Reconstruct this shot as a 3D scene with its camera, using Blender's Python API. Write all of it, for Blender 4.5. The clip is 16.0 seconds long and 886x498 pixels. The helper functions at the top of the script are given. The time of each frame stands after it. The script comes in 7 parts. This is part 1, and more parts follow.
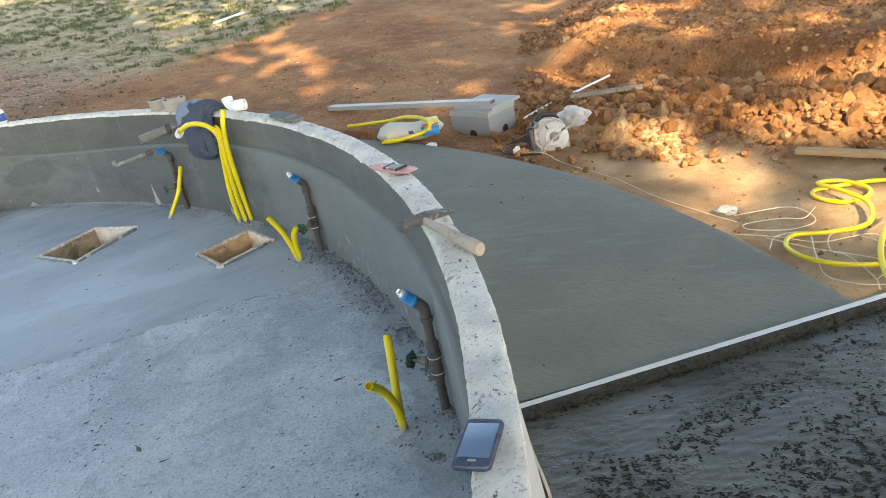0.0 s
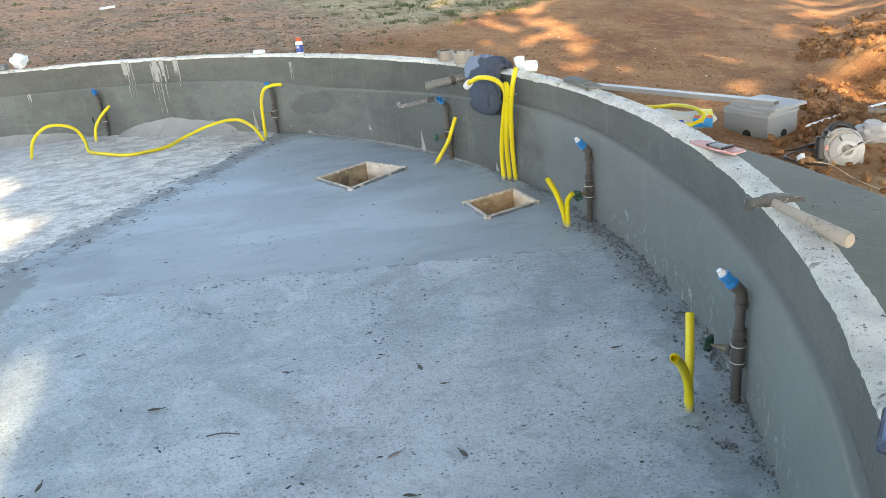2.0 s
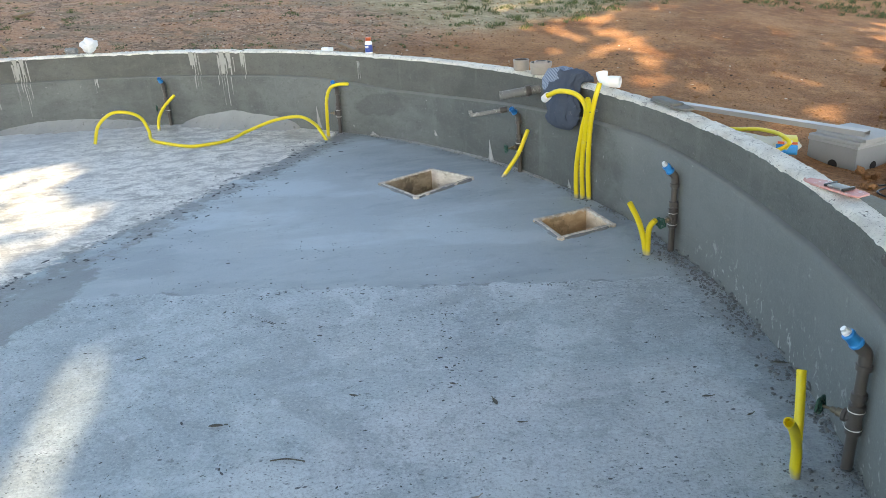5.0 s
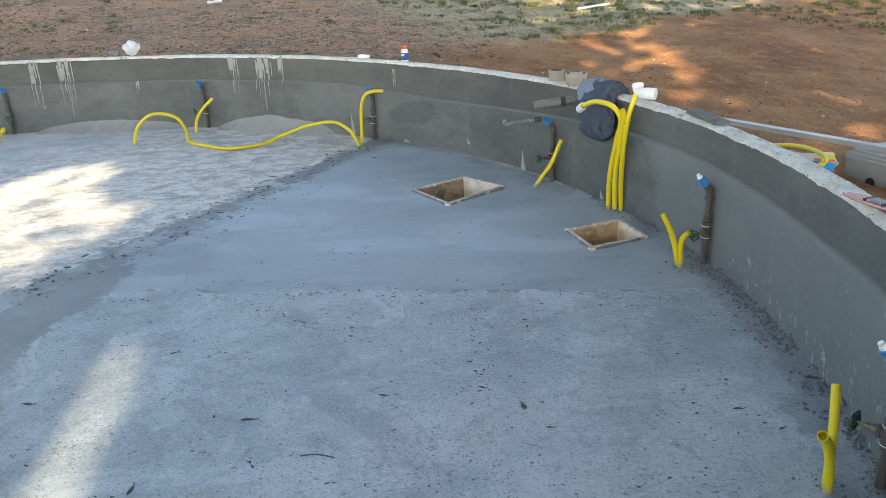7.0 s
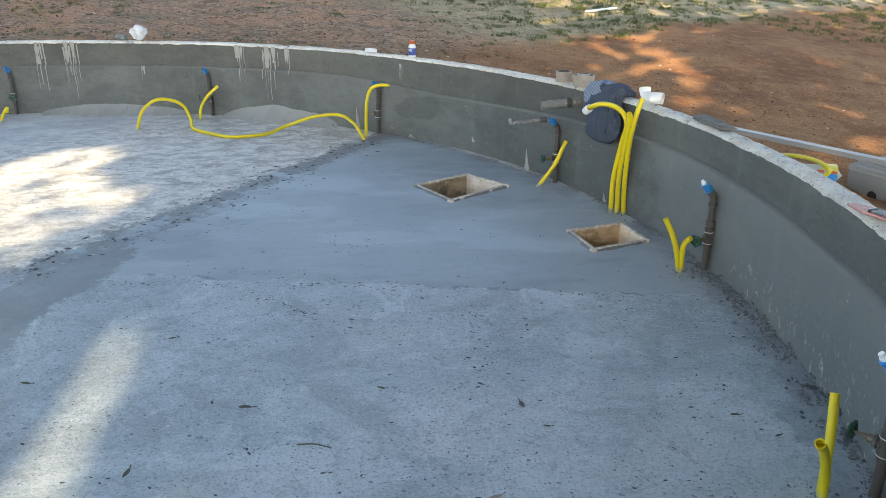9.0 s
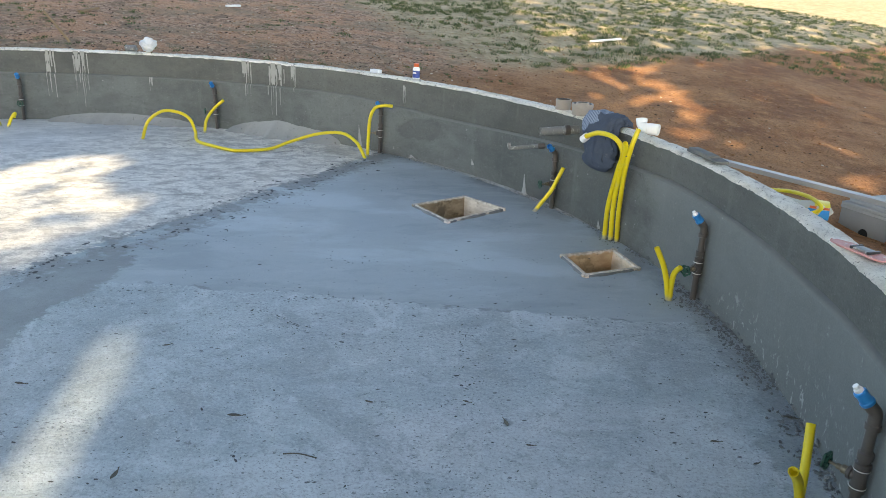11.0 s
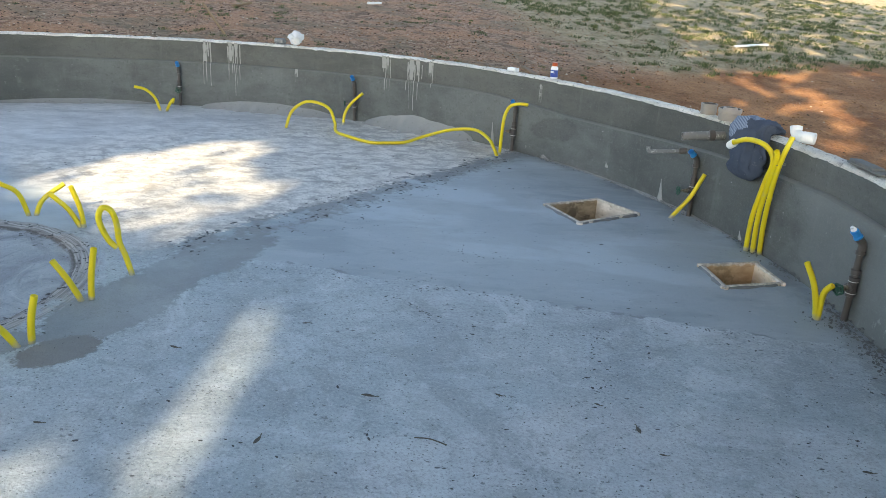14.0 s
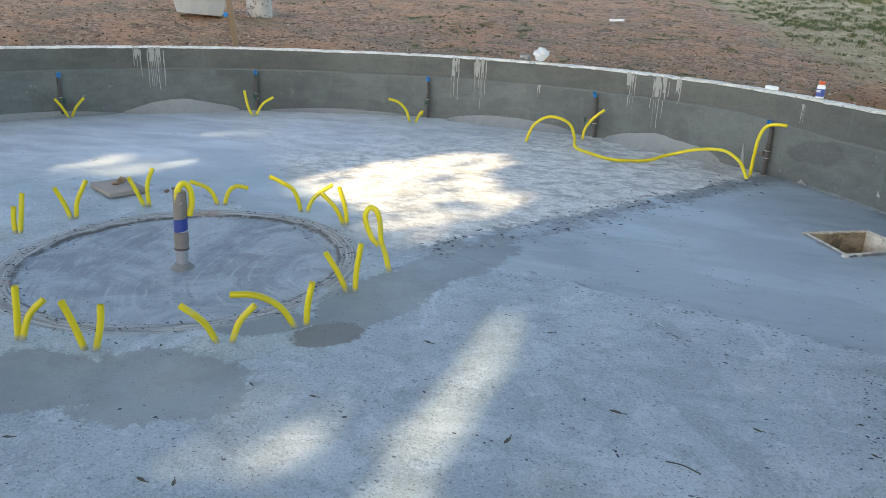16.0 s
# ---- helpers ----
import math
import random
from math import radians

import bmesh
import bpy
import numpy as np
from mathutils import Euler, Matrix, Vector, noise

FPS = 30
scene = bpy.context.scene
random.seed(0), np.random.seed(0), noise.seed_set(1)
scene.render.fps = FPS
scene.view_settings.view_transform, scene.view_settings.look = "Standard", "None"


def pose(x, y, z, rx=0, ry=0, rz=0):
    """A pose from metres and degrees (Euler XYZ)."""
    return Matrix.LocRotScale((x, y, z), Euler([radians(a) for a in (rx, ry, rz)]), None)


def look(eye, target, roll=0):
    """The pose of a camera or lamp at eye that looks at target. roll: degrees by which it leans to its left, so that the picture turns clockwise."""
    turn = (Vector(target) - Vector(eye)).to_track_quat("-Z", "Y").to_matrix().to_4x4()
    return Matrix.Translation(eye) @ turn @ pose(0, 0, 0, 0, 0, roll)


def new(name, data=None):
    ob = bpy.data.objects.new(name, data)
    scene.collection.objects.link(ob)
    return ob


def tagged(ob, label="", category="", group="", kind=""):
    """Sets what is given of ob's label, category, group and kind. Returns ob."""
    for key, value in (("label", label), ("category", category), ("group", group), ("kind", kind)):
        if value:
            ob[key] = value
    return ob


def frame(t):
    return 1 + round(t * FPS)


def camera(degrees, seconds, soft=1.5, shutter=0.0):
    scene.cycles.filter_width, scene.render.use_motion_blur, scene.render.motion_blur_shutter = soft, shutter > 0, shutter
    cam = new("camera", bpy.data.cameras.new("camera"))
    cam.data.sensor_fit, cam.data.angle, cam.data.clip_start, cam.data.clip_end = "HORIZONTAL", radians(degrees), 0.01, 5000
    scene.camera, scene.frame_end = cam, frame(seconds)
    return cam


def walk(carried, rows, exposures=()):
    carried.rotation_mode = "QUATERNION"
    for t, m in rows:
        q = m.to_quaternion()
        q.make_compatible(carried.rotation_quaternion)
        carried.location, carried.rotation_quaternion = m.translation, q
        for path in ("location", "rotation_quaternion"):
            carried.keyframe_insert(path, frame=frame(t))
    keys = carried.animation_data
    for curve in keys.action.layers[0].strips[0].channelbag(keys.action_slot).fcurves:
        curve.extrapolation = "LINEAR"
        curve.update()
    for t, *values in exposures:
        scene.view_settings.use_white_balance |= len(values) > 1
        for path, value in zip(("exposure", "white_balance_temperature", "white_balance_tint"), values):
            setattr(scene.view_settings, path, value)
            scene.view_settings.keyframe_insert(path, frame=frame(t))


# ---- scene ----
cam = camera(60.9, 16.0, soft=0.8)
PATH = [
    (0, (4.571, -0.172, 1.421), (4.096, 1.6, 0.625), -11.3),
    (0.5, (4.518, -0.171, 1.416), (3.958, 1.572, 0.611), -10.6),
    (1, (4.418, -0.194, 1.398), (3.682, 1.493, 0.614), -9.0),
    (1.5, (4.296, -0.261, 1.392), (3.428, 1.37, 0.625), -6.7),
    (2, (4.197, -0.344, 1.396), (3.269, 1.255, 0.632), -5.7),
    (2.5, (4.108, -0.445, 1.406), (3.181, 1.16, 0.653), -4.6),
    (3, (4.055, -0.493, 1.403), (3.14, 1.119, 0.651), -3.8),
    (3.5, (4.017, -0.364, 1.395), (3.102, 1.242, 0.631), -2.8),
    (4, (3.985, -0.22, 1.398), (3.019, 1.343, 0.608), -2.9),
    (4.5, (3.973, -0.222, 1.395), (2.958, 1.315, 0.616), -3.3),
    (5, (3.978, -0.267, 1.425), (2.962, 1.281, 0.669), -3.1),
    (5.2, (3.973, -0.273, 1.429), (2.958, 1.285, 0.694), -2.9),
    (7.3, (3.973, -0.307, 1.398), (2.888, 1.208, 0.671), -2.0),
    (7.5, (3.95, -0.305, 1.386), (2.874, 1.214, 0.654), -1.6),
    (8, (3.946, -0.301, 1.395), (2.875, 1.223, 0.666), -1.3),
    (10.3, (4.008, -0.358, 1.407), (2.931, 1.174, 0.705), 2.4),
    (10.5, (4.016, -0.357, 1.412), (2.936, 1.179, 0.724), 2.4),
    (11, (4.009, -0.358, 1.414), (2.927, 1.182, 0.737), 2.5),
    (11.5, (4.005, -0.361, 1.41), (2.917, 1.175, 0.734), 2.9),
    (12, (3.998, -0.36, 1.403), (2.904, 1.168, 0.719), 3.0),
    (12.5, (4.001, -0.357, 1.402), (2.904, 1.166, 0.711), 3.2),
    (13, (3.987, -0.363, 1.396), (2.864, 1.143, 0.71), 3.3),
    (13.5, (3.957, -0.39, 1.395), (2.753, 1.056, 0.718), 3.2),
    (14, (3.95, -0.417, 1.386), (2.636, 0.925, 0.698), 3.1),
    (14.5, (3.952, -0.432, 1.37), (2.573, 0.844, 0.683), 2.9),
    (15, (3.947, -0.458, 1.381), (2.502, 0.76, 0.726), 2.4),
    (15.5, (3.914, -0.496, 1.374), (2.374, 0.599, 0.719), 2.0),
    (16, (3.88, -0.558, 1.366), (2.222, 0.341, 0.698), 1.7),
]
walk(cam, [(t, look(eye, target, roll)) for t, eye, target, roll in PATH],
     exposures=[(0, 2.51, 7900, 10), (0.5, 2.66, 7900, 10), (2, 2.62, 7800, 10), (4, 2.42, 7600, 10), (5, 2.40, 7600, 10), (8, 2.10, 7450, 10), (12, 2.09, 7400, 10), (14, 2.01, 7250, 10), (16, 2.07, 7250, 10)])

from collections import namedtuple
from mathutils.noise import voronoi

# ---------------------------------------------------------------- light
SUN_AZ, SUN_EL = 156.0, 33.0  # degrees clockwise from +y, and above the horizon
TO_SUN = Vector((math.sin(radians(SUN_AZ)) * math.cos(radians(SUN_EL)),
                 math.cos(radians(SUN_AZ)) * math.cos(radians(SUN_EL)),
                 math.sin(radians(SUN_EL))))
world = bpy.data.worlds.new("sky")
scene.world = world
world.use_nodes = True
sky = world.node_tree.nodes.new("ShaderNodeTexSky")
sky.sky_type = "NISHITA"
sky.sun_disc = False
sky.sun_elevation, sky.sun_rotation = radians(SUN_EL), radians(SUN_AZ)
world.node_tree.links.new(sky.outputs[0], world.node_tree.nodes["Background"].inputs[0])
world.node_tree.nodes["Background"].inputs[1].default_value = 0.13
lamp = bpy.data.lights.new("sun", "SUN")
lamp.energy, lamp.angle, lamp.color = 2.9, radians(0.6), (1.0, 0.84, 0.61)
sun = new("sun", lamp)
sun.matrix_world = look(TO_SUN * 60, (0, 0, 0))

# ---------------------------------------------------------------- materials
WALL_X, WALL_Y = -0.10, 0.03  # the wall's own centre lies a little off the middle pipe
MID_X, MID_R = 0.11, 0.775  # the round middle of the floor


class Nodes:
    """A small helper to write node materials in a few lines."""

    def __init__(self, name):
        self.mat = bpy.data.materials.new(name)
        self.mat.use_nodes = True
        self.tree = self.mat.node_tree
        self.bsdf = self.tree.nodes["Principled BSDF"]
        self.coord = self.tree.nodes.new("ShaderNodeTexCoord")

    def put(self, socket, value):
        if isinstance(value, bpy.types.NodeSocket):
            self.tree.links.new(value, socket)
        elif value is not None:
            if socket.type == "RGBA" and len(value) == 3:
                value = (*value, 1)
            socket.default_value = value

    def noise(self, scale, detail=5.0, rough=0.55, stretch=(1, 1, 1), distort=0.0, where=None):
        m = self.tree.nodes.new("ShaderNodeMapping")
        self.put(m.inputs["Vector"], where or self.coord.outputs["Object"])
        m.inputs["Scale"].default_value = stretch
        n = self.tree.nodes.new("ShaderNodeTexNoise")
        self.put(n.inputs["Vector"], m.outputs[0])
        n.inputs["Scale"].default_value, n.inputs["Detail"].default_value = scale, detail
        n.inputs["Roughness"].default_value, n.inputs["Distortion"].default_value = rough, distort
        return n.outputs["Fac"]

    def drag(self, scale, detail, rough, length, turn):
        """Noise drawn out along one direction of the floor, as a trowel leaves it."""
        m = self.tree.nodes.new("ShaderNodeMapping")
        m.vector_type = "TEXTURE"
        self.put(m.inputs["Vector"], self.coord.outputs["Object"])
        m.inputs["Rotation"].default_value = (0, 0, radians(turn))
        m.inputs["Scale"].default_value = (length, 1, 1)
        return self.noise(scale, detail, rough, distort=0.25, where=m.outputs[0])

    def vector(self, x, y, z):
        n = self.tree.nodes.new("ShaderNodeCombineXYZ")
        for s, v in zip(n.inputs, (x, y, z)):
            self.put(s, v)
        return n.outputs[0]

    def patch(self, x, y, cx, cy, a, b, turn, wob):
        """1 inside a ragged ellipse, 0 outside."""
        c, s = math.cos(radians(turn)), math.sin(radians(turn))
        dx, dy = self.math("SUBTRACT", x, cx), self.math("SUBTRACT", y, cy)
        u = self.math("DIVIDE", self.math("ADD", self.math("MULTIPLY", dx, c), self.math("MULTIPLY", dy, s)), a)
        v = self.math("DIVIDE", self.math("SUBTRACT", self.math("MULTIPLY", dy, c), self.math("MULTIPLY", dx, s)), b)
        r = self.math("SQRT", self.math("ADD", self.math("MULTIPLY", u, u), self.math("MULTIPLY", v, v)))
        return self.step(self.math("ADD", r, self.math("MULTIPLY", wob, 3.2)), 1.14, 0.94)

    def pocks(self, scale, length, turn):
        """Distance to scattered points, drawn out along one direction: small long pits."""
        m = self.tree.nodes.new("ShaderNodeMapping")
        m.vector_type = "TEXTURE"
        self.put(m.inputs["Vector"], self.coord.outputs["Object"])
        m.inputs["Rotation"].default_value = (0, 0, radians(turn))
        m.inputs["Scale"].default_value = (length, 1, 1)
        n = self.tree.nodes.new("ShaderNodeTexVoronoi")
        self.put(n.inputs["Vector"], m.outputs[0])
        n.inputs["Scale"].default_value = scale
        return n.outputs["Distance"]

    def cells(self, scale, stretch=(1, 1, 1)):
        m = self.tree.nodes.new("ShaderNodeMapping")
        self.put(m.inputs["Vector"], self.coord.outputs["Object"])
        m.inputs["Scale"].default_value = stretch
        n = self.tree.nodes.new("ShaderNodeTexVoronoi")
        self.put(n.inputs["Vector"], m.outputs[0])
        n.inputs["Scale"].default_value = scale
        return n.outputs["Distance"]

    def math(self, op, a, b=None, c=None, clamp=False):
        n = self.tree.nodes.new("ShaderNodeMath")
        n.operation, n.use_clamp = op, clamp
        for s, v in zip(n.inputs, (a, b, c)):
            self.put(s, v)
        return n.outputs[0]

    def step(self, value, lo, hi):
        """0 below lo, 1 above hi, smooth between (hi may be the smaller)."""
        n = self.tree.nodes.new("ShaderNodeMapRange")
        n.interpolation_type = "SMOOTHSTEP"
        flip = hi < lo
        self.put(n.inputs[0], value)
        n.inputs[1].default_value, n.inputs[2].default_value = (hi, lo) if flip else (lo, hi)
        n.inputs[3].default_value, n.inputs[4].default_value = (1, 0) if flip else (0, 1)
        return n.outputs[0]

    def mix(self, fac, a, b):
        n = self.tree.nodes.new("ShaderNodeMix")
        n.data_type = "RGBA"
        self.put(n.inputs[0], fac)
        self.put(n.inputs[6], a)
        self.put(n.inputs[7], b)
        return n.outputs[2]

    def xyz(self):
        n = self.tree.nodes.new("ShaderNodeSeparateXYZ")
        self.put(n.inputs[0], self.coord.outputs["Object"])
        return n.outputs

    def random(self):
        return self.tree.nodes.new("ShaderNodeObjectInfo").outputs["Random"]

    def island(self):
        return self.tree.nodes.new("ShaderNodeNewGeometry").outputs["Random Per Island"]

    def bump(self, height, strength=0.3, distance=0.01, after=None):
        n = self.tree.nodes.new("ShaderNodeBump")
        self.put(n.inputs["Height"], height)
        n.inputs["Strength"].default_value, n.inputs["Distance"].default_value = strength, distance
        if after is not None:
            self.put(n.inputs["Normal"], after)
        return n.outputs[0]

    def done(self, color=None, rough=None, normal=None, metal=None, spec=None):
        self.put(self.bsdf.inputs["Base Color"], color)
        self.put(self.bsdf.inputs["Roughness"], rough)
        self.put(self.bsdf.inputs["Metallic"], metal)
        self.put(self.bsdf.inputs["Specular IOR Level"], spec)
        if normal is not None:
            self.put(self.bsdf.inputs["Normal"], normal)
        return self.mat


def worn(name, a, b, scale=6.0, rough=0.7, bump=0.2, grain=90.0, metal=0.0, dirt=None, dirt_at=0.62, spec=0.4):
    """Two tones mottled at a broad and a fine scale, grain in the relief, dirt of its own shape."""
    n = Nodes(name)
    broad = n.noise(scale, 6, 0.6)
    fine = n.noise(grain, 3, 0.6)
    color = n.mix(n.math("ADD", n.math("MULTIPLY", broad, 0.7), n.math("MULTIPLY", fine, 0.3)), a, b)
    if dirt:
        color = n.mix(n.step(n.noise(scale * 2.3, 8, 0.7, distort=0.4), dirt_at, dirt_at + 0.08), color, dirt)
    r = n.math("ADD", n.math("MULTIPLY", broad, 0.2), rough - 0.1)
    return n.done(color, r, n.bump(fine, bump, 0.003), metal, spec)


def floor_material():
    """Screeded floor: older pale skin, a smooth fresh strip, a dry sandy part, damp patches, a round middle with its trowelled ring."""
    n = Nodes("floor_screed")
    x, y, z = n.xyz()
    wob = n.math("MULTIPLY", n.math("SUBTRACT", n.noise(1.6, 6, 0.6), 0.5), 0.55)
    wob2 = n.math("MULTIPLY", n.math("SUBTRACT", n.noise(7.0, 6, 0.65), 0.5), 0.25)
    rag = n.math("MULTIPLY", n.math("SUBTRACT", n.noise(21.0, 5, 0.7), 0.5), 0.28)
    ragged = n.math("ADD", n.math("MULTIPLY", wob, 0.4), n.math("ADD", wob2, rag))
    streak = n.drag(3.2, 9, 0.68, 2.4, 48)
    scrape = n.drag(8.0, 6, 0.7, 4.0, 42)
    skin = n.noise(0.9, 8, 0.62, distort=0.5)
    fine = n.noise(170.0, 4, 0.7)
    grit = n.drag(38.0, 8, 0.8, 1.25, 40)
    dash = n.drag(24.0, 5, 0.7, 1.6, 40)
    # dab and ridge also tone the colour, standing in for shading of the relief
    dab = n.noise(13.0, 8, 0.75, distort=0.6)
    ridge = n.drag(75.0, 6, 0.75, 1.25, 40)
    coarse = n.math("ADD", 0.25, n.math("MULTIPLY", n.step(n.noise(1.25, 5, 0.6, distort=0.4), 0.40, 0.60), 0.75))
    worn_spots = n.step(n.noise(1.9, 5, 0.6), 0.44, 0.60)
    pits = n.drag(42.0, 4, 0.6, 1.2, 40)
    # the fresh strip begins along a line that climbs from (0.9, 1.4) to (3.4, 2.7)
    line = n.math("SUBTRACT", n.math("SUBTRACT", y, 0.94), n.math("MULTIPLY", x, 0.585))
    line = n.math("ADD", line, n.math("ADD", n.math("MULTIPLY", wob, 0.6), n.math("ADD", n.math("MULTIPLY", wob2, 0.45), n.math("MULTIPLY", rag, 0.35))))
    fresh_line = n.step(line, -0.006, 0.006)
    edge_x = n.math("ADD", n.math("MULTIPLY", n.math("SUBTRACT", y, 1.2), 0.14), x)
    up = n.step(n.math("ADD", y, wob), 0.85, 1.25)
    dry = n.math("MULTIPLY", n.step(n.math("ADD", edge_x, ragged), 0.44, 0.38), up)
    left = n.step(n.math("ADD", x, wob), -1.5, -2.6)
    old = n.mix(n.step(streak, 0.22, 0.78), (0.325, 0.390, 0.418), (0.468, 0.548, 0.576))
    chalky = n.patch(x, y, 3.35, 1.05, 1.0, 0.75, 60, n.math("MULTIPLY", wob, 0.35))
    old = n.mix(n.math("MULTIPLY", n.math("MULTIPLY", chalky, n.step(streak, 0.15, 0.7)), 0.8), old, (0.60, 0.635, 0.66))
    old = n.mix(n.math("MULTIPLY", n.step(skin, 0.44, 0.58), 0.55), old, (0.415, 0.468, 0.492))
    old = n.mix(n.math("MULTIPLY", n.step(scrape, 0.60, 0.72), 0.35), old, (0.592, 0.651, 0.660))
    old = n.mix(n.math("MULTIPLY", n.step(scrape, 0.36, 0.27), 0.35), old, (0.30, 0.345, 0.37))
    old = n.mix(n.math("MULTIPLY", n.step(grit, 0.50, 0.40), 0.30), old, (0.27, 0.31, 0.335))
    old = n.mix(n.math("MULTIPLY", n.step(dab, 0.45, 0.36), 0.30), old, (0.32, 0.365, 0.39))
    old = n.mix(n.math("MULTIPLY", n.step(dab, 0.56, 0.66), 0.35), old, (0.573, 0.631, 0.645))
    old = n.mix(n.math("MULTIPLY", n.math("MULTIPLY", n.step(dash, 0.43, 0.34), worn_spots), 0.45), old, (0.191, 0.217, 0.235))
    old = n.mix(n.math("MULTIPLY", n.step(grit, 0.58, 0.68), 0.35), old, (0.64, 0.70, 0.71))
    old = n.mix(n.math("MULTIPLY", n.math("MULTIPLY", n.step(pits, 0.38, 0.31), worn_spots), 0.8), old, (0.124, 0.141, 0.152))
    cloud = n.noise(2.7, 7, 0.68, distort=0.7)
    old = n.mix(n.math("MULTIPLY", n.step(cloud, 0.47, 0.38), 0.55), old, (0.285, 0.328, 0.345))
    old = n.mix(n.math("MULTIPLY", n.step(cloud, 0.54, 0.63), 0.55), old, (0.560, 0.630, 0.655))
    mottle = n.noise(9.0, 8, 0.78, distort=0.3)
    old = n.mix(n.math("MULTIPLY", n.step(mottle, 0.46, 0.37), 0.45), old, (0.235, 0.270, 0.288))
    old = n.mix(n.math("MULTIPLY", n.step(mottle, 0.56, 0.64), 0.45), old, (0.600, 0.665, 0.685))
    for scale, size, lo in ((17.0, 0.12, 0.47), (31.0, 0.15, 0.44), (58.0, 0.17, 0.40)):  # small pits, in loose clusters
        pit = n.step(n.math("ADD", n.pocks(scale, 1.3, 25), n.math("MULTIPLY", n.math("SUBTRACT", fine, 0.5), 0.25)), size, size * 0.6)
        old = n.mix(n.math("MULTIPLY", n.math("MULTIPLY", pit, n.step(n.noise(0.11 * scale, 5, 0.7), lo, lo + 0.10)), 0.85), old, (0.135, 0.152, 0.166))
    fresh = n.mix(skin, (0.292, 0.346, 0.375), (0.372, 0.432, 0.458))
    fresh = n.mix(n.math("MULTIPLY", n.step(cloud, 0.46, 0.38), 0.30), fresh, (0.245, 0.285, 0.305))
    fresh = n.mix(n.math("MULTIPLY", n.math("MULTIPLY", n.step(n.pocks(19.0, 1.6, 30), 0.10, 0.06), n.step(n.noise(2.2, 5, 0.7), 0.47, 0.56)), 0.9), fresh, (0.125, 0.140, 0.150))
    # broad smears and sheen of the fresh strip, painted as light and dark streaks
    sheen_sweep = n.drag(1.5, 6, 0.62, 2.2, 38)
    fresh = n.mix(n.math("MULTIPLY", n.step(sheen_sweep, 0.50, 0.62), 0.7), fresh, (0.430, 0.512, 0.548))
    fresh = n.mix(n.math("MULTIPLY", n.step(sheen_sweep, 0.46, 0.36), 0.6), fresh, (0.235, 0.282, 0.305))
    fresh = n.mix(n.math("MULTIPLY", n.step(streak, 0.5, 0.64), 0.4), fresh, (0.411, 0.466, 0.486))
    fresh = n.mix(n.math("MULTIPLY", n.step(ridge, 0.42, 0.34), 0.25), fresh, (0.20, 0.225, 0.24))
    fresh = n.mix(n.math("MULTIPLY", n.step(scrape, 0.64, 0.74), 0.5), fresh, (0.458, 0.505, 0.515))
    fresh = n.mix(n.math("MULTIPLY", n.step(grit, 0.40, 0.32), 0.35), fresh, (0.181, 0.207, 0.220))
    fresh = n.mix(n.math("MULTIPLY", n.step(dash, 0.60, 0.70), 0.35), fresh, (0.449, 0.495, 0.505))
    sand1 = n.drag(9.0, 9, 0.78, 1.4, 40)
    sandy = n.mix(n.step(sand1, 0.40, 0.58), (0.360, 0.358, 0.335), (0.780, 0.765, 0.710))
    sandy = n.mix(n.math("MULTIPLY", n.step(n.drag(24.0, 7, 0.78, 1.6, 40), 0.45, 0.36), 0.75), sandy, (0.215, 0.215, 0.200))
    sandy = n.mix(n.math("MULTIPLY", n.step(dab, 0.55, 0.66), 0.55), sandy, (0.700, 0.690, 0.640))
    sandy = n.mix(n.math("MULTIPLY", n.step(ridge, 0.48, 0.38), 0.6), sandy, (0.21, 0.208, 0.192))
    sandy = n.mix(n.math("MULTIPLY", n.step(skin, 0.40, 0.55), 0.25), sandy, (0.660, 0.650, 0.610))
    sandy = n.mix(n.math("MULTIPLY", n.step(wob, 0.03, 0.09), 0.4), sandy, (0.300, 0.275, 0.225))
    # shaded and lit sides of the fine ridges, put into the colour
    old = n.mix(n.math("MULTIPLY", n.math("MULTIPLY", n.step(ridge, 0.46, 0.37), coarse), 0.5), old, (0.20, 0.225, 0.248))
    old = n.mix(n.math("MULTIPLY", n.math("MULTIPLY", n.step(ridge, 0.57, 0.67), coarse), 0.4), old, (0.68, 0.72, 0.735))
    old = n.mix(n.math("MULTIPLY", n.step(n.math("ADD", n.pocks(62.0, 1.5, 40), n.math("MULTIPLY", fine, 0.25)), 0.32, 0.24), n.step(n.noise(2.3, 6, 0.7), 0.46, 0.64)), old, (0.165, 0.180, 0.196))
    old = n.mix(n.math("MULTIPLY", n.step(n.pocks(21.0, 1.8, 50), 0.13, 0.08), n.step(n.noise(3.3, 5, 0.65), 0.46, 0.60)), old, (0.105, 0.112, 0.122))
    grain = n.noise(95.0, 3, 0.65)
    old = n.mix(n.math("MULTIPLY", n.step(grain, 0.46, 0.36), 0.38), old, (0.215, 0.250, 0.272))
    old = n.mix(n.math("MULTIPLY", n.step(grain, 0.56, 0.66), 0.32), old, (0.620, 0.700, 0.725))
    color = n.mix(fresh_line, old, fresh)
    # dark marks along the border of the strip
    seam = n.math("MULTIPLY", n.step(n.math("ABSOLUTE", n.math("SUBTRACT", line, 0.015)), 0.022, 0.006), n.step(n.noise(5.0, 5, 0.7), 0.52, 0.60))
    color = n.mix(n.math("MULTIPLY", seam, 0.6), color, (0.143, 0.162, 0.170))
    color = n.mix(dry, color, sandy)
    color = n.mix(n.math("MULTIPLY", left, 0.7), color, n.mix(n.step(streak, 0.35, 0.65), (0.400, 0.430, 0.445), (0.640, 0.665, 0.665)))
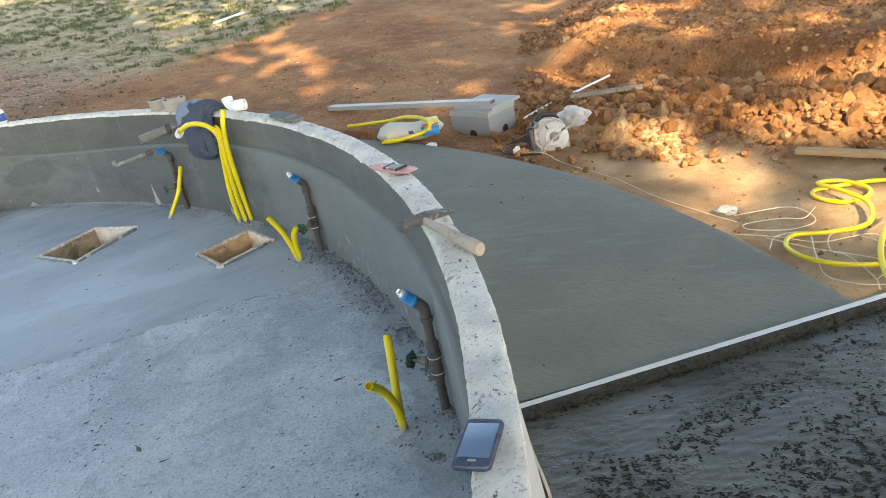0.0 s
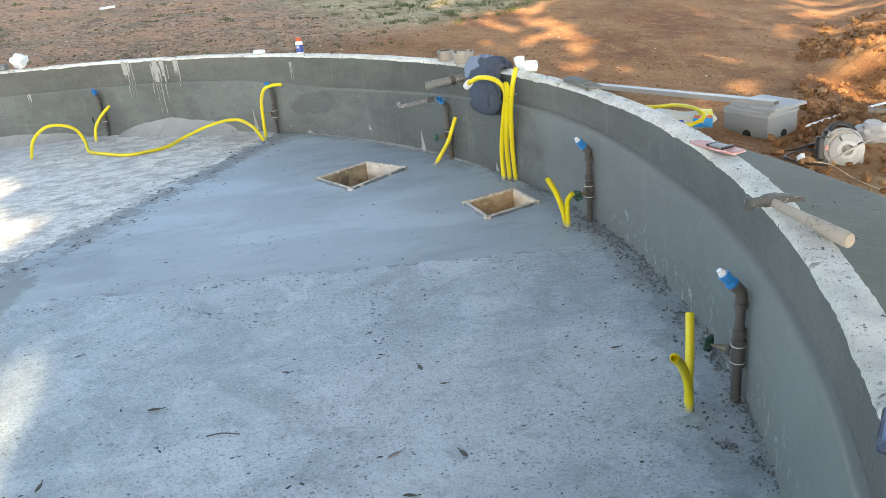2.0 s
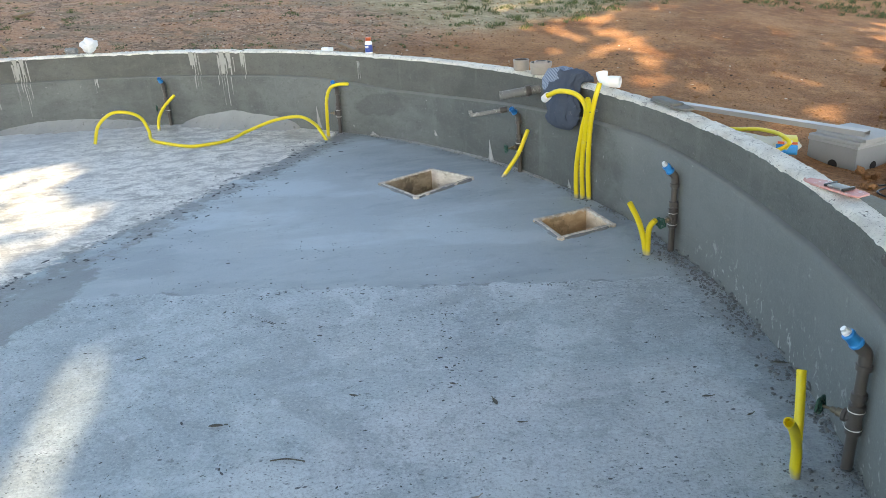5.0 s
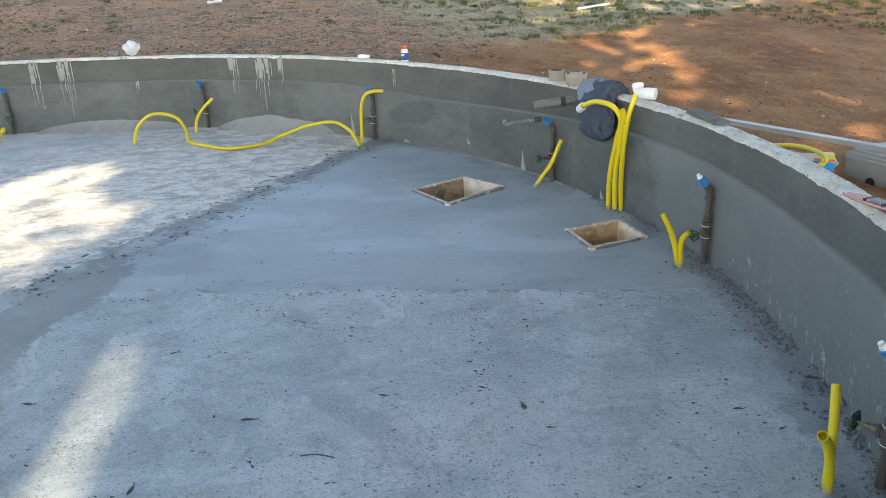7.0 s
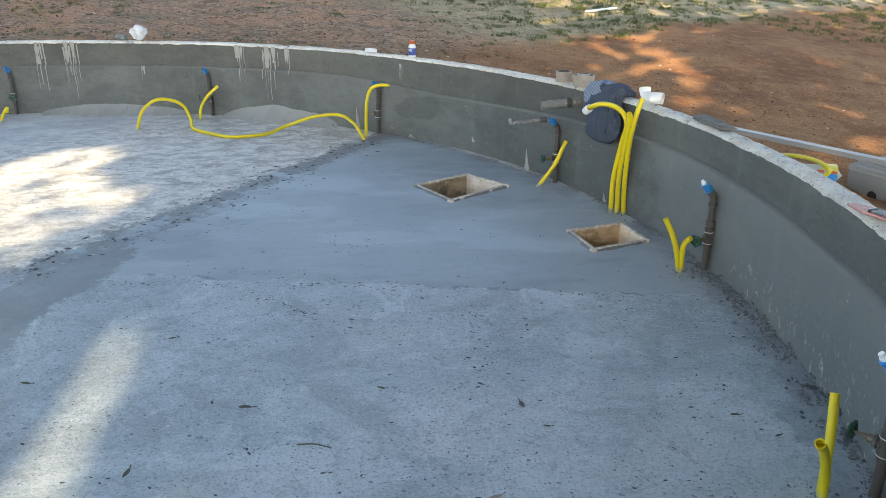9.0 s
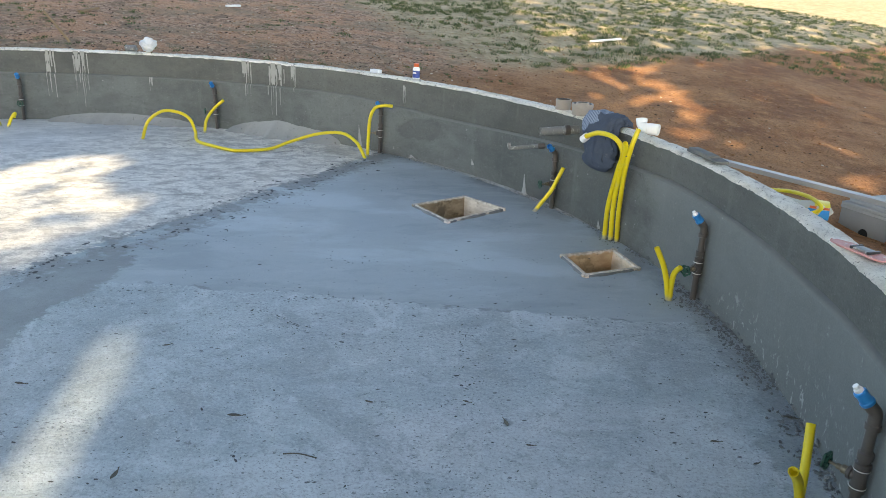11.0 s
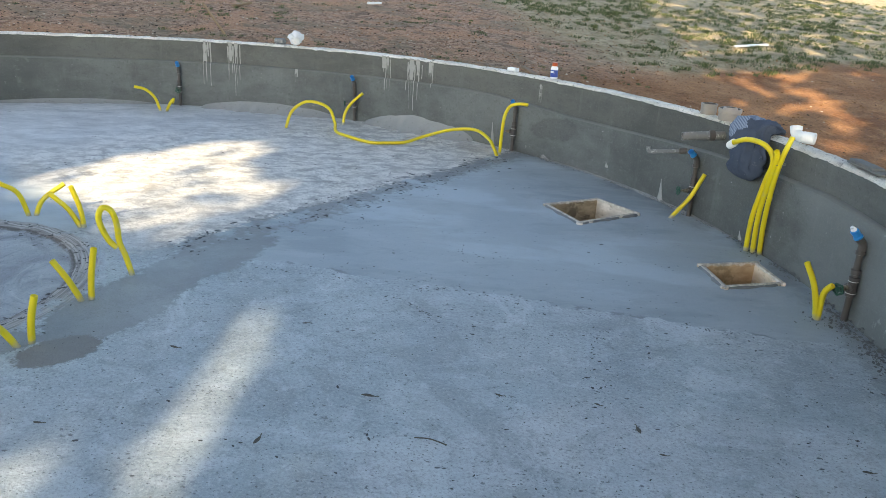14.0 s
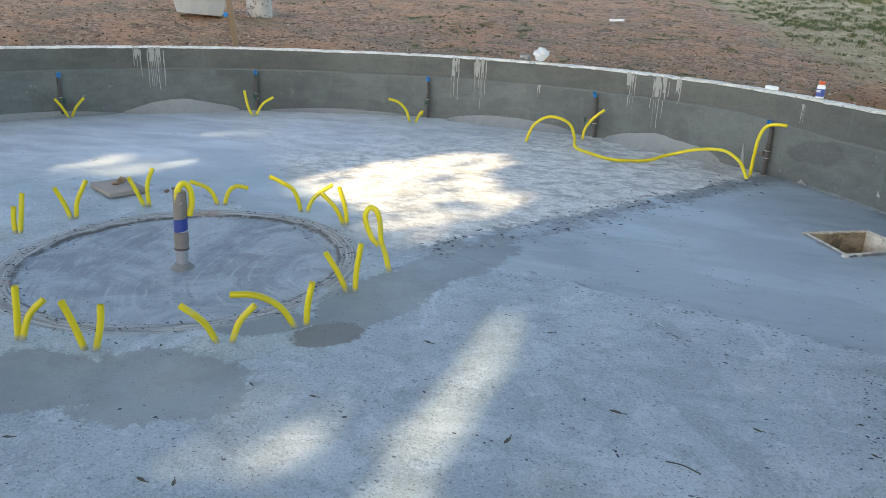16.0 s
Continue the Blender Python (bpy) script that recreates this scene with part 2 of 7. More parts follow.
    # ragged damp border along the dry part
    rim = n.math("MULTIPLY", n.step(n.math("ADD", edge_x, ragged), 0.36, 0.40), n.step(n.math("ADD", edge_x, n.math("MULTIPLY", ragged, 1.7)), 0.66, 0.52))
    rim = n.math("MULTIPLY", n.math("MULTIPLY", rim, n.step(y, 0.9, 1.3)), n.step(n.noise(4.0, 6, 0.65), 0.38, 0.50))
    color = n.mix(n.math("MULTIPLY", rim, 0.65), color, n.mix(n.step(grit, 0.4, 0.6), (0.130, 0.132, 0.125), (0.205, 0.205, 0.190)))
    # damp smooth patches about the middle
    damp = n.patch(x, y, 1.35, -0.33, 0.33, 0.26, 45, ragged)
    for p in ((0.95, 0.72, 0.42, 0.20, 118), (0.72, 1.25, 0.42, 0.17, 108), (1.12, -0.70, 0.30, 0.2, 40), (1.02, 0.15, 0.22, 0.10, 80)):
        damp = n.math("MAXIMUM", damp, n.patch(x, y, *p, ragged))
    wet = n.mix(n.step(skin, 0.4, 0.6), (0.177, 0.197, 0.200), (0.258, 0.288, 0.290))
    color = n.mix(n.math("MULTIPLY", n.math("MULTIPLY", damp, n.step(grit, 0.22, 0.42)), 0.80), color, wet)
    puddle = n.patch(x, y, 1.22, 0.36, 0.15, 0.10, 90, rag)
    color = n.mix(n.math("MULTIPLY", puddle, 0.9), color, n.mix(streak, (0.150, 0.150, 0.142), (0.225, 0.225, 0.212)))
    # the round middle and its trowelled ring
    dx = n.math("SUBTRACT", x, MID_X)
    rad = n.math("SQRT", n.math("ADD", n.math("MULTIPLY", dx, dx), n.math("MULTIPLY", y, y)))
    radw = n.math("ADD", rad, n.math("ADD", n.math("MULTIPLY", wob, 0.06), n.math("MULTIPLY", wob2, 0.22)))
    ang = n.math("ARCTAN2", y, dx)
    combed = n.noise(1.0, 5, 0.6, where=n.vector(n.math("MULTIPLY", rad, 95.0), n.math("MULTIPLY", ang, 3.0), 0.0))
    ring = n.math("MULTIPLY", n.step(radw, MID_R - 0.005, MID_R + 0.005), n.step(n.math("ADD", radw, n.math("MULTIPLY", ragged, 0.25)), MID_R + 0.125, MID_R + 0.085))
    ringcol = n.mix(n.step(combed, 0.38, 0.62), (0.225, 0.222, 0.215), (0.470, 0.470, 0.455))
    color = n.mix(n.math("MULTIPLY", ring, n.step(n.noise(3.4, 6, 0.7), 0.34, 0.48)), color, ringcol)
    sunk = n.step(radw, MID_R + 0.004, MID_R - 0.004)
    swirl_r = n.math("SQRT", n.math("ADD", n.math("POWER", n.math("SUBTRACT", x, 0.55), 2.0), n.math("POWER", n.math("SUBTRACT", y, 0.75), 2.0)))
    swirl = n.noise(1.0, 5, 0.65, where=n.vector(n.math("MULTIPLY", swirl_r, 34.0), n.math("MULTIPLY", x, 2.5), n.math("MULTIPLY", y, 2.5)))
    mid = n.mix(n.step(n.noise(3.5, 7, 0.62, distort=0.8), 0.35, 0.65), (0.185, 0.215, 0.240), (0.360, 0.405, 0.435))
    mid = n.mix(n.math("MULTIPLY", n.step(swirl, 0.55, 0.68), 0.55), mid, (0.439, 0.480, 0.485))
    mid = n.mix(n.math("MULTIPLY", n.step(swirl, 0.44, 0.33), 0.55), mid, (0.153, 0.172, 0.185))
    mid = n.mix(n.math("MULTIPLY", n.step(ridge, 0.45, 0.36), 0.6), mid, (0.115, 0.129, 0.140))
    pock = n.math("MULTIPLY", n.step(n.pocks(26.0, 1.3, 20), 0.17, 0.09), n.step(n.noise(2.6, 5, 0.7), 0.44, 0.54))
    mid = n.mix(n.math("MULTIPLY", pock, 0.9), mid, (0.085, 0.095, 0.105))
    color = n.mix(sunk, color, mid)
    groove = n.math("MULTIPLY", n.step(n.math("ABSOLUTE", n.math("SUBTRACT", radw, MID_R)), 0.018, 0.004), n.step(n.noise(6.0, 6, 0.75), 0.38, 0.50))
    color = n.mix(n.math("MULTIPLY", groove, 0.9), color, (0.085, 0.078, 0.072))
    stain = n.math("MULTIPLY", n.math("MULTIPLY", ring, n.step(n.noise(2.4, 4), 0.52, 0.62)), 0.45)
    color = n.mix(stain, color, (0.360, 0.250, 0.190))
    # dark damp along the foot of the wall
    out = n.math("SQRT", n.math("ADD", n.math("POWER", n.math("SUBTRACT", x, WALL_X), 2.0), n.math("POWER", n.math("SUBTRACT", y, WALL_Y), 2.0)))
    foot = n.math("MULTIPLY", n.step(n.math("ADD", out, n.math("MULTIPLY", ragged, 1.2)), 4.24, 4.40), n.step(n.noise(3.0, 6, 0.6), 0.38, 0.56))
    foot = n.math("MULTIPLY", foot, n.step(x, -0.4, 0.4))
    broad_foot = n.step(n.math("ADD", out, n.math("ADD", n.math("MULTIPLY", wob, 0.5), n.math("MULTIPLY", ragged, 0.5))), 4.27, 4.30)
    broad_foot = n.math("MULTIPLY", n.math("MULTIPLY", broad_foot, n.step(x, 2.6, 3.1)), n.step(y, 0.9, 1.4))
    foot = n.math("MAXIMUM", n.math("MULTIPLY", foot, 0.5), n.math("MULTIPLY", broad_foot, 0.46))
    color = n.mix(foot, color, n.mix(n.step(dab, 0.4, 0.6), (0.165, 0.182, 0.182), (0.245, 0.268, 0.270)))
    specks = n.step(n.cells(16.0, (1, 1.7, 1)), 0.09, 0.05)
    color = n.mix(n.math("MULTIPLY", specks, n.step(n.noise(2.2, 4), 0.5, 0.6)), color, (0.115, 0.126, 0.130))
    color = n.mix(n.math("MULTIPLY", n.step(fine, 0.42, 0.32), 0.35), color, (0.162, 0.182, 0.190))
    even = n.math("MAXIMUM", n.math("MULTIPLY", fresh_line, n.math("SUBTRACT", 1.0, dry)), damp)
    rough = n.math("SUBTRACT", n.math("SUBTRACT", 0.76, n.math("MULTIPLY", even, 0.16)), n.math("MULTIPLY", sunk, n.math("ADD", 0.18, n.math("MULTIPLY", skin, 0.3))))
    calm = n.math("SUBTRACT", 1.0, n.math("MULTIPLY", even, 0.65))
    relief = n.math("ADD", n.math("MULTIPLY", n.math("ADD", grit, ridge), 0.25), n.math("ADD", n.math("MULTIPLY", pits, 0.5), n.math("MULTIPLY", fine, 0.15)))
    nb = n.bump(n.math("MULTIPLY", n.math("SUBTRACT", relief, 0.55), calm), 0.8, 0.009)
    nb = n.bump(n.math("MULTIPLY", n.math("SUBTRACT", n.math("ADD", dab, scrape), 1.0), calm), 0.6, 0.014, nb)
    nb = n.bump(n.math("MULTIPLY", n.math("SUBTRACT", combed, 0.5), ring), 0.6, 0.006, nb)
    nb = n.bump(n.math("ADD", n.math("SUBTRACT", fresh_line, dry), n.math("MULTIPLY", puddle, 0.8)), 0.6, 0.007, nb)
    return n.done(color, rough, nb, spec=0.42)


def render_coat(name, a, b, spots, damp_spot=False):
    """Trowelled cement render on the wall: broad damp clouds, trowel sweeps, pale flecks."""
    n = Nodes(name)
    x, y, z = n.xyz()
    ang = n.math("ARCTAN2", x, y)  # from the +y axis, clockwise
    flat = n.vector(n.math("MULTIPLY", ang, 4.4), z, 0.0)
    cloud = n.noise(1.4, 7, 0.62, distort=0.3)
    sweep = n.noise(4.0, 7, 0.66, (1, 2.6, 1), 0.6, flat)
    trowel = n.noise(15.0, 5, 0.7, (1, 4.0, 1), 0.3, flat)
    color = n.mix(n.step(n.math("ADD", n.math("MULTIPLY", cloud, 0.6), n.math("MULTIPLY", sweep, 0.4)), 0.36, 0.62), a, b)
    damp = n.math("MULTIPLY", n.step(n.noise(0.75, 6, 0.6, (1, 1, 1.4), 0.4), 0.50, 0.60), 0.5)
    color = n.mix(damp, color, tuple(0.70 * v for v in a))
    color = n.mix(n.math("MULTIPLY", n.step(trowel, 0.60, 0.70), 0.55), color, tuple(1.35 * v for v in b))
    color = n.mix(n.math("MULTIPLY", n.step(trowel, 0.40, 0.30), 0.55), color, tuple(0.68 * v for v in a))
    runs = n.math("MULTIPLY", n.step(n.noise(9.0, 5, 0.65, (1, 0.12, 1), where=flat), 0.56, 0.68), 0.3)
    color = n.mix(runs, color, tuple(1.25 * v for v in b))
    blotch = n.math("MULTIPLY", n.step(n.noise(13.0, 6, 0.7), 0.60, 0.70), 0.5 * spots)
    color = n.mix(blotch, color, tuple(1.45 * v for v in b))
    color = n.mix(n.math("MULTIPLY", n.step(n.noise(40.0, 7, 0.8), 0.46, 0.36), 0.5), color, tuple(0.62 * v for v in a))
    fleck = n.math("MULTIPLY", n.step(n.noise(24.0, 5, 0.7), 0.65, 0.70), n.step(n.noise(2.1, 5, 0.6), 0.48, 0.58))
    color = n.mix(n.math("MULTIPLY", fleck, spots), color, (0.42, 0.43, 0.42))
    if damp_spot:  # a later, paler coat on the near side, and one blotch that is still wet
        later = n.step(n.math("ADD", ang, n.math("MULTIPLY", n.math("SUBTRACT", sweep, 0.5), 0.05)), radians(36.5), radians(38.5))
        color = n.mix(n.math("MULTIPLY", later, 0.55), color, n.mix(cloud, (0.140, 0.152, 0.147), (0.196, 0.210, 0.202)))
        low = n.math("MULTIPLY", n.math("MULTIPLY", n.step(z, 0.28, 0.05), n.step(n.noise(30.0, 5, 0.7, (1, 0.6, 1), 0.8, flat), 0.57, 0.64)), n.step(ang, radians(44), radians(50)))
        color = n.mix(n.math("MULTIPLY", low, 0.7), color, (0.40, 0.41, 0.39))
        wet = n.patch(n.math("MULTIPLY", ang, 4.4), z, radians(4.7) * 4.4, 0.26, 0.24, 0.085, 8, n.math("MULTIPLY", n.math("SUBTRACT", n.noise(9.0, 5, 0.65), 0.5), 0.35))
        color = n.mix(n.math("MULTIPLY", wet, 0.42), color, tuple(0.6 * v for v in a))
    fine = n.noise(150.0, 3, 0.6)
    color = n.mix(n.math("MULTIPLY", n.step(fine, 0.56, 0.68), 0.4), color, tuple(1.5 * v for v in b))
    nb = n.bump(n.math("ADD", n.math("ADD", n.math("MULTIPLY", sweep, 0.4), n.math("MULTIPLY", trowel, 0.4)), n.math("MULTIPLY", fine, 0.3)), 0.5, 0.009)
    return n.done(color, n.math("ADD", 0.55, n.math("MULTIPLY", cloud, 0.25)), nb, spec=0.35)


def top_material():
    """Chalky broken top of the wall: white laitance over pitted grey mortar."""
    n = Nodes("wall_top_mortar")
    broad = n.noise(7.0, 7, 0.65)
    pits = n.noise(48.0, 7, 0.75, (1, 1, 1))
    color = n.mix(n.step(broad, 0.34, 0.62), (0.66, 0.635, 0.575), (0.86, 0.84, 0.775))
    color = n.mix(n.math("MULTIPLY", n.step(n.noise(120.0, 4, 0.7), 0.44, 0.36), 0.55), color, (0.36, 0.35, 0.325))
    lumps = n.math("MULTIPLY", n.step(n.noise(9.0, 6, 0.72), 0.60, 0.64), 0.75)
    color = n.mix(lumps, color, n.mix(n.step(pits, 0.42, 0.58), (0.20, 0.20, 0.185), (0.40, 0.395, 0.365)))
    color = n.mix(n.math("MULTIPLY", n.step(pits, 0.405, 0.375), 0.92), color, (0.125, 0.122, 0.115))
    h = n.math("ADD", n.math("MULTIPLY", pits, 0.7), n.math("MULTIPLY", broad, 0.5))
    return n.done(color, 0.9, n.bump(h, 1.0, 0.024), spec=0.25)


def ground_material():
    """Red soil that turns to pale sandy earth under the grass and to brown trodden earth up the slope."""
    n = Nodes("soil")
    x, y, z = n.xyz()
    wob = n.math("MULTIPLY", n.math("SUBTRACT", n.noise(0.55, 7, 0.6), 0.5), 3.0)
    broad = n.noise(0.8, 8, 0.65)
    clod = n.noise(6.0, 9, 0.72)
    fine = n.noise(45.0, 6, 0.75)
    red = n.mix(n.step(broad, 0.35, 0.65), (0.225, 0.098, 0.043), (0.39, 0.200, 0.092))
    red = n.mix(n.math("MULTIPLY", n.step(clod, 0.5, 0.66), 0.6), red, (0.51, 0.27, 0.118))
    red = n.mix(n.math("MULTIPLY", n.step(clod, 0.44, 0.32), 0.7), red, (0.145, 0.064, 0.030))
    red = n.mix(n.math("MULTIPLY", n.step(fine, 0.57, 0.66), 0.5), red, (0.56, 0.345, 0.18))
    red = n.mix(n.math("MULTIPLY", n.step(fine, 0.48, 0.38), 0.75), red, (0.115, 0.056, 0.030))
    # beside the pour the earth is trodden pale and fine
    trod = n.math("ADD", n.math("ADD", n.math("MULTIPLY", x, 0.56), n.math("MULTIPLY", y, 0.83)), n.math("MULTIPLY", wob, 0.12))
    trod = n.math("MULTIPLY", n.step(trod, 6.75, 6.35), n.step(x, 3.9, 4.6))
    red = n.mix(n.math("MULTIPLY", trod, 0.75), red, n.mix(n.step(n.noise(3.0, 6, 0.65), 0.35, 0.65), (0.40, 0.255, 0.135), (0.60, 0.44, 0.265)))
    spot = n.noise(14.0, 6, 0.75)
    brown = n.mix(n.step(spot, 0.40, 0.58), (0.205, 0.120, 0.075), (0.46, 0.300, 0.200))
    brown = n.mix(n.math("MULTIPLY", n.step(n.noise(1.7, 6, 0.65), 0.45, 0.58), 0.7), brown, (0.49, 0.268, 0.155))
    brown = n.mix(n.math("MULTIPLY", n.step(n.noise(3.1, 7, 0.7), 0.46, 0.38), 0.6), brown, (0.145, 0.105, 0.070))
    brown = n.mix(n.math("MULTIPLY", n.step(n.noise(26.0, 6, 0.75), 0.43, 0.34), 0.8), brown, (0.075, 0.056, 0.040))
    brown = n.mix(n.math("MULTIPLY", n.step(fine, 0.45, 0.36), 0.8), brown, (0.055, 0.040, 0.030))
    brown = n.mix(n.math("MULTIPLY", n.step(fine, 0.60, 0.68), 0.7), brown, (0.58, 0.48, 0.37))
    brown = n.mix(n.math("MULTIPLY", n.step(n.noise(1.1, 6, 0.65), 0.50, 0.60), 0.5), brown, (0.20, 0.175, 0.115))
    pale = n.mix(n.step(clod, 0.36, 0.64), (0.30, 0.235, 0.140), (0.50, 0.405, 0.255))
    pale = n.mix(n.math("MULTIPLY", n.step(n.noise(2.6, 7, 0.7), 0.48, 0.58), 0.5), pale, (0.23, 0.20, 0.10))
    pale = n.mix(n.math("MULTIPLY", n.step(fine, 0.46, 0.36), 0.6), pale, (0.115, 0.085, 0.045))
    color = n.mix(n.step(n.math("ADD", x, wob), -0.1, -1.5), red, brown)
    # grass land begins past a line that runs from (-0.9, 7) to (-0.4, 10) and on to the right far off
    bound = n.math("SUBTRACT", n.math("ADD", x, n.math("MULTIPLY", wob, 0.5)), n.math("MULTIPLY", n.math("SUBTRACT", y, 9.5), 0.22))
    start = n.math("ADD", y, n.math("MULTIPLY", n.math("MINIMUM", n.math("ADD", x, 1.5), 0.0), 0.6))
    sand = n.math("MULTIPLY", n.step(bound, 0.2, -0.6), n.step(n.math("ADD", start, n.math("MULTIPLY", wob, 0.4)), 7.0, 8.2))
    color = n.mix(sand, color, pale)
    nb = n.bump(clod, 0.5, 0.04)
    nb = n.bump(fine, 1.0, 0.02, nb)
    return n.done(color, 0.93, nb, spec=0.15)


def clod_material():
    n = Nodes("clod_earth")
    t = n.math("FRACT", n.math("ADD", n.random(), n.island()))
    c = n.mix(t, (0.185, 0.083, 0.034), (0.33, 0.168, 0.076))
    c = n.mix(n.step(t, 0.85, 1.0), c, (0.40, 0.245, 0.130))
    f = n.noise(30.0, 7, 0.75)
    c = n.mix(n.math("MULTIPLY", n.step(f, 0.54, 0.66), 0.4), c, (0.44, 0.27, 0.14))
    c = n.mix(n.math("MULTIPLY", n.step(f, 0.46, 0.36), 0.6), c, (0.10, 0.046, 0.021))
    return n.done(c, 0.95, n.bump(f, 0.8, 0.012), spec=0.1)


def slab_material():
    n = Nodes("fresh_concrete")
    cloud = n.noise(1.3, 7, 0.6, distort=0.4)
    sweep = n.noise(3.5, 6, 0.6, (1, 4, 1), 0.5)
    c = n.mix(n.step(cloud, 0.35, 0.65), (0.125, 0.125, 0.098), (0.166, 0.165, 0.132))
    c = n.mix(n.math("MULTIPLY", n.step(sweep, 0.52, 0.7), 0.35), c, (0.205, 0.208, 0.178))
    f = n.noise(140.0, 4, 0.65)
    c = n.mix(n.math("MULTIPLY", n.step(n.noise(55.0, 6, 0.75), 0.46, 0.36), 0.4), c, (0.085, 0.086, 0.068))
    c = n.mix(n.math("MULTIPLY", n.step(n.noise(55.0, 6, 0.75), 0.58, 0.68), 0.35), c, (0.225, 0.225, 0.19))
    marks = n.step(n.noise(22.0, 5, 0.6, (1, 3, 1)), 0.64, 0.72)
    c = n.mix(n.math("MULTIPLY", marks, 0.5), c, (0.085, 0.092, 0.083))
    nb = n.bump(n.math("ADD", n.math("MULTIPLY", sweep, 0.6), n.math("MULTIPLY", f, 0.35)), 0.25, 0.006)
    ripple = n.drag(60.0, 4, 0.6, 4.0, -35)
    nb = n.bump(n.math("MULTIPLY", ripple, n.step(cloud, 0.40, 0.60)), 0.6, 0.008, nb)
    nb = n.bump(n.noise(26.0, 7, 0.78, (1, 1.8, 1), 0.8), 0.35, 0.012, nb)
    return n.done(c, n.math("ADD", 0.62, n.math("MULTIPLY", cloud, 0.2)), nb, spec=0.25)


def raw_material():
    """Wet unsmoothed pour: slick olive-grey sheets, torn dark where the aggregate shows through."""
    n = Nodes("raw_concrete")
    cloud = n.noise(2.2, 7, 0.62, distort=0.5)
    tear = n.noise(34.0, 7, 0.75, (0.5, 1.2, 1), 0.4)
    where = n.step(n.noise(3.4, 6, 0.65), 0.45, 0.60)
    c = n.mix(n.step(cloud, 0.34, 0.66), (0.047, 0.047, 0.037), (0.082, 0.081, 0.066))
    c = n.mix(n.math("MULTIPLY", n.step(n.noise(9.0, 6, 0.65), 0.55, 0.68), 0.4), c, (0.095, 0.096, 0.082))
    c = n.mix(n.math("MULTIPLY", n.math("MULTIPLY", n.step(tear, 0.48, 0.43), where), 0.9), c, (0.014, 0.014, 0.012))
    c = n.mix(n.math("MULTIPLY", n.step(n.noise(130.0, 4, 0.7), 0.45, 0.35), 0.5), c, (0.030, 0.030, 0.025))
    rough = n.math("ADD", 0.34, n.math("MULTIPLY", where, 0.22))
    nb = n.bump(n.math("MULTIPLY", tear, n.math("ADD", 0.15, where)), 0.5, 0.010)
    return n.done(c, rough, nb, spec=0.42)


def tube_material(name="yellow_plastic", caked=True):
    """Yellow corrugated conduit, dusted with cement in places."""
    n = Nodes(name)
    d = n.step(n.noise(14.0, 6, 0.7), 0.56, 0.7)
    c = n.mix(n.noise(5.0, 3), (0.66, 0.52, 0.010), (0.74, 0.61, 0.024))
    c = n.mix(n.math("MULTIPLY", d, 0.4), c, (0.52, 0.47, 0.27))
    x, y, z = n.xyz()
    foot = n.math("MULTIPLY", n.step(n.math("ADD", z, n.math("MULTIPLY", n.noise(22.0, 4), 0.05)), 0.055, 0.03), 0.85)
    if caked:
        c = n.mix(foot, c, (0.30, 0.30, 0.28))
    return n.done(c, 0.42, n.bump(n.noise(90.0, 2), 0.15, 0.002), spec=0.45)


M_FLOOR = floor_material()
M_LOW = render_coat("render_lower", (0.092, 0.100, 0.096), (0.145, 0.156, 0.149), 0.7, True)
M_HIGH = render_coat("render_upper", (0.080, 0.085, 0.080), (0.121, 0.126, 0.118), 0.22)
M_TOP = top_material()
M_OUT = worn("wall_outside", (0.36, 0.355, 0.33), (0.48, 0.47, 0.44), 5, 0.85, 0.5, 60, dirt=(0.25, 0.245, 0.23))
M_SOIL = ground_material()
M_CLOD = clod_material()
M_SLAB = slab_material()
M_RAW = raw_material()
M_TUBE = tube_material()
M_HOSE = tube_material("yellow_hose", False)


def board_material(name, a, b, dirt):
    """Sawn board of a sunk box: bare stained wood below, its upper edge smeared with pale cement."""
    n = Nodes(name)
    x, y, z = n.xyz()
    grain = n.noise(9.0, 7, 0.7, (1, 1, 2.5))
    c = n.mix(n.step(grain, 0.35, 0.65), a, b)
    c = n.mix(n.step(n.noise(7.0, 7, 0.7), 0.52, 0.60), c, dirt)
    edge = n.step(n.math("ADD", z, n.math("MULTIPLY", n.math("SUBTRACT", n.noise(26.0, 5, 0.7), 0.5), 0.05)), 0.000, 0.012)
    c = n.mix(n.math("MULTIPLY", edge, 0.85), c, n.mix(n.step(n.noise(40.0, 5, 0.7), 0.42, 0.58), (0.42, 0.40, 0.36), (0.68, 0.65, 0.58)))
    return n.done(c, 0.85, n.bump(grain, 0.4, 0.006), spec=0.25)


M_BOARD = board_material("stained_board", (0.50, 0.45, 0.38), (0.70, 0.65, 0.57), (0.37, 0.33, 0.27))
M_BOARD_B = board_material("orange_board", (0.60, 0.47, 0.32), (0.74, 0.62, 0.47), (0.46, 0.36, 0.24))
# darker copies of the two woods, for the board that lies in shade
M_BOARD_SHADE = board_material("shade_board", (0.22, 0.17, 0.11), (0.36, 0.29, 0.20), (0.16, 0.125, 0.085))
M_BOARD_B_SHADE = board_material("orange_shade_board", (0.42, 0.29, 0.17), (0.55, 0.41, 0.26), (0.33, 0.24, 0.14))
M_PVC = worn("brown_pvc", (0.062, 0.053, 0.047), (0.112, 0.098, 0.088), 14, 0.45, 0.15, 120, dirt=(0.24, 0.225, 0.20), dirt_at=0.63)
M_BLUE = worn("blue_plastic", (0.010, 0.185, 0.48), (0.018, 0.25, 0.58), 20, 0.35, 0.05)
M_WHITE = worn("white_plastic", (0.72, 0.73, 0.73), (0.82, 0.82, 0.81), 12, 0.35, 0.05)
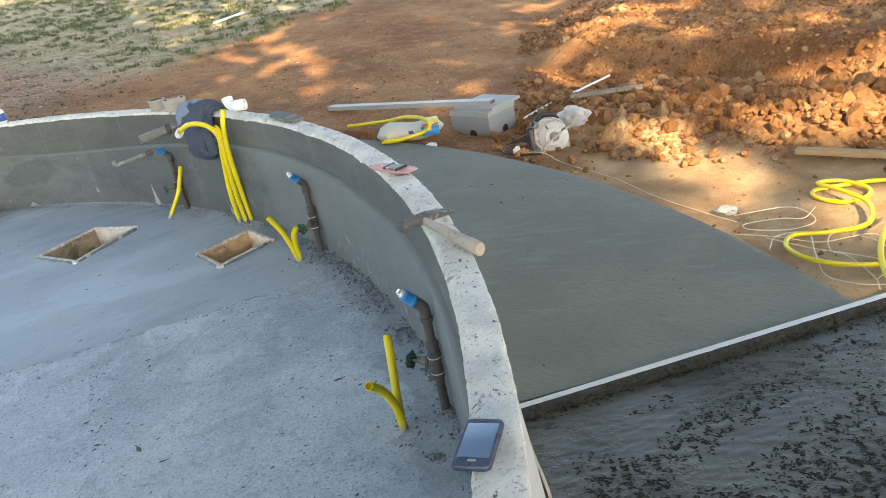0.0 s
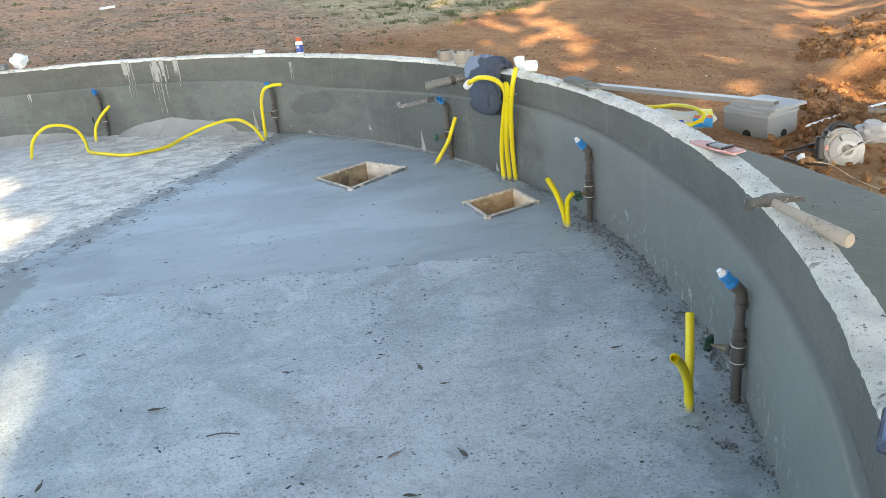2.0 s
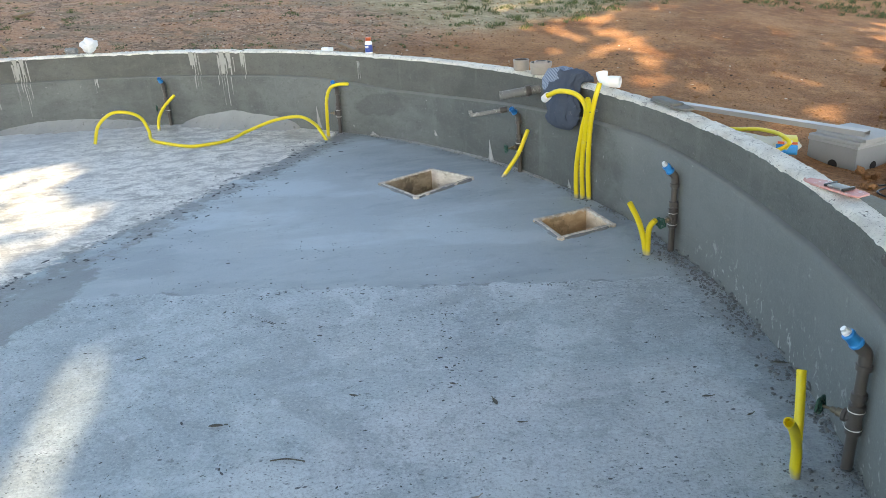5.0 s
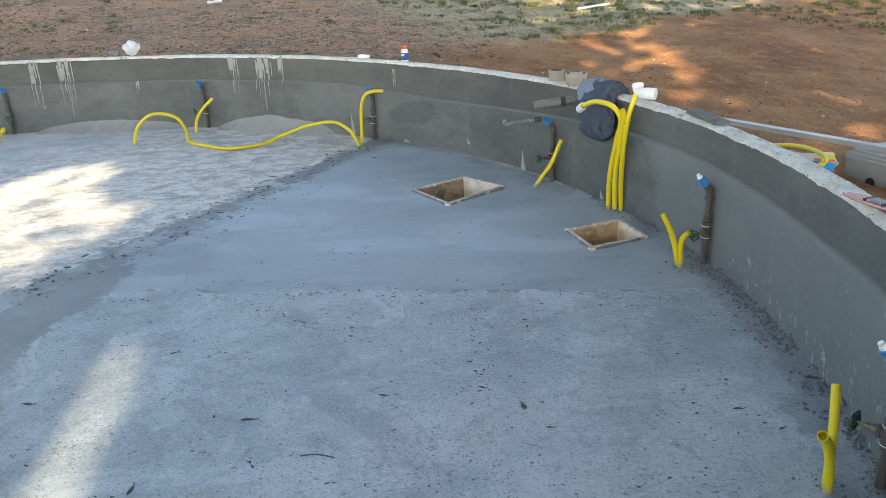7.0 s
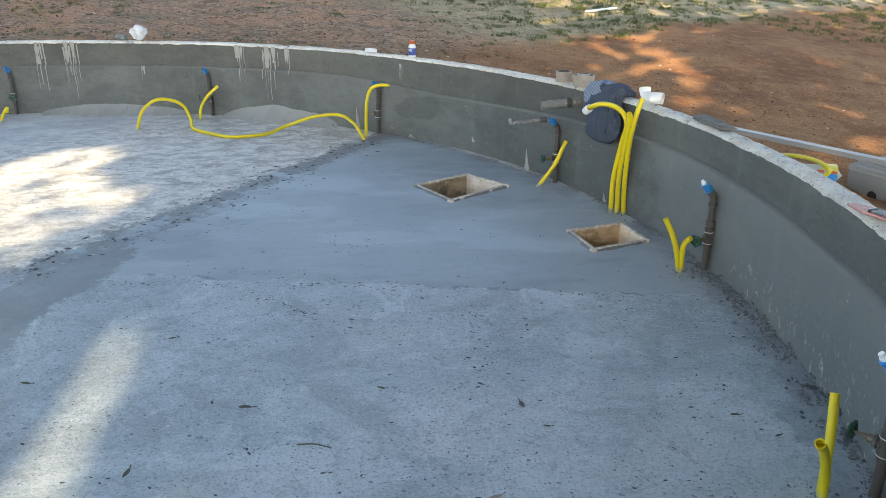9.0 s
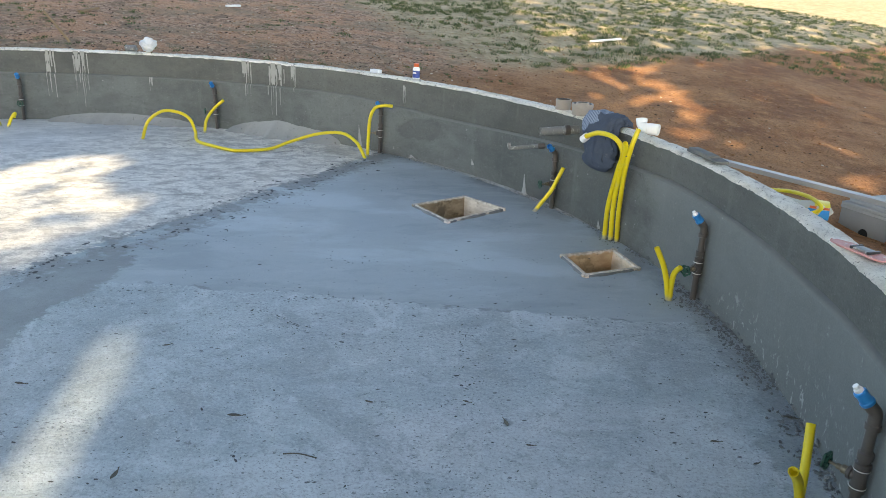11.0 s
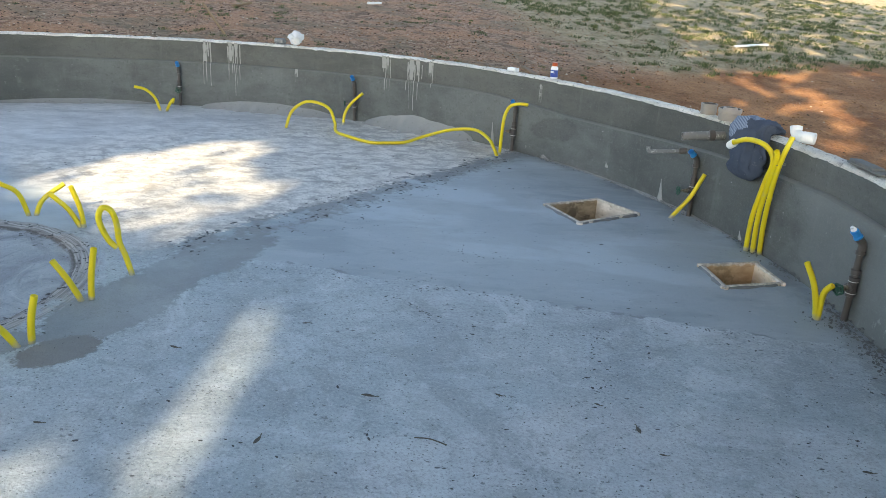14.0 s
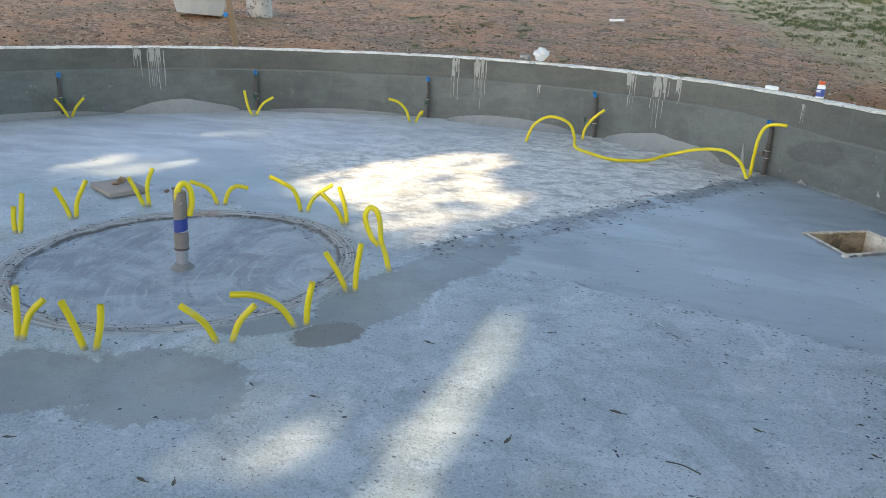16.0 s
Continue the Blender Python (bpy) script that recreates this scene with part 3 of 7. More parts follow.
M_TAPE = worn("white_thread_tape", (0.66, 0.65, 0.62), (0.78, 0.77, 0.74), 60, 0.6, 0.3)
M_GREEN = worn("green_enamel", (0.010, 0.055, 0.035), (0.020, 0.085, 0.055), 30, 0.4, 0.1)
M_BRASS = worn("dull_brass", (0.20, 0.165, 0.12), (0.30, 0.25, 0.18), 40, 0.45, 0.2, metal=0.7)
M_PINE = worn("pale_pine", (0.42, 0.335, 0.235), (0.62, 0.53, 0.41), 9, 0.8, 0.4, 70, dirt=(0.25, 0.24, 0.21), dirt_at=0.55)
M_GREY_PVC = worn("grey_pvc", (0.135, 0.138, 0.135), (0.22, 0.222, 0.218), 18, 0.5, 0.15, 120, dirt=(0.40, 0.40, 0.385), dirt_at=0.55)
# ledge mortar, toned paler than the coats to draw the edge highlight
M_LEDGE_LIGHT = worn("ledge_highlight", (0.115, 0.121, 0.115), (0.190, 0.197, 0.187), 10, 0.9, 0.5, 60, dirt=(0.15, 0.15, 0.14), dirt_at=0.58)
M_MORTAR = worn("dry_mortar", (0.19, 0.192, 0.183), (0.275, 0.275, 0.26), 9, 0.9, 0.8, 45)
M_PACKED = worn("packed_mortar_crumbs", (0.075, 0.080, 0.080), (0.235, 0.247, 0.246), 30, 0.92, 0.6, 70)
M_CRUMB = worn("damp_crumbs", (0.045, 0.050, 0.052), (0.115, 0.122, 0.126), 30, 0.9, 0.5, 60)

# ---------------------------------------------------------------- shape helpers


def finish(name, bm, material, parent=None, label="", smooth=True):
    me = bpy.data.meshes.new(name)
    bm.normal_update()
    bm.to_mesh(me)
    bm.free()
    for m in material if isinstance(material, (list, tuple)) else (material,):
        me.materials.append(m)
    if smooth:
        me.shade_smooth()
        me.set_sharp_from_angle(angle=radians(42))
    ob = new(name, me)
    if parent is not None:
        ob.parent = parent
    if label:
        ob["label"] = label
    return ob


def part(name, bm, material, parent, label="", smooth=True):
    return finish(name, bm, material, parent, label, smooth)


def thing(name, label, category, place=None, group="", kind=""):
    ob = new(name)
    ob.empty_display_size = 0.1
    if place is not None:
        ob.matrix_world = place
    return tagged(ob, label, category, group, kind)


def join(bm, other):
    """Pour one bmesh into another."""
    me = bpy.data.meshes.new("tmp")
    other.to_mesh(me)
    other.free()
    bm.from_mesh(me)
    bpy.data.meshes.remove(me)
    return bm


def box(sx, sy, sz, at=(0, 0, 0), bevel=0.004, turn=None, segments=2):
    """A box with its base centre at `at` (in its own frame before turn)."""
    bm = bmesh.new()
    bmesh.ops.create_cube(bm, size=1)
    bmesh.ops.scale(bm, vec=(sx, sy, sz), verts=bm.verts)
    bmesh.ops.translate(bm, vec=(0, 0, sz / 2), verts=bm.verts)
    if bevel:
        bmesh.ops.bevel(bm, geom=bm.edges[:], offset=bevel, segments=segments, affect="EDGES", profile=0.6)
    bmesh.ops.translate(bm, vec=at, verts=bm.verts)
    if turn is not None:
        bmesh.ops.transform(bm, matrix=turn, verts=bm.verts)
    return bm


def lathe(profile, sides=20, turn=None):
    """Turn (radius, height) pairs about z; ends on the axis close the shape."""
    bm = bmesh.new()
    rings = []
    for r, z in profile:
        if r < 1e-6:
            rings.append([bm.verts.new((0, 0, z))])
        else:
            rings.append([bm.verts.new((r * math.cos(k * math.tau / sides), r * math.sin(k * math.tau / sides), z)) for k in range(sides)])
    for a, b in zip(rings, rings[1:]):
        for k in range(sides):
            q = [a[k % len(a)], a[(k + 1) % len(a)], b[(k + 1) % len(b)], b[k % len(b)]]
            q = list(dict.fromkeys(q))
            if len(q) > 2:
                bm.faces.new(q)
    if turn is not None:
        bmesh.ops.transform(bm, matrix=turn, verts=bm.verts)
    return bm


def curve_points(points, step):
    """A smooth line (Catmull-Rom) through the points, resampled about every step."""
    p = [Vector(q) for q in points]
    p = [2 * p[0] - p[1], *p, 2 * p[-1] - p[-2]]
    fine = []
    for a, b, c, d in zip(p, p[1:], p[2:], p[3:]):
        n = max(2, math.ceil((c - b).length / step))
        for k in range(n):
            t = k / n
            fine.append(0.5 * ((2 * b) + (c - a) * t + (2 * a - 5 * b + 4 * c - d) * t * t + (3 * b - a - 3 * c + d) * t ** 3))
    fine.append(p[-2])
    return fine


def sweep(points, radius, step=0.01, sides=10, ribs=0.0, hollow=0.0, cap=True):
    """A round tube along a smooth line. ribs: corrugation depth; hollow: how deep the open far end shows."""
    line = curve_points(points, step)
    bm = bmesh.new()
    up = Vector((0.31, 0.17, 0.93))
    rings = []
    for k, p in enumerate(line):
        along = (line[min(k + 1, len(line) - 1)] - line[max(k - 1, 0)]).normalized()
        side = along.cross(up)
        side = side.normalized() if side.length > 1e-4 else Vector((1, 0, 0))
        up = side.cross(along).normalized()
        r = radius * (1 - ribs * (k % 2))
        rings.append([bm.verts.new(p + r * (math.cos(a) * side + math.sin(a) * up)) for a in (j * math.tau / sides for j in range(sides))])
    if hollow:
        last, along = line[-1], (line[-1] - line[-2]).normalized()
        for f, d in ((0.80, 0.0), (0.78, hollow)):
            rings.append([bm.verts.new(last + (v.co - last) * f - along * d) for v in rings[len(line) - 1]])
    for a, b in zip(rings, rings[1:]):
        for j in range(sides):
            bm.faces.new((a[j], a[(j + 1) % sides], b[(j + 1) % sides], b[j]))
    if cap:
        bm.faces.new(reversed(rings[0]))
        bm.faces.new(rings[-1])
    if hollow:
        bm.faces.ensure_lookup_table()
        for f in bm.faces[-(sides + 2):]:
            f.material_index = 0
    return bm




def way_out(angle):
    """The way from the wall's centre to the wall at a bearing taken from the middle pipe."""
    return Vector((4.42 * math.cos(radians(angle)) - WALL_X, 4.42 * math.sin(radians(angle)) - WALL_Y, 0)).normalized()


def polar(angle, r, z=0.0):
    d = way_out(angle)
    return Vector((WALL_X + r * d.x, WALL_Y + r * d.y, z))


def off_wall(x, y):
    """Distance from the wall's centre."""
    return math.hypot(x - WALL_X, y - WALL_Y)


def arc(profile, a0, a1, steps, jitter=None, closed=True):
    """Sweep a closed (radius, height) outline about the centre from a0 to a1 degrees."""
    full = abs(a1 - a0) > 359.9
    bm = bmesh.new()
    rings = []
    for k in range(steps if full else steps + 1):
        a = a0 + (a1 - a0) * k / steps
        ring = []
        for i, (r, z) in enumerate(profile):
            dr, dz = jitter(a, i, r, z) if jitter else (0, 0)
            ring.append(bm.verts.new(polar(a, r + dr, z + dz)))
        rings.append(ring)
    n = len(profile)
    pairs = list(zip(rings, rings[1:] + (rings[:1] if full else [])))
    if not full:
        pairs = pairs[:len(rings) - 1]
    for a, b in pairs:
        for i in range(n if closed else n - 1):
            bm.faces.new((a[i], a[(i + 1) % n], b[(i + 1) % n], b[i]))
    if not full and closed:
        bm.faces.new(rings[0])
        bm.faces.new(reversed(rings[-1]))
    bmesh.ops.recalc_face_normals(bm, faces=bm.faces)
    return bm


def stand(angle, r, z=0.0, turn=0.0):
    """A frame on the ring: its x axis points outwards, its y axis along the wall."""
    d = way_out(angle)
    return Matrix.Translation(polar(angle, r, z)) @ Matrix.Rotation(math.atan2(d.y, d.x) + radians(turn), 4, "Z")


def aim(a, b):
    """The pose that carries the z axis from a towards b."""
    a, b = Vector(a), Vector(b)
    return Matrix.Translation(a) @ (b - a).to_track_quat("Z", "Y").to_matrix().to_4x4()


def hum(x, y, z=0.0, scale=1.0, octaves=4):
    """Layered noise, about -1 to 1."""
    return noise.fractal(Vector((x * scale, y * scale, z * scale)), 1.0, 2.0, octaves)

# ---------------------------------------------------------------- the plan
WALL_TOP, LEDGE = 0.635, 0.43
R_LOW, R_IN, R_OUT = 4.436, 4.458, 4.555  # faces of the basin wall
R_SLAB = 5.84
TAP_ANGLES = (23.9, 45.3, 65.7, 90.8, 113.3, 136.7, 160.2, 184.5)
BOX_A = ((1.12, 3.40), (1.49, 3.26), (1.60, 3.74), (1.25, 3.80))
BOX_B = ((2.31, 3.20), (2.54, 3.01), (2.71, 3.30), (2.49, 3.48))


def ledge_height(a):
    """The lower coat ends at an uneven height round the wall."""
    a = a % 360
    return float(np.interp(a, (0, 17, 27, 34, 42, 51, 60, 76, 83, 95, 117, 149, 178, 230, 360), (0.465, 0.465, 0.452, 0.440, 0.452, 0.464, 0.44, 0.388, 0.378, 0.435, 0.43, 0.427, 0.447, 0.45, 0.465)))


def top_rise(a):
    """How much the wall's top climbs above its height on the near side."""
    return float(np.interp(a % 360, (0, 84, 100, 150, 190, 230, 300, 360), (0, 0, 0.012, 0.014, 0.042, 0.042, 0.0, 0.0)))


def smooth(v, lo, hi):
    t = min(1.0, max(0.0, (v - lo) / (hi - lo)))  # hi may be the smaller
    return t * t * (3 - 2 * t)


def spoil(x, y):
    """1 on the long heap of dug clods that runs beside the walkway, 0 off it."""
    s = 0.56 * x + 0.83 * y + 0.10 * hum(x, y, 13, 1.7, 2)
    far = 7.20 + 0.42 * (x - 4.2)
    return smooth(s, 6.28 + 0.22 * smooth(x, 4.8, 5.2), 6.56 + 0.22 * smooth(x, 4.8, 5.2)) * smooth(s, far + 0.25, far - 0.1) * smooth(x, 3.75, 4.25) * smooth(x, 8.2, 7.4)


def ground_height(x, y):
    """The hill falls towards +x; dug earth is heaped beyond the walkway."""
    r = off_wall(x, y)
    z = -0.105 - 0.105 * (min(x, 4.2) - 4.18) + 0.03 * (min(max(y, 3.0), 30.0) - 7.6) * smooth(x, 4.2, 1.0)
    z = min(z, 1.6)
    if r > 40:
        return z + 0.3 * hum(x, y, 0, 0.02)
    near = smooth(r, 4.45, 5.9)
    z += (0.03 * hum(x, y, 0, 0.5) + 0.012 * hum(x, y, 7, 3.0)) * near
    heap = smooth(x, 3.7, 4.6) * smooth(y, 3.2, 5.0) * smooth(r, 6.25, 6.9)
    if heap > 0:
        z += heap * (0.03 * hum(x, y, 3, 1.3) + 0.015 * hum(x, y, 5, 4.0))
        z += 0.13 * spoil(x, y) * (0.8 + 0.5 * hum(x, y, 6, 1.6, 2))
        bank = (x - 4.3) * 0.66 + (y - 7.3) * 0.75
        z += heap * 0.24 * smooth(bank, -0.2, 0.1)
        z -= heap * 0.10 * smooth(bank, -0.9, -0.3) * smooth(bank, 0.05, -0.25)
    z -= 0.065 * math.exp(-((x - 3.6) ** 2 + (y - 5.4) ** 2) / 0.30)  # a hollow where the box stands
    z = min(z, WALL_TOP - 0.06 + 0.22 * (r - R_OUT)) if r < 8.0 else z
    if r < R_SLAB + 0.02 and -70 < math.degrees(math.atan2(y, x)) < 84:
        z = -0.16
    return z


def build_ground():
    angles = np.radians(np.concatenate([np.arange(0, 200, 0.42), np.arange(200, 360, 2.0)]))
    radii = np.concatenate([np.arange(R_OUT - 0.03, 11.0, 0.055), np.geomspace(11.0, 20.0, 50)[1:-1], np.geomspace(20.0, 900.0, 30)])
    verts = []
    for r in radii:
        for a in angles:
            x, y = WALL_X + r * math.cos(a), WALL_Y + r * math.sin(a)
            verts.append((x, y, ground_height(x, y)))
    n = len(angles)
    faces = [(i * n + j, (i + 1) * n + j, (i + 1) * n + (j + 1) % n, i * n + (j + 1) % n) for i in range(len(radii) - 1) for j in range(n)]
    me = bpy.data.meshes.new("ground")
    me.from_pydata(verts, [], faces)
    me.materials.append(M_SOIL)
    me.shade_smooth()
    return tagged(new("ground", me), "dug red soil turning to pale earth with thin grass", "ground", kind="structure")


ground = build_ground()


def build_heap():
    """The dug heap: broken ground of clods that lie against one another, in a finer sheet over the plain ground."""
    from_x, to_x, from_y, to_y, step = 3.5, 7.9, 3.6, 9.6, 0.024
    nx, ny = int((to_x - from_x) / step), int((to_y - from_y) / step)
    verts, faces = [], []
    for i in range(nx + 1):
        for j in range(ny + 1):
            x, y = from_x + i * step, from_y + j * step
            r = off_wall(x, y)
            edge = smooth(x, 3.6, 4.4) * smooth(x, 7.9, 7.3) * smooth(y, 3.7, 4.5) * smooth(y, 9.6, 8.8) * smooth(r, 6.1, 6.6)
            z = ground_height(x, y)
            if edge <= 0:
                verts.append((x, y, z - 0.2))
                continue
            amount = edge * (0.12 + 0.7 * spoil(x, y) + 0.5 * smooth((x - 4.3) * 0.66 + (y - 7.3) * 0.75, 0.0, 0.25) * smooth(hum(x, y, 4, 0.8), -0.3, 0.2))
            bend = 0.35 * hum(x, y, 9, 5.0, 2)
            lump = 0.0
            for scale, tall in ((6.5, 0.085), (14.0, 0.045), (30.0, 0.018)):
                d = voronoi(Vector((x * scale + bend, y * scale - bend, 0.3 * scale)))[0]
                lump += tall * (min(1.0, 1.6 * max(0.0, d[1] - d[0])) ** 0.5 - 0.45) * (0.4 + 0.9 * smooth(hum(x, y, scale, 0.35 * scale, 2), -0.3, 0.3))
            verts.append((x, y, z - 0.10 * (1 - edge) ** 2 + 0.012 * edge + amount * lump))
    for i in range(nx):
        for j in range(ny):
            k = i * (ny + 1) + j
            faces.append((k, k + ny + 1, k + ny + 2, k + 1))
    me = bpy.data.meshes.new("soil_heap")
    me.from_pydata(verts, [], faces)
    me.materials.append(M_SOIL)
    ob = new("soil_heap", me)
    tagged(ob, "heap of dug red soil broken into clods", "soil", kind="stuff")


build_heap()


def floor_height(x, y):
    r = math.hypot(x, y)
    z = 0.004 * hum(x, y, 0, 0.9) + 0.0018 * hum(x, y, 4, 6.0)
    r = math.hypot(x - MID_X, y)
    z -= 0.012 * smooth(r + 0.012 * hum(x, y, 9, 4.0), MID_R + 0.012, MID_R - 0.012)
    z -= 0.048 * smooth(r, MID_R, 0.05)
    z += 0.008 * math.exp(-((r - MID_R - 0.05) / 0.045) ** 2) * (1 + 0.8 * hum(x, y, 2, 9.0, 3))
    return z


def build_floor():
    """One round sheet, finer near the middle, cut open at the two drain boxes."""
    bm = bmesh.new()
    radii = list(np.arange(0.03, 1.3, 0.016)) + list(np.arange(1.3, 4.46, 0.05)) + [4.475]
    n = 360
    mid = bm.verts.new((0, 0, -0.058))
    rings = []
    for r in radii:
        shift, ring = smooth(r, 1.3, 3.0), []
        for k in range(n):
            x, y = WALL_X * shift + r * math.cos(k * math.tau / n), WALL_Y * shift + r * math.sin(k * math.tau / n)
            ring.append(bm.verts.new((x, y, floor_height(x, y))))
        rings.append(ring)
    for k in range(n):
        bm.faces.new((mid, rings[0][k], rings[0][(k + 1) % n]))
    for a, b in zip(rings, rings[1:]):
        for k in range(n):
            bm.faces.new((a[k], b[k], b[(k + 1) % n], a[(k + 1) % n]))
    for quad in (BOX_A, BOX_B):
        c = Vector((sum(p[0] for p in quad) / 4, sum(p[1] for p in quad) / 4, 0))
        for p, q in zip(quad, quad[1:] + quad[:1]):
            near = [f for f in bm.faces if (f.calc_center_median() - c).length < 0.7]
            geom = list({e for f in near for e in f.edges} | {v for f in near for v in f.verts} | set(near))
            out = Vector((q[1] - p[1], p[0] - q[0], 0)).normalized()
            bmesh.ops.bisect_plane(bm, geom=geom, plane_co=(*p, 0), plane_no=out, dist=1e-5)
        inside = []
        for f in bm.faces:
            m = f.calc_center_median()
            if (m - c).length < 0.5:
                side = [(q[0] - p[0]) * (m.y - p[1]) - (q[1] - p[1]) * (m.x - p[0]) for p, q in zip(quad, quad[1:] + quad[:1])]
                if all(s > 0 for s in side) or all(s < 0 for s in side):
                    inside.append(f)
        bmesh.ops.delete(bm, geom=inside, context="FACES")
    return tagged(finish("floor", bm, M_FLOOR), "grey cement screed floor with fresh and dry patches", "floor", kind="structure")


floor = build_floor()


def build_wall():
    def rough_top(a, i, r, z):
        x, y = r * math.cos(radians(a)), r * math.sin(radians(a))
        if z > WALL_TOP - 0.03:
            chip = max(0.0, hum(x, y, 12, 7.0, 3) - 0.25)
            return (0.0015 * hum(x, y, 1, 6.0) + 0.0022 * hum(x, y, 4, 40.0)) * (1 if i < 4 or i > 7 else 0.3), top_rise(a) + 0.003 * hum(x, y, 2, 4.0) + 0.0022 * hum(x, y, 3, 22.0) + 0.0032 * hum(x, y, 5, 75.0, 3) - 0.012 * chip
        return 0.003 * hum(x, y, z, 1.5), top_rise(a) if z > WALL_TOP - 0.06 else 0

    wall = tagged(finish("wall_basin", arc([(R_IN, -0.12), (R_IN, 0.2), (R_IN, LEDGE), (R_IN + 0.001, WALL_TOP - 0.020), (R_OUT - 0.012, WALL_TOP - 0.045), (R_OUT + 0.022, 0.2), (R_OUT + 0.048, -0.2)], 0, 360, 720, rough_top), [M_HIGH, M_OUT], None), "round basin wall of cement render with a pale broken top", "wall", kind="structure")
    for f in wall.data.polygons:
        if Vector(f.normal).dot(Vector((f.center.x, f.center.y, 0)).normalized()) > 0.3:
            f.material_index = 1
    prof = [(R_IN - 0.001, WALL_TOP - 0.019)] + [(R_IN + 0.004 + d, WALL_TOP - h) for d, h in ((-0.004, 0.012), (0.004, 0.004), (0.015, 0.0), (0.030, 0.001), (0.045, 0.0), (0.058, 0.001), (0.072, 0.0), (0.082, 0.006), (0.085, 0.02))] + [(R_OUT - 0.010, WALL_TOP - 0.044)]
    part("wall_top", arc(prof, 0, 360, 3000, rough_top), M_TOP, wall, "chalky pitted mortar top")
    low = [(R_IN + 0.01, -0.10), (R_LOW, -0.10), (R_LOW, 0.05), (R_LOW, LEDGE - 0.016), (R_LOW + 0.004, LEDGE - 0.005), (R_LOW + 0.012, LEDGE), (R_IN + 0.01, LEDGE + 0.004)]
    part("render_coat", arc(low, 0, 360, 720, lambda a, i, r, z: ((0.004 * hum(math.cos(radians(a)) * 4, math.sin(radians(a)) * 4, z, 1.3)) if i in (1, 2, 3, 4) else 0, ledge_height(a) - LEDGE + 0.003 * hum(math.cos(radians(a)) * 4, math.sin(radians(a)) * 4, 5, 1.0) if i > 2 else 0)), M_LOW, wall, "lower coat of trowelled grey cement render")
    # thin lip whose paler colour paints the bright line along the ledge
    lip = [(R_LOW + 0.0005, LEDGE - 0.008), (R_LOW + 0.003, LEDGE - 0.001), (R_LOW + 0.008, LEDGE + 0.003), (R_LOW + 0.014, LEDGE + 0.005), (R_IN + 0.006, LEDGE + 0.009), (R_IN + 0.006, LEDGE - 0.012)]
    part("ledge", arc(lip, 0, 360, 1440, lambda a, i, r, z: (0.004 * hum(math.cos(radians(a)) * 4, math.sin(radians(a)) * 4, z, 1.3) + 0.0015 * hum(a * 3.0, i, 2), ledge_height(a) - LEDGE + 0.003 * hum(math.cos(radians(a)) * 4, math.sin(radians(a)) * 4, 5, 1.0) + 0.0022 * hum(a * 2.0, i, 7))), M_LEDGE_LIGHT, wall, "worn ledge between the two coats, highlight painted in paler")
    return wall


wall = build_wall()


def build_walkway():
    slab = []
    slab.append((R_OUT + 0.003, -0.15))
    slab.append((R_OUT + 0.003, 0.0))
    for r in np.arange(4.6, R_SLAB - 0.03, 0.08):
        slab.append((float(r), 0.0))
    slab += [(R_SLAB - 0.012, 0.0), (R_SLAB, -0.01), (R_SLAB, -0.15)]

    def even(a, i, r, z):
        if z < -0.005:
            return 0.006 * hum(a * 0.4, r), 0
        return 0, 0.0025 * hum(r * math.cos(radians(a)), r * math.sin(radians(a)), 0, 2.5)

    tagged(finish("walkway", arc(slab, 22.9, 83, 420, even), M_SLAB), "smooth fresh grey concrete walkway beside the basin wall", "walkway", kind="structure")
    raw = [(R_OUT + 0.003, -0.15)] + [(float(r), -0.020) for r in np.arange(R_OUT + 0.003, R_SLAB + 0.08, 0.02)] + [(R_SLAB + 0.1, -0.15)]

    def lumpy(a, i, r, z):
        if z < -0.1:
            return 0, 0
        x, y = r * math.cos(radians(a)), r * math.sin(radians(a))
        rough = smooth(hum(x, y, 8, 1.1, 3), -0.1, 0.35)
        return 0, 0.002 * hum(x, y, 0, 2.0, 2) + rough * (0.002 * max(-0.2, hum(x, y, 3, 24.0, 3)) + 0.003 * hum(x, y, 6, 45.0, 2))

    tagged(finish("raw_concrete", arc(raw, -40, 22.85, 900, lumpy), M_RAW), "dark unsmoothed wet concrete poured beside the screed rail", "concrete", kind="structure")


build_walkway()

# ---------------------------------------------------------------- pipes and conduits


def conduit(points, label="yellow corrugated conduit end standing out of the screed", radius=0.0140, open_end=True, group="conduits", material=None):
    ob = finish("conduit", sweep(points, radius, 0.0045, 10, 0.09, 0.03 if open_end else 0.0), material or M_TUBE)
    return tagged(ob, label, "conduit", group)


def conduit_pair(a, b, label="pair of yellow corrugated conduits rising from the screed"):
    """Two ends that come out of the floor together."""
    base = Vector(a[0])
    top = thing("conduit_pair", label, "conduit", Matrix.Translation(base), "conduits round the recess")
    for line in (a, b):
        line = [Vector(p) - base for p in line]
        line[0].z = -0.02
        part("conduit", sweep(line, 0.0140, 0.0045, 10, 0.09, 0.03), M_TUBE, top)
    return top


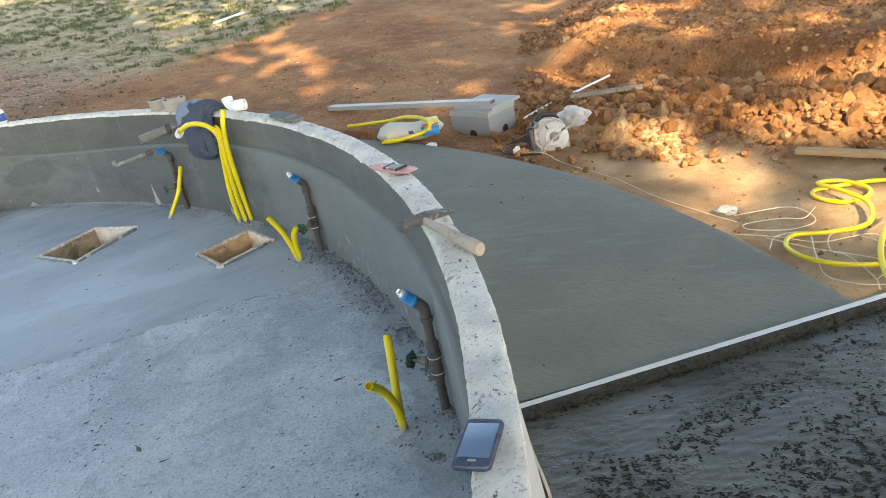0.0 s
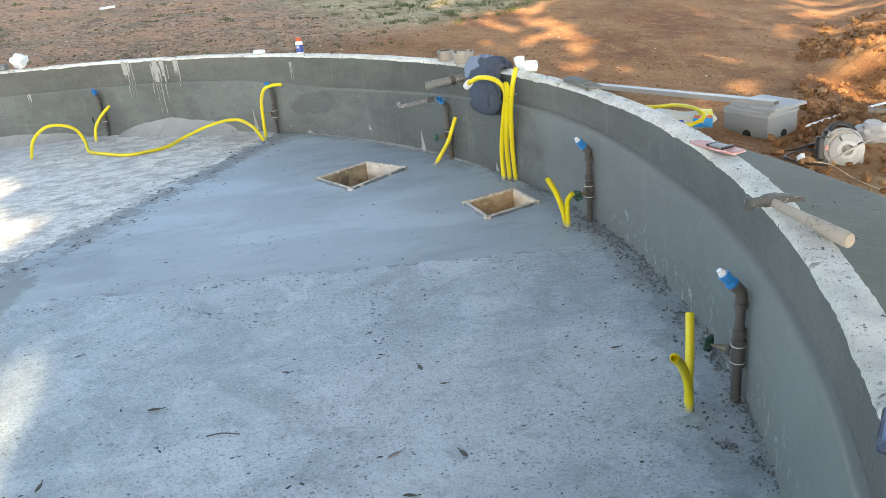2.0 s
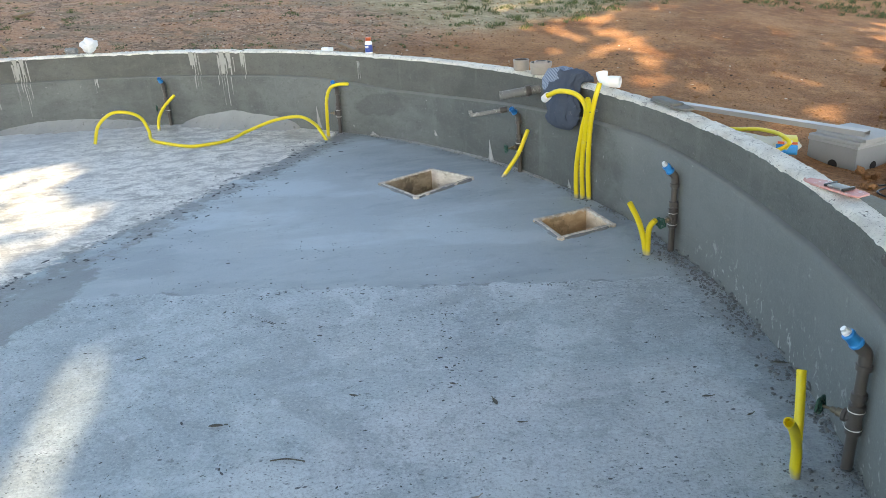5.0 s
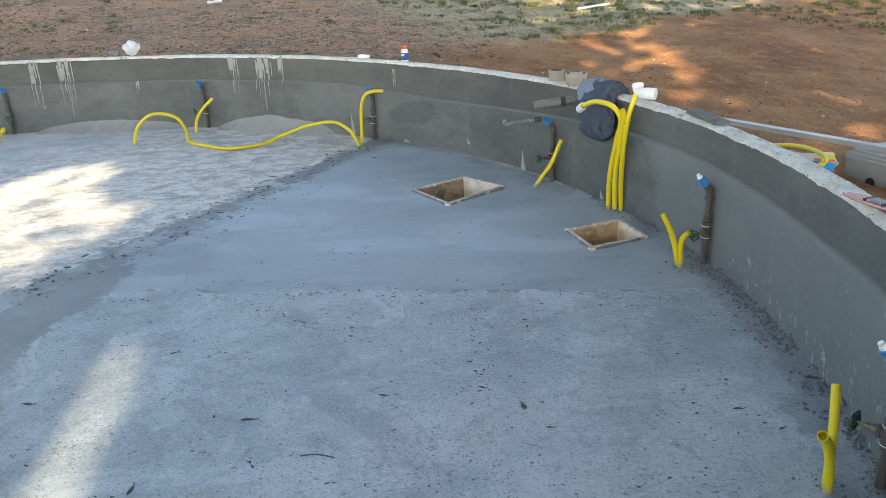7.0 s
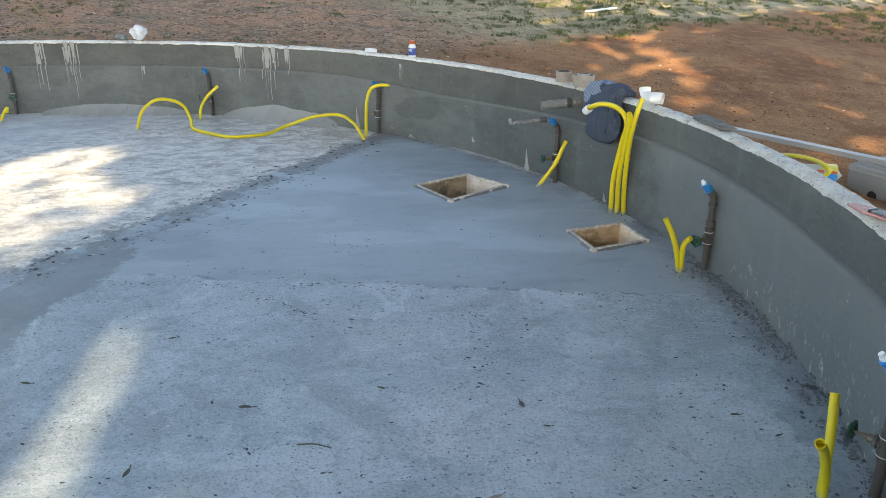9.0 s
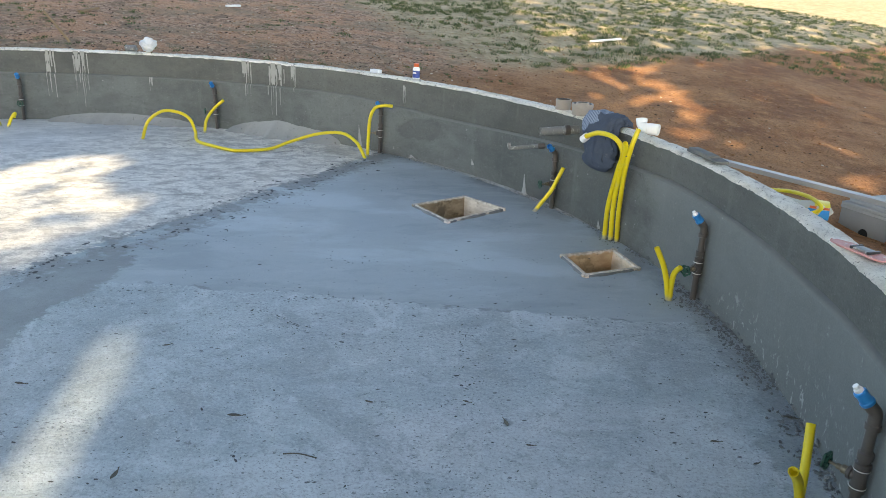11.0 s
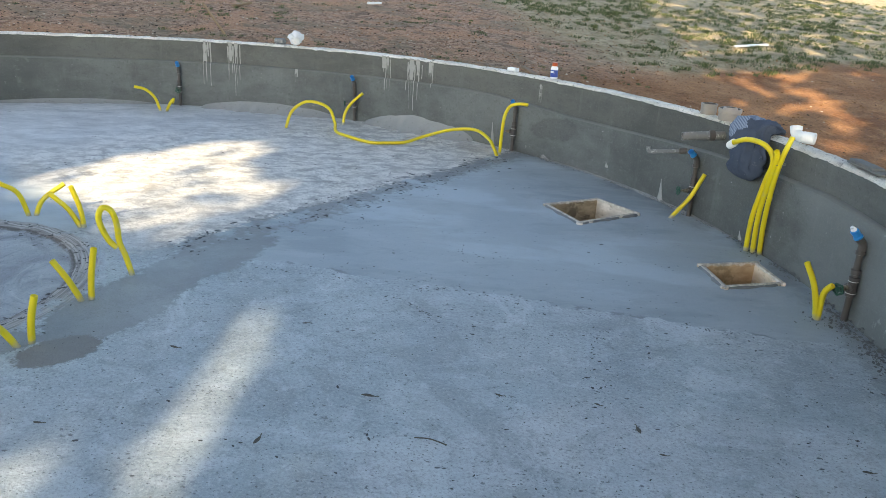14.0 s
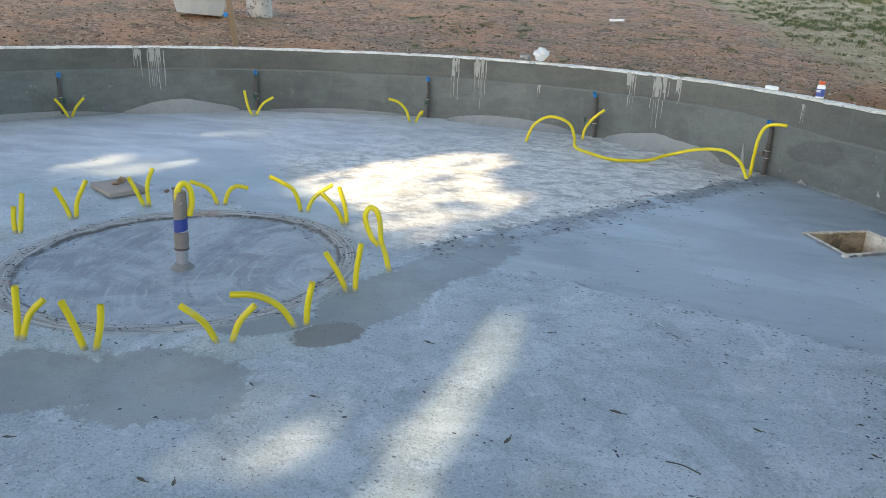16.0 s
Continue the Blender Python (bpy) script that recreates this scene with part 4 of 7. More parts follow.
def handwheel(parent, m):
    """A gate valve's stem and five-lobed wheel; its axis is z of m."""
    stem = part("stem", lathe([(0, 0), (0.013, 0), (0.013, 0.018), (0.009, 0.022), (0.009, 0.034), (0.0045, 0.036), (0.0045, 0.066), (0, 0.066)], 14, m), M_BRASS, parent, "dull brass valve stem")
    bm = lathe([(0.010, 0.056), (0.013, 0.058), (0.013, 0.068), (0.010, 0.070), (0, 0.070)], 14)
    rim = bmesh.new()
    n, k2 = 40, 8
    ring = []
    for k in range(n):
        t = k * math.tau / n
        r = 0.024 + 0.0028 * math.cos(5 * t)
        ring.append([rim.verts.new(((r + 0.0045 * math.cos(j * math.tau / k2)) * math.cos(t), (r + 0.0045 * math.cos(j * math.tau / k2)) * math.sin(t), 0.064 + 0.0045 * math.sin(j * math.tau / k2))) for j in range(k2)])
    for k in range(n):
        for j in range(k2):
            rim.faces.new((ring[k][j], ring[(k + 1) % n][j], ring[(k + 1) % n][(j + 1) % k2], ring[k][(j + 1) % k2]))
    join(bm, rim)
    for k in range(5):
        join(bm, box(0.026, 0.006, 0.005, (0.013, 0, 0.0615), 0.001, Matrix.Rotation(k * math.tau / 5, 4, "Z")))
    bmesh.ops.transform(bm, matrix=m, verts=bm.verts)
    part("handwheel", bm, M_GREEN, stem, "green enamelled handwheel")


def riser(angle, lean=0.0, bend=45.0, turn=0.0, tip=True):
    """Brown riser pipe with a gate valve, an elbow and a blue stopper that points into the basin."""
    t = thing("riser_pipe", "brown riser pipe with green valve and blue stopper by the wall", "pipe", stand(angle, R_LOW - 0.024), "riser pipes round the wall")
    tilt = Matrix.Rotation(radians(lean), 4, "X")

    def at(z):
        return tilt @ Matrix.Translation((0, 0, z))

    part("pipe", lathe([(0, -0.03), (0.0152, -0.03), (0.0152, 0.335), (0, 0.335)], 20, tilt), M_PVC, t)
    part("tee", lathe([(0.0165, 0.118), (0.021, 0.12), (0.022, 0.14), (0.0195, 0.145), (0.0195, 0.185), (0.022, 0.19), (0.022, 0.21), (0.0165, 0.213)], 20, tilt), M_PVC, t)
    for z in (0.136, 0.192):
        part("thread_tape", lathe([(0.0210, z - 0.0022), (0.0226, z - 0.0014), (0.0226, z + 0.0014), (0.0210, z + 0.0022)], 20, tilt), M_TAPE, t, "white thread tape")
    part("collar", lathe([(0.0165, 0.222), (0.0205, 0.224), (0.0215, 0.245), (0.0165, 0.249)], 20, tilt), M_PVC, t)
    branch = at(0.165) @ Matrix.Rotation(radians(180 + turn), 4, "Z") @ Matrix.Rotation(radians(90), 4, "Y")
    part("branch", lathe([(0, 0.0), (0.0165, 0.0), (0.0165, 0.020), (0.0195, 0.022), (0.0195, 0.031), (0.014, 0.034), (0, 0.034)], 16, branch), M_PVC, t)
    handwheel(t, branch @ Matrix.Translation((0, 0, 0.030)))
    # elbow and stopper
    out = Vector((-math.sin(radians(bend)), 0, math.cos(radians(bend))))
    start = Vector((0, 0, 0.33))
    knee = Vector((0, 0, 0.365))
    part("elbow", sweep([tilt @ start, tilt @ (start * 0.5 + knee * 0.5), tilt @ (knee + out * 0.004), tilt @ (knee + out * 0.025), tilt @ (knee + out * 0.04)], 0.0182, 0.006, 16), M_PVC, t)
    part("elbow_lip", lathe([(0.0150, 0.316), (0.0212, 0.319), (0.0215, 0.333), (0.0165, 0.336)], 18, tilt), M_PVC, t)
    m = aim(tilt @ (knee + out * 0.036), tilt @ (knee + out))
    stop = part("stopper", lathe([(0.0, 0.0), (0.0195, 0.0), (0.0208, 0.003), (0.0208, 0.009), (0.0178, 0.012), (0.0172, 0.034), (0.0185, 0.036), (0.0185, 0.042), (0.016, 0.045), (0.013, 0.045), (0.013, 0.03), (0, 0.03)], 24, m), M_BLUE, t, "blue plastic stopper")
    if tip:
        part("tip", lathe([(0.0125, 0.03), (0.0125, 0.052), (0.0085, 0.056), (0.0085, 0.064), (0, 0.065)], 18, m), M_WHITE, stop, "white threaded tip")
    return t


riser(TAP_ANGLES[0], -1.0, 42, -42)
riser(TAP_ANGLES[1], -0.4, 40, 28)
riser(TAP_ANGLES[2], -1.5, 45, -12, False)
for k, (lean, turn) in enumerate(((1.0, -60), (-1.5, -70), (0.5, 8), (-0.5, -5), (1.0, 5))):
    riser(TAP_ANGLES[3 + k], lean, 38, turn, False)

conduit_pair([(3.84, 1.66, 0), (3.835, 1.68, 0.08), (3.825, 1.73, 0.17), (3.81, 1.79, 0.26)], [(3.845, 1.655, 0), (3.84, 1.645, 0.09), (3.83, 1.595, 0.185), (3.82, 1.53, 0.25)], "two yellow conduits by the riser pipe, one upright, one bent")
conduit_pair([(2.98, 3.01, 0), (2.965, 3.00, 0.08), (2.94, 2.99, 0.17), (2.90, 2.97, 0.26)], [(2.985, 3.01, 0), (2.985, 3.005, 0.10), (2.995, 2.995, 0.15), (3.02, 2.99, 0.185)], "two short yellow conduits forked like a Y by the wall")
conduit([(1.75, 3.86, -0.02), (1.79, 3.885, 0.05), (1.845, 3.92, 0.15), (1.90, 3.945, 0.30)], "single yellow conduit end leaning out of the screed")
bundle = [((2.35, 3.66, -0.02), (2.355, 3.645, 0.20), (2.405, 3.595, 0.42), (2.445, 3.545, 0.55), (2.40, 3.525, 0.625), (2.29, 3.555, 0.635), (2.19, 3.60, 0.595)),
          ((2.39, 3.66, -0.02), (2.39, 3.64, 0.22), (2.43, 3.585, 0.43), (2.468, 3.525, 0.575), (2.470, 3.500, 0.615)),
          ((2.43, 3.66, -0.02), (2.425, 3.645, 0.19), (2.455, 3.585, 0.43), (2.495, 3.535, 0.59), (2.515, 3.555, 0.69))]
tops = thing("conduit_bundle", "three yellow conduits tied together and led up the wall", "conduit", Matrix.Translation((2.39, 3.66, 0)))
for line in bundle:
    part("conduit", sweep([Vector(p) - Vector((2.39, 3.66, 0)) for p in line], 0.0142, 0.0045, 12, 0.09, 0.03), M_TUBE, tops)
part("sleeve", lathe([(0.0165, 0), (0.022, 0.002), (0.022, 0.05), (0.018, 0.052), (0.018, 0.02), (0, 0.02)], 18, aim((-0.185, -0.075, 0.60), (-0.225, -0.045, 0.57))), M_WHITE, tops, "white plastic sleeve")
part("tie", sweep([(0.035, -0.10, 0.53), (0.075, -0.125, 0.535), (0.115, -0.10, 0.54), (0.09, -0.075, 0.545)], 0.003, 0.01, 6), M_GREY_PVC, tops, "thin wire tie")
conduit([(-0.03, 4.25, -0.02), (-0.02, 4.25, 0.18), (0.0, 4.245, 0.32), (0.035, 4.26, 0.405), (0.10, 4.29, 0.432), (0.175, 4.31, 0.436)], "yellow conduit hooked over the riser pipe", group="conduits by the wall")
conduit([(0.0, 4.20, -0.02), (-0.06, 4.20, 0.07), (-0.14, 4.22, 0.12), (-0.32, 4.25, 0.155), (-0.55, 4.20, 0.12), (-0.72, 4.05, 0.05), (-0.74, 3.85, 0.018), (-0.80, 3.68, 0.018), (-0.90, 3.58, 0.018), (-1.15, 3.57, 0.018), (-1.38, 3.60, 0.02), (-1.47, 3.65, 0.08), (-1.50, 3.62, 0.19), (-1.56, 3.55, 0.245), (-1.65, 3.46, 0.25), (-1.74, 3.38, 0.16), (-1.78, 3.34, 0.012)], "long yellow conduit snaking over the dry screed", group="conduits by the wall", material=M_HOSE)
conduit([(-1.68, 3.90, -0.02), (-1.67, 3.92, 0.11), (-1.63, 3.97, 0.21), (-1.55, 4.03, 0.30)], "yellow conduit end beside the riser pipe", group="conduits by the wall")
conduit_pair([(-3.10, 2.80, 0), (-3.12, 2.76, 0.12), (-3.16, 2.69, 0.20), (-3.20, 2.60, 0.23)], [(-3.04, 2.82, 0), (-3.015, 2.85, 0.07), (-2.99, 2.88, 0.12), (-2.97, 2.86, 0.09)])
conduit_pair([(-3.96, 1.41, 0), (-3.97, 1.36, 0.09), (-3.98, 1.33, 0.26)], [(-3.96, 1.42, 0), (-3.93, 1.50, 0.12), (-3.91, 1.61, 0.19)])
conduit_pair([(-4.40, -0.30, 0), (-4.40, -0.35, 0.10), (-4.40, -0.41, 0.19)], [(-4.40, -0.29, 0), (-4.40, -0.23, 0.10), (-4.40, -0.15, 0.19)])

conduit_pair([(0.76, -0.75, 0), (0.76, -0.74, 0.09), (0.76, -0.73, 0.22)], [(0.77, -0.74, 0), (0.76, -0.70, 0.09), (0.76, -0.64, 0.15)])
conduit_pair([(0.96, -0.52, 0), (0.96, -0.55, 0.11), (0.96, -0.58, 0.21)], [(0.98, -0.49, 0), (0.98, -0.46, 0.10), (0.98, -0.45, 0.18)])
conduit_pair([(1.11, -0.05, 0), (1.10, -0.10, 0.09), (1.08, -0.18, 0.17)], [(1.13, -0.01, 0), (1.13, 0.03, 0.08), (1.15, 0.09, 0.15)])
conduit_pair([(1.10, 0.27, 0), (1.08, 0.21, 0.09), (1.06, 0.12, 0.15), (1.03, 0.02, 0.16)], [(1.10, 0.31, 0), (1.10, 0.32, 0.09), (1.11, 0.34, 0.19)])
conduit_pair([(0.83, 0.60, 0), (0.81, 0.56, 0.09), (0.79, 0.51, 0.19)], [(0.84, 0.63, 0), (0.84, 0.64, 0.10), (0.85, 0.66, 0.23)])
conduit([(0.68, 0.88, -0.02), (0.67, 0.86, 0.09), (0.65, 0.845, 0.16), (0.65, 0.84, 0.25), (0.65, 0.82, 0.315), (0.63, 0.79, 0.325), (0.62, 0.775, 0.27), (0.635, 0.80, 0.18), (0.65, 0.83, 0.135)], "yellow conduit doubled back into a loop", group="conduits round the recess")
conduit_pair([(-0.12, 0.95, 0), (-0.14, 0.90, 0.10), (-0.17, 0.82, 0.20)], [(-0.11, 0.96, 0), (-0.12, 0.95, 0.11), (-0.13, 0.92, 0.23)])
conduit_pair([(-0.47, 0.80, 0), (-0.48, 0.76, 0.13), (-0.50, 0.69, 0.19), (-0.52, 0.62, 0.23)], [(-0.46, 0.82, 0), (-0.44, 0.87, 0.09), (-0.41, 0.98, 0.17)])
conduit_pair([(-0.82, 0.37, 0), (-0.83, 0.32, 0.10), (-0.85, 0.21, 0.16)], [(-0.81, 0.40, 0), (-0.80, 0.43, 0.08), (-0.79, 0.48, 0.115), (-0.78, 0.55, 0.10)])
conduit_pair([(-0.95, -0.05, 0), (-0.95, -0.09, 0.09), (-0.96, -0.13, 0.19)], [(-0.94, -0.03, 0), (-0.94, -0.03, 0.13), (-0.94, 0.01, 0.24)])
conduit_pair([(-0.85, -0.47, 0), (-0.86, -0.50, 0.09), (-0.86, -0.54, 0.19)], [(-0.85, -0.45, 0), (-0.85, -0.43, 0.10), (-0.85, -0.37, 0.22)])
conduit_pair([(-0.68, -0.76, 0), (-0.68, -0.76, 0.07), (-0.68, -0.75, 0.15)], [(-0.67, -0.74, 0), (-0.67, -0.72, 0.10), (-0.68, -0.70, 0.22)])

# ---------------------------------------------------------------- more materials
M_ALU = worn("dull_aluminium", (0.44, 0.44, 0.43), (0.60, 0.60, 0.585), 8, 0.6, 0.1, 100, metal=0.1, dirt=(0.45, 0.44, 0.42), dirt_at=0.58)
M_SMEAR = worn("wet_mortar", (0.007, 0.008, 0.009), (0.034, 0.037, 0.039), 34, 0.75, 1.0, 45, dirt=(0.006, 0.006, 0.006), dirt_at=0.50, spec=0.2)
M_WETCRUMB = worn("wet_crumb", (0.014, 0.015, 0.013), (0.034, 0.035, 0.030), 20, 0.75, 0.4, 60, spec=0.1)
M_BLOCK = worn("cast_concrete", (0.205, 0.213, 0.213), (0.29, 0.30, 0.298), 7, 0.9, 0.5, 70, dirt=(0.22, 0.225, 0.225))
M_TILE = worn("cement_tile", (0.27, 0.28, 0.282), (0.37, 0.38, 0.38), 6, 0.85, 0.3, 70)
# near-black colour that stands for the shade inside a hole
M_HOLE = worn("hole_shade", (0.012, 0.011, 0.010), (0.02, 0.018, 0.016), 5, 0.9)
M_DENIM = worn("navy_denim", (0.040, 0.053, 0.078), (0.084, 0.105, 0.145), 16, 0.92, 0.5, 260, dirt=(0.12, 0.135, 0.16), dirt_at=0.60, spec=0.15)
M_BLACK = worn("black_plastic", (0.014, 0.014, 0.015), (0.03, 0.03, 0.032), 20, 0.4, 0.1)
M_STEEL = worn("worn_steel", (0.22, 0.215, 0.21), (0.36, 0.355, 0.345), 14, 0.38, 0.15, 80, metal=0.85, dirt=(0.22, 0.17, 0.13), dirt_at=0.62)
M_DARKSTEEL = worn("dark_steel", (0.10, 0.10, 0.10), (0.20, 0.195, 0.19), 22, 0.45, 0.2, 90, metal=0.8)
M_HEAD = worn("mortar_smeared_steel", (0.05, 0.048, 0.046), (0.125, 0.12, 0.116), 26, 0.6, 0.4, 80, metal=0.3, dirt=(0.30, 0.295, 0.28), dirt_at=0.56)
M_HANDLE = worn("pale_ash_wood", (0.27, 0.228, 0.190), (0.41, 0.358, 0.305), 11, 0.7, 0.25, 60, dirt=(0.22, 0.185, 0.155), dirt_at=0.56)
M_PINK = worn("faded_red_plastic", (0.48, 0.20, 0.185), (0.60, 0.33, 0.30), 24, 0.6, 0.2, dirt=(0.62, 0.52, 0.48), dirt_at=0.55)
M_ORANGE = worn("orange_plastic", (0.62, 0.10, 0.03), (0.72, 0.15, 0.05), 20, 0.4, 0.05)
M_LABEL = worn("blue_label", (0.03, 0.06, 0.26), (0.05, 0.09, 0.34), 30, 0.45, 0.05)
M_PHONE = worn("navy_phone_shell", (0.020, 0.028, 0.055), (0.032, 0.042, 0.075), 20, 0.28, 0.03)
M_STRING = worn("pale_twine", (0.62, 0.52, 0.38), (0.74, 0.64, 0.49), 30, 0.9, 0.3)
M_PAPER = worn("crumpled_white_film", (0.60, 0.61, 0.62), (0.78, 0.78, 0.78), 16, 0.5, 0.4, 50)
M_SACK = worn("dusty_sack_paper", (0.42, 0.41, 0.34), (0.62, 0.605, 0.52), 12, 0.6, 0.5, 40, dirt=(0.50, 0.42, 0.18), dirt_at=0.56)
M_FILM = worn("clear_dusty_film", (0.30, 0.30, 0.31), (0.46, 0.46, 0.47), 14, 0.35, 0.5, 40)
M_SILVER = worn("dusty_cast_alloy", (0.30, 0.30, 0.30), (0.52, 0.52, 0.515), 30, 0.5, 0.3, 60, metal=0.1, dirt=(0.24, 0.22, 0.20), dirt_at=0.58)
M_RIM = worn("damp_rim_mortar", (0.085, 0.092, 0.094), (0.25, 0.275, 0.285), 40, 0.85, 0.8, 90)
M_BANK = worn("pale_bank_mortar", (0.25, 0.258, 0.25), (0.37, 0.376, 0.362), 12, 0.95, 0.8, 50, dirt=(0.20, 0.20, 0.19), dirt_at=0.58)
M_STICK = worn("weathered_wood", (0.19, 0.125, 0.075), (0.33, 0.235, 0.15), 10, 0.85, 0.5, 60)
M_GREYWOOD = worn("grey_weathered_wood", (0.25, 0.215, 0.18), (0.38, 0.335, 0.285), 9, 0.9, 0.5, 60)
M_OLDPLANK = worn("old_grey_plank", (0.155, 0.122, 0.092), (0.275, 0.222, 0.170), 9, 0.9, 0.6, 50, dirt=(0.10, 0.075, 0.05), dirt_at=0.58)
M_RAWPINE = worn("sawn_pine_plank", (0.30, 0.19, 0.095), (0.46, 0.32, 0.17), 7, 0.8, 0.4, 60)
M_LEAF = worn("dead_leaf", (0.060, 0.058, 0.045), (0.135, 0.128, 0.10), 40, 0.8, 0.4)
M_SPLASH = worn("lime_splash", (0.26, 0.265, 0.255), (0.40, 0.40, 0.385), 22, 0.95, 0.5, 80)
M_PAIL = worn("mortar_caked_tin", (0.30, 0.27, 0.24), (0.55, 0.53, 0.50), 7, 0.75, 0.4, 60, dirt=(0.16, 0.14, 0.12), dirt_at=0.52)
M_TRAY = worn("grey_mortar_tub", (0.36, 0.38, 0.40), (0.50, 0.52, 0.53), 9, 0.6, 0.2, 60, dirt=(0.20, 0.20, 0.19), dirt_at=0.6)

M_TAUPE = worn("dusty_brown_pvc", (0.165, 0.140, 0.120), (0.255, 0.220, 0.193), 18, 0.6, 0.2, 90, dirt=(0.34, 0.33, 0.32), dirt_at=0.60)
M_PALE_PVC = worn("cement_dusted_pvc", (0.25, 0.25, 0.255), (0.37, 0.37, 0.375), 16, 0.65, 0.2, 90, dirt=(0.16, 0.16, 0.16), dirt_at=0.60)
M_BLUETAPE = worn("dark_blue_tape", (0.012, 0.035, 0.19), (0.022, 0.055, 0.27), 30, 0.35, 0.1)
M_CRUMB_SLAB = worn("caked_board", (0.085, 0.088, 0.084), (0.19, 0.192, 0.18), 22, 0.9, 0.6, 60)

M_SAND = worn("dusty_pvc", (0.26, 0.228, 0.195), (0.37, 0.33, 0.29), 20, 0.6, 0.15, 100)

M_ALU2 = worn("dusty_aluminium", (0.30, 0.295, 0.28), (0.42, 0.41, 0.39), 6, 0.55, 0.1, 100, metal=0.25)


def screen_material():
    n = Nodes("phone_glass")
    return n.done((0.10, 0.16, 0.24), 0.06, None, 0.0, 0.6)


def plaid_material():
    """Pale blue cloth with darker woven stripes both ways."""
    n = Nodes("plaid_cloth")
    x, y, z = n.xyz()
    def bars(v, f):
        return n.step(n.math("PINGPONG", n.math("MULTIPLY", v, f), 0.5), 0.22, 0.34)
    s = n.math("ADD", bars(n.math("ADD", x, y), 80), bars(n.math("ADD", z, n.math("MULTIPLY", x, 0.4)), 80))
    c = n.mix(n.math("MULTIPLY", s, 0.5), (0.24, 0.29, 0.37), (0.105, 0.14, 0.21))
    return n.done(c, 0.9, n.bump(n.noise(220, 2), 0.3, 0.002), spec=0.15)


M_SCREEN, M_PLAID = screen_material(), plaid_material()


def place(ob, m):
    ob.matrix_world = m
    return ob


def lump_mesh(name, spots, material, seed, flat=0.7, detail=1, long=1.0, turn=None, spread=0.9):
    """Many small broken lumps in one mesh: spots are (x, y, z, size)."""
    rng = random.Random(seed)
    bases = []
    for k in range(6):
        bm = bmesh.new()
        bmesh.ops.create_icosphere(bm, subdivisions=detail, radius=1)
        for v in bm.verts:
            v.co *= 0.72 + 0.5 * rng.random() if detail < 2 else 0.85 + 0.50 * hum(v.co.x, v.co.y, v.co.z + 7 * k, 1.9, 3) + 0.22 * rng.random()
        v0 = [v.co.copy() for v in bm.verts]
        f0 = [[v.index for v in f.verts] for f in bm.faces]
        bm.free()
        bases.append((np.array(v0), np.array(f0)))
    verts, faces, off = [], [], 0
    for x, y, z, s in spots:
        v, f = bases[rng.randrange(6)]
        q = np.array(Euler((rng.uniform(0, 6), rng.uniform(0, 6), rng.uniform(0, 6)) if turn is None else (0, rng.gauss(0, 0.25), radians(turn) + rng.gauss(0, spread))).to_matrix())
        p = (v * (long, 1, 1) * (rng.uniform(0.7, 1.3), rng.uniform(0.7, 1.1), rng.uniform(0.6, 1.0))) @ q.T * s * (1, 1, flat)
        verts.append(p + (x, y, z))
        faces.append(f + off)
        off += len(v)
    me = bpy.data.meshes.new(name)
    me.from_pydata(np.concatenate(verts).tolist(), [], np.concatenate(faces).tolist())
    me.materials.append(material)
    return new(name, me)


# ---------------------------------------------------------------- in the basin: drain boxes, middle pipe, litter


def drain_box(quad, label, wood, shaded):
    """Four boards set into the screed round an open pit."""
    c = Vector((sum(p[0] for p in quad) / 4, sum(p[1] for p in quad) / 4, 0))
    t = thing("drain_box", label, "drain box", Matrix.Translation(c), "drain boxes in the floor")
    pts = [Vector((*p, 0)) - c for p in quad]
    for k, (p, q) in enumerate(zip(pts, pts[1:] + pts[:1])):
        d = (q - p).normalized()
        inward = Vector((-d.y, d.x, 0))
        if inward.dot(-p) < 0:
            inward = -inward
        m = Matrix.Translation((p + q) / 2 + inward * 0.005) @ Matrix.Rotation(math.atan2(d.y, d.x), 4, "Z")
        # the fourth board's shade is put into its darker wood colour
        part("board", box((q - p).length + 0.030, 0.020, 0.20, (0, 0.0, -0.186 + 0.003 * (p.x > q.x)), 0.004, m), shaded if k == 3 else wood, t, "pine board coloured darker for shade" if k == 3 else "pale pine board smeared with mortar")
        rim = bmesh.new()
        n = 24
        rows = []
        for i in range(n + 1):
            b = p.lerp(q, i / n)
            o = -inward * (0.016 + 0.016 * hum(b.x + c.x, b.y + c.y, 1, 16))
            rows.append([rim.verts.new(b + inward * 0.004 + Vector((0, 0, 0.013 + 0.003 * hum(b.x, b.y, 2, 30)))), rim.verts.new(b + o * 0.5 + Vector((0, 0, 0.010 + 0.004 * hum(b.x, b.y, 5, 22)))), rim.verts.new(b + o + Vector((0, 0, -0.006)))])
        for a, b2 in zip(rows, rows[1:]):
            for i in range(2):
                rim.faces.new((a[i], a[i + 1], b2[i + 1], b2[i]))
        bmesh.ops.recalc_face_normals(rim, faces=rim.faces)
        part("mortar_rim", rim, M_RIM, t, "damp mortar pressed against the board")
    bm = bmesh.new()
    f = bm.faces.new([bm.verts.new(p * 0.99 + Vector((0, 0, -0.12))) for p in pts])
    if f.normal.z < 0:
        bmesh.ops.reverse_faces(bm, faces=[f])
    part("pit_bottom", bm, M_STICK, t, "damp bottom of the pit")


drain_box(BOX_A, "larger open drain box of pale boards sunk in the screed", M_BOARD, M_BOARD_SHADE)
drain_box(BOX_B, "smaller open drain box of pale boards sunk in the screed", M_BOARD_B, M_BOARD_B_SHADE)


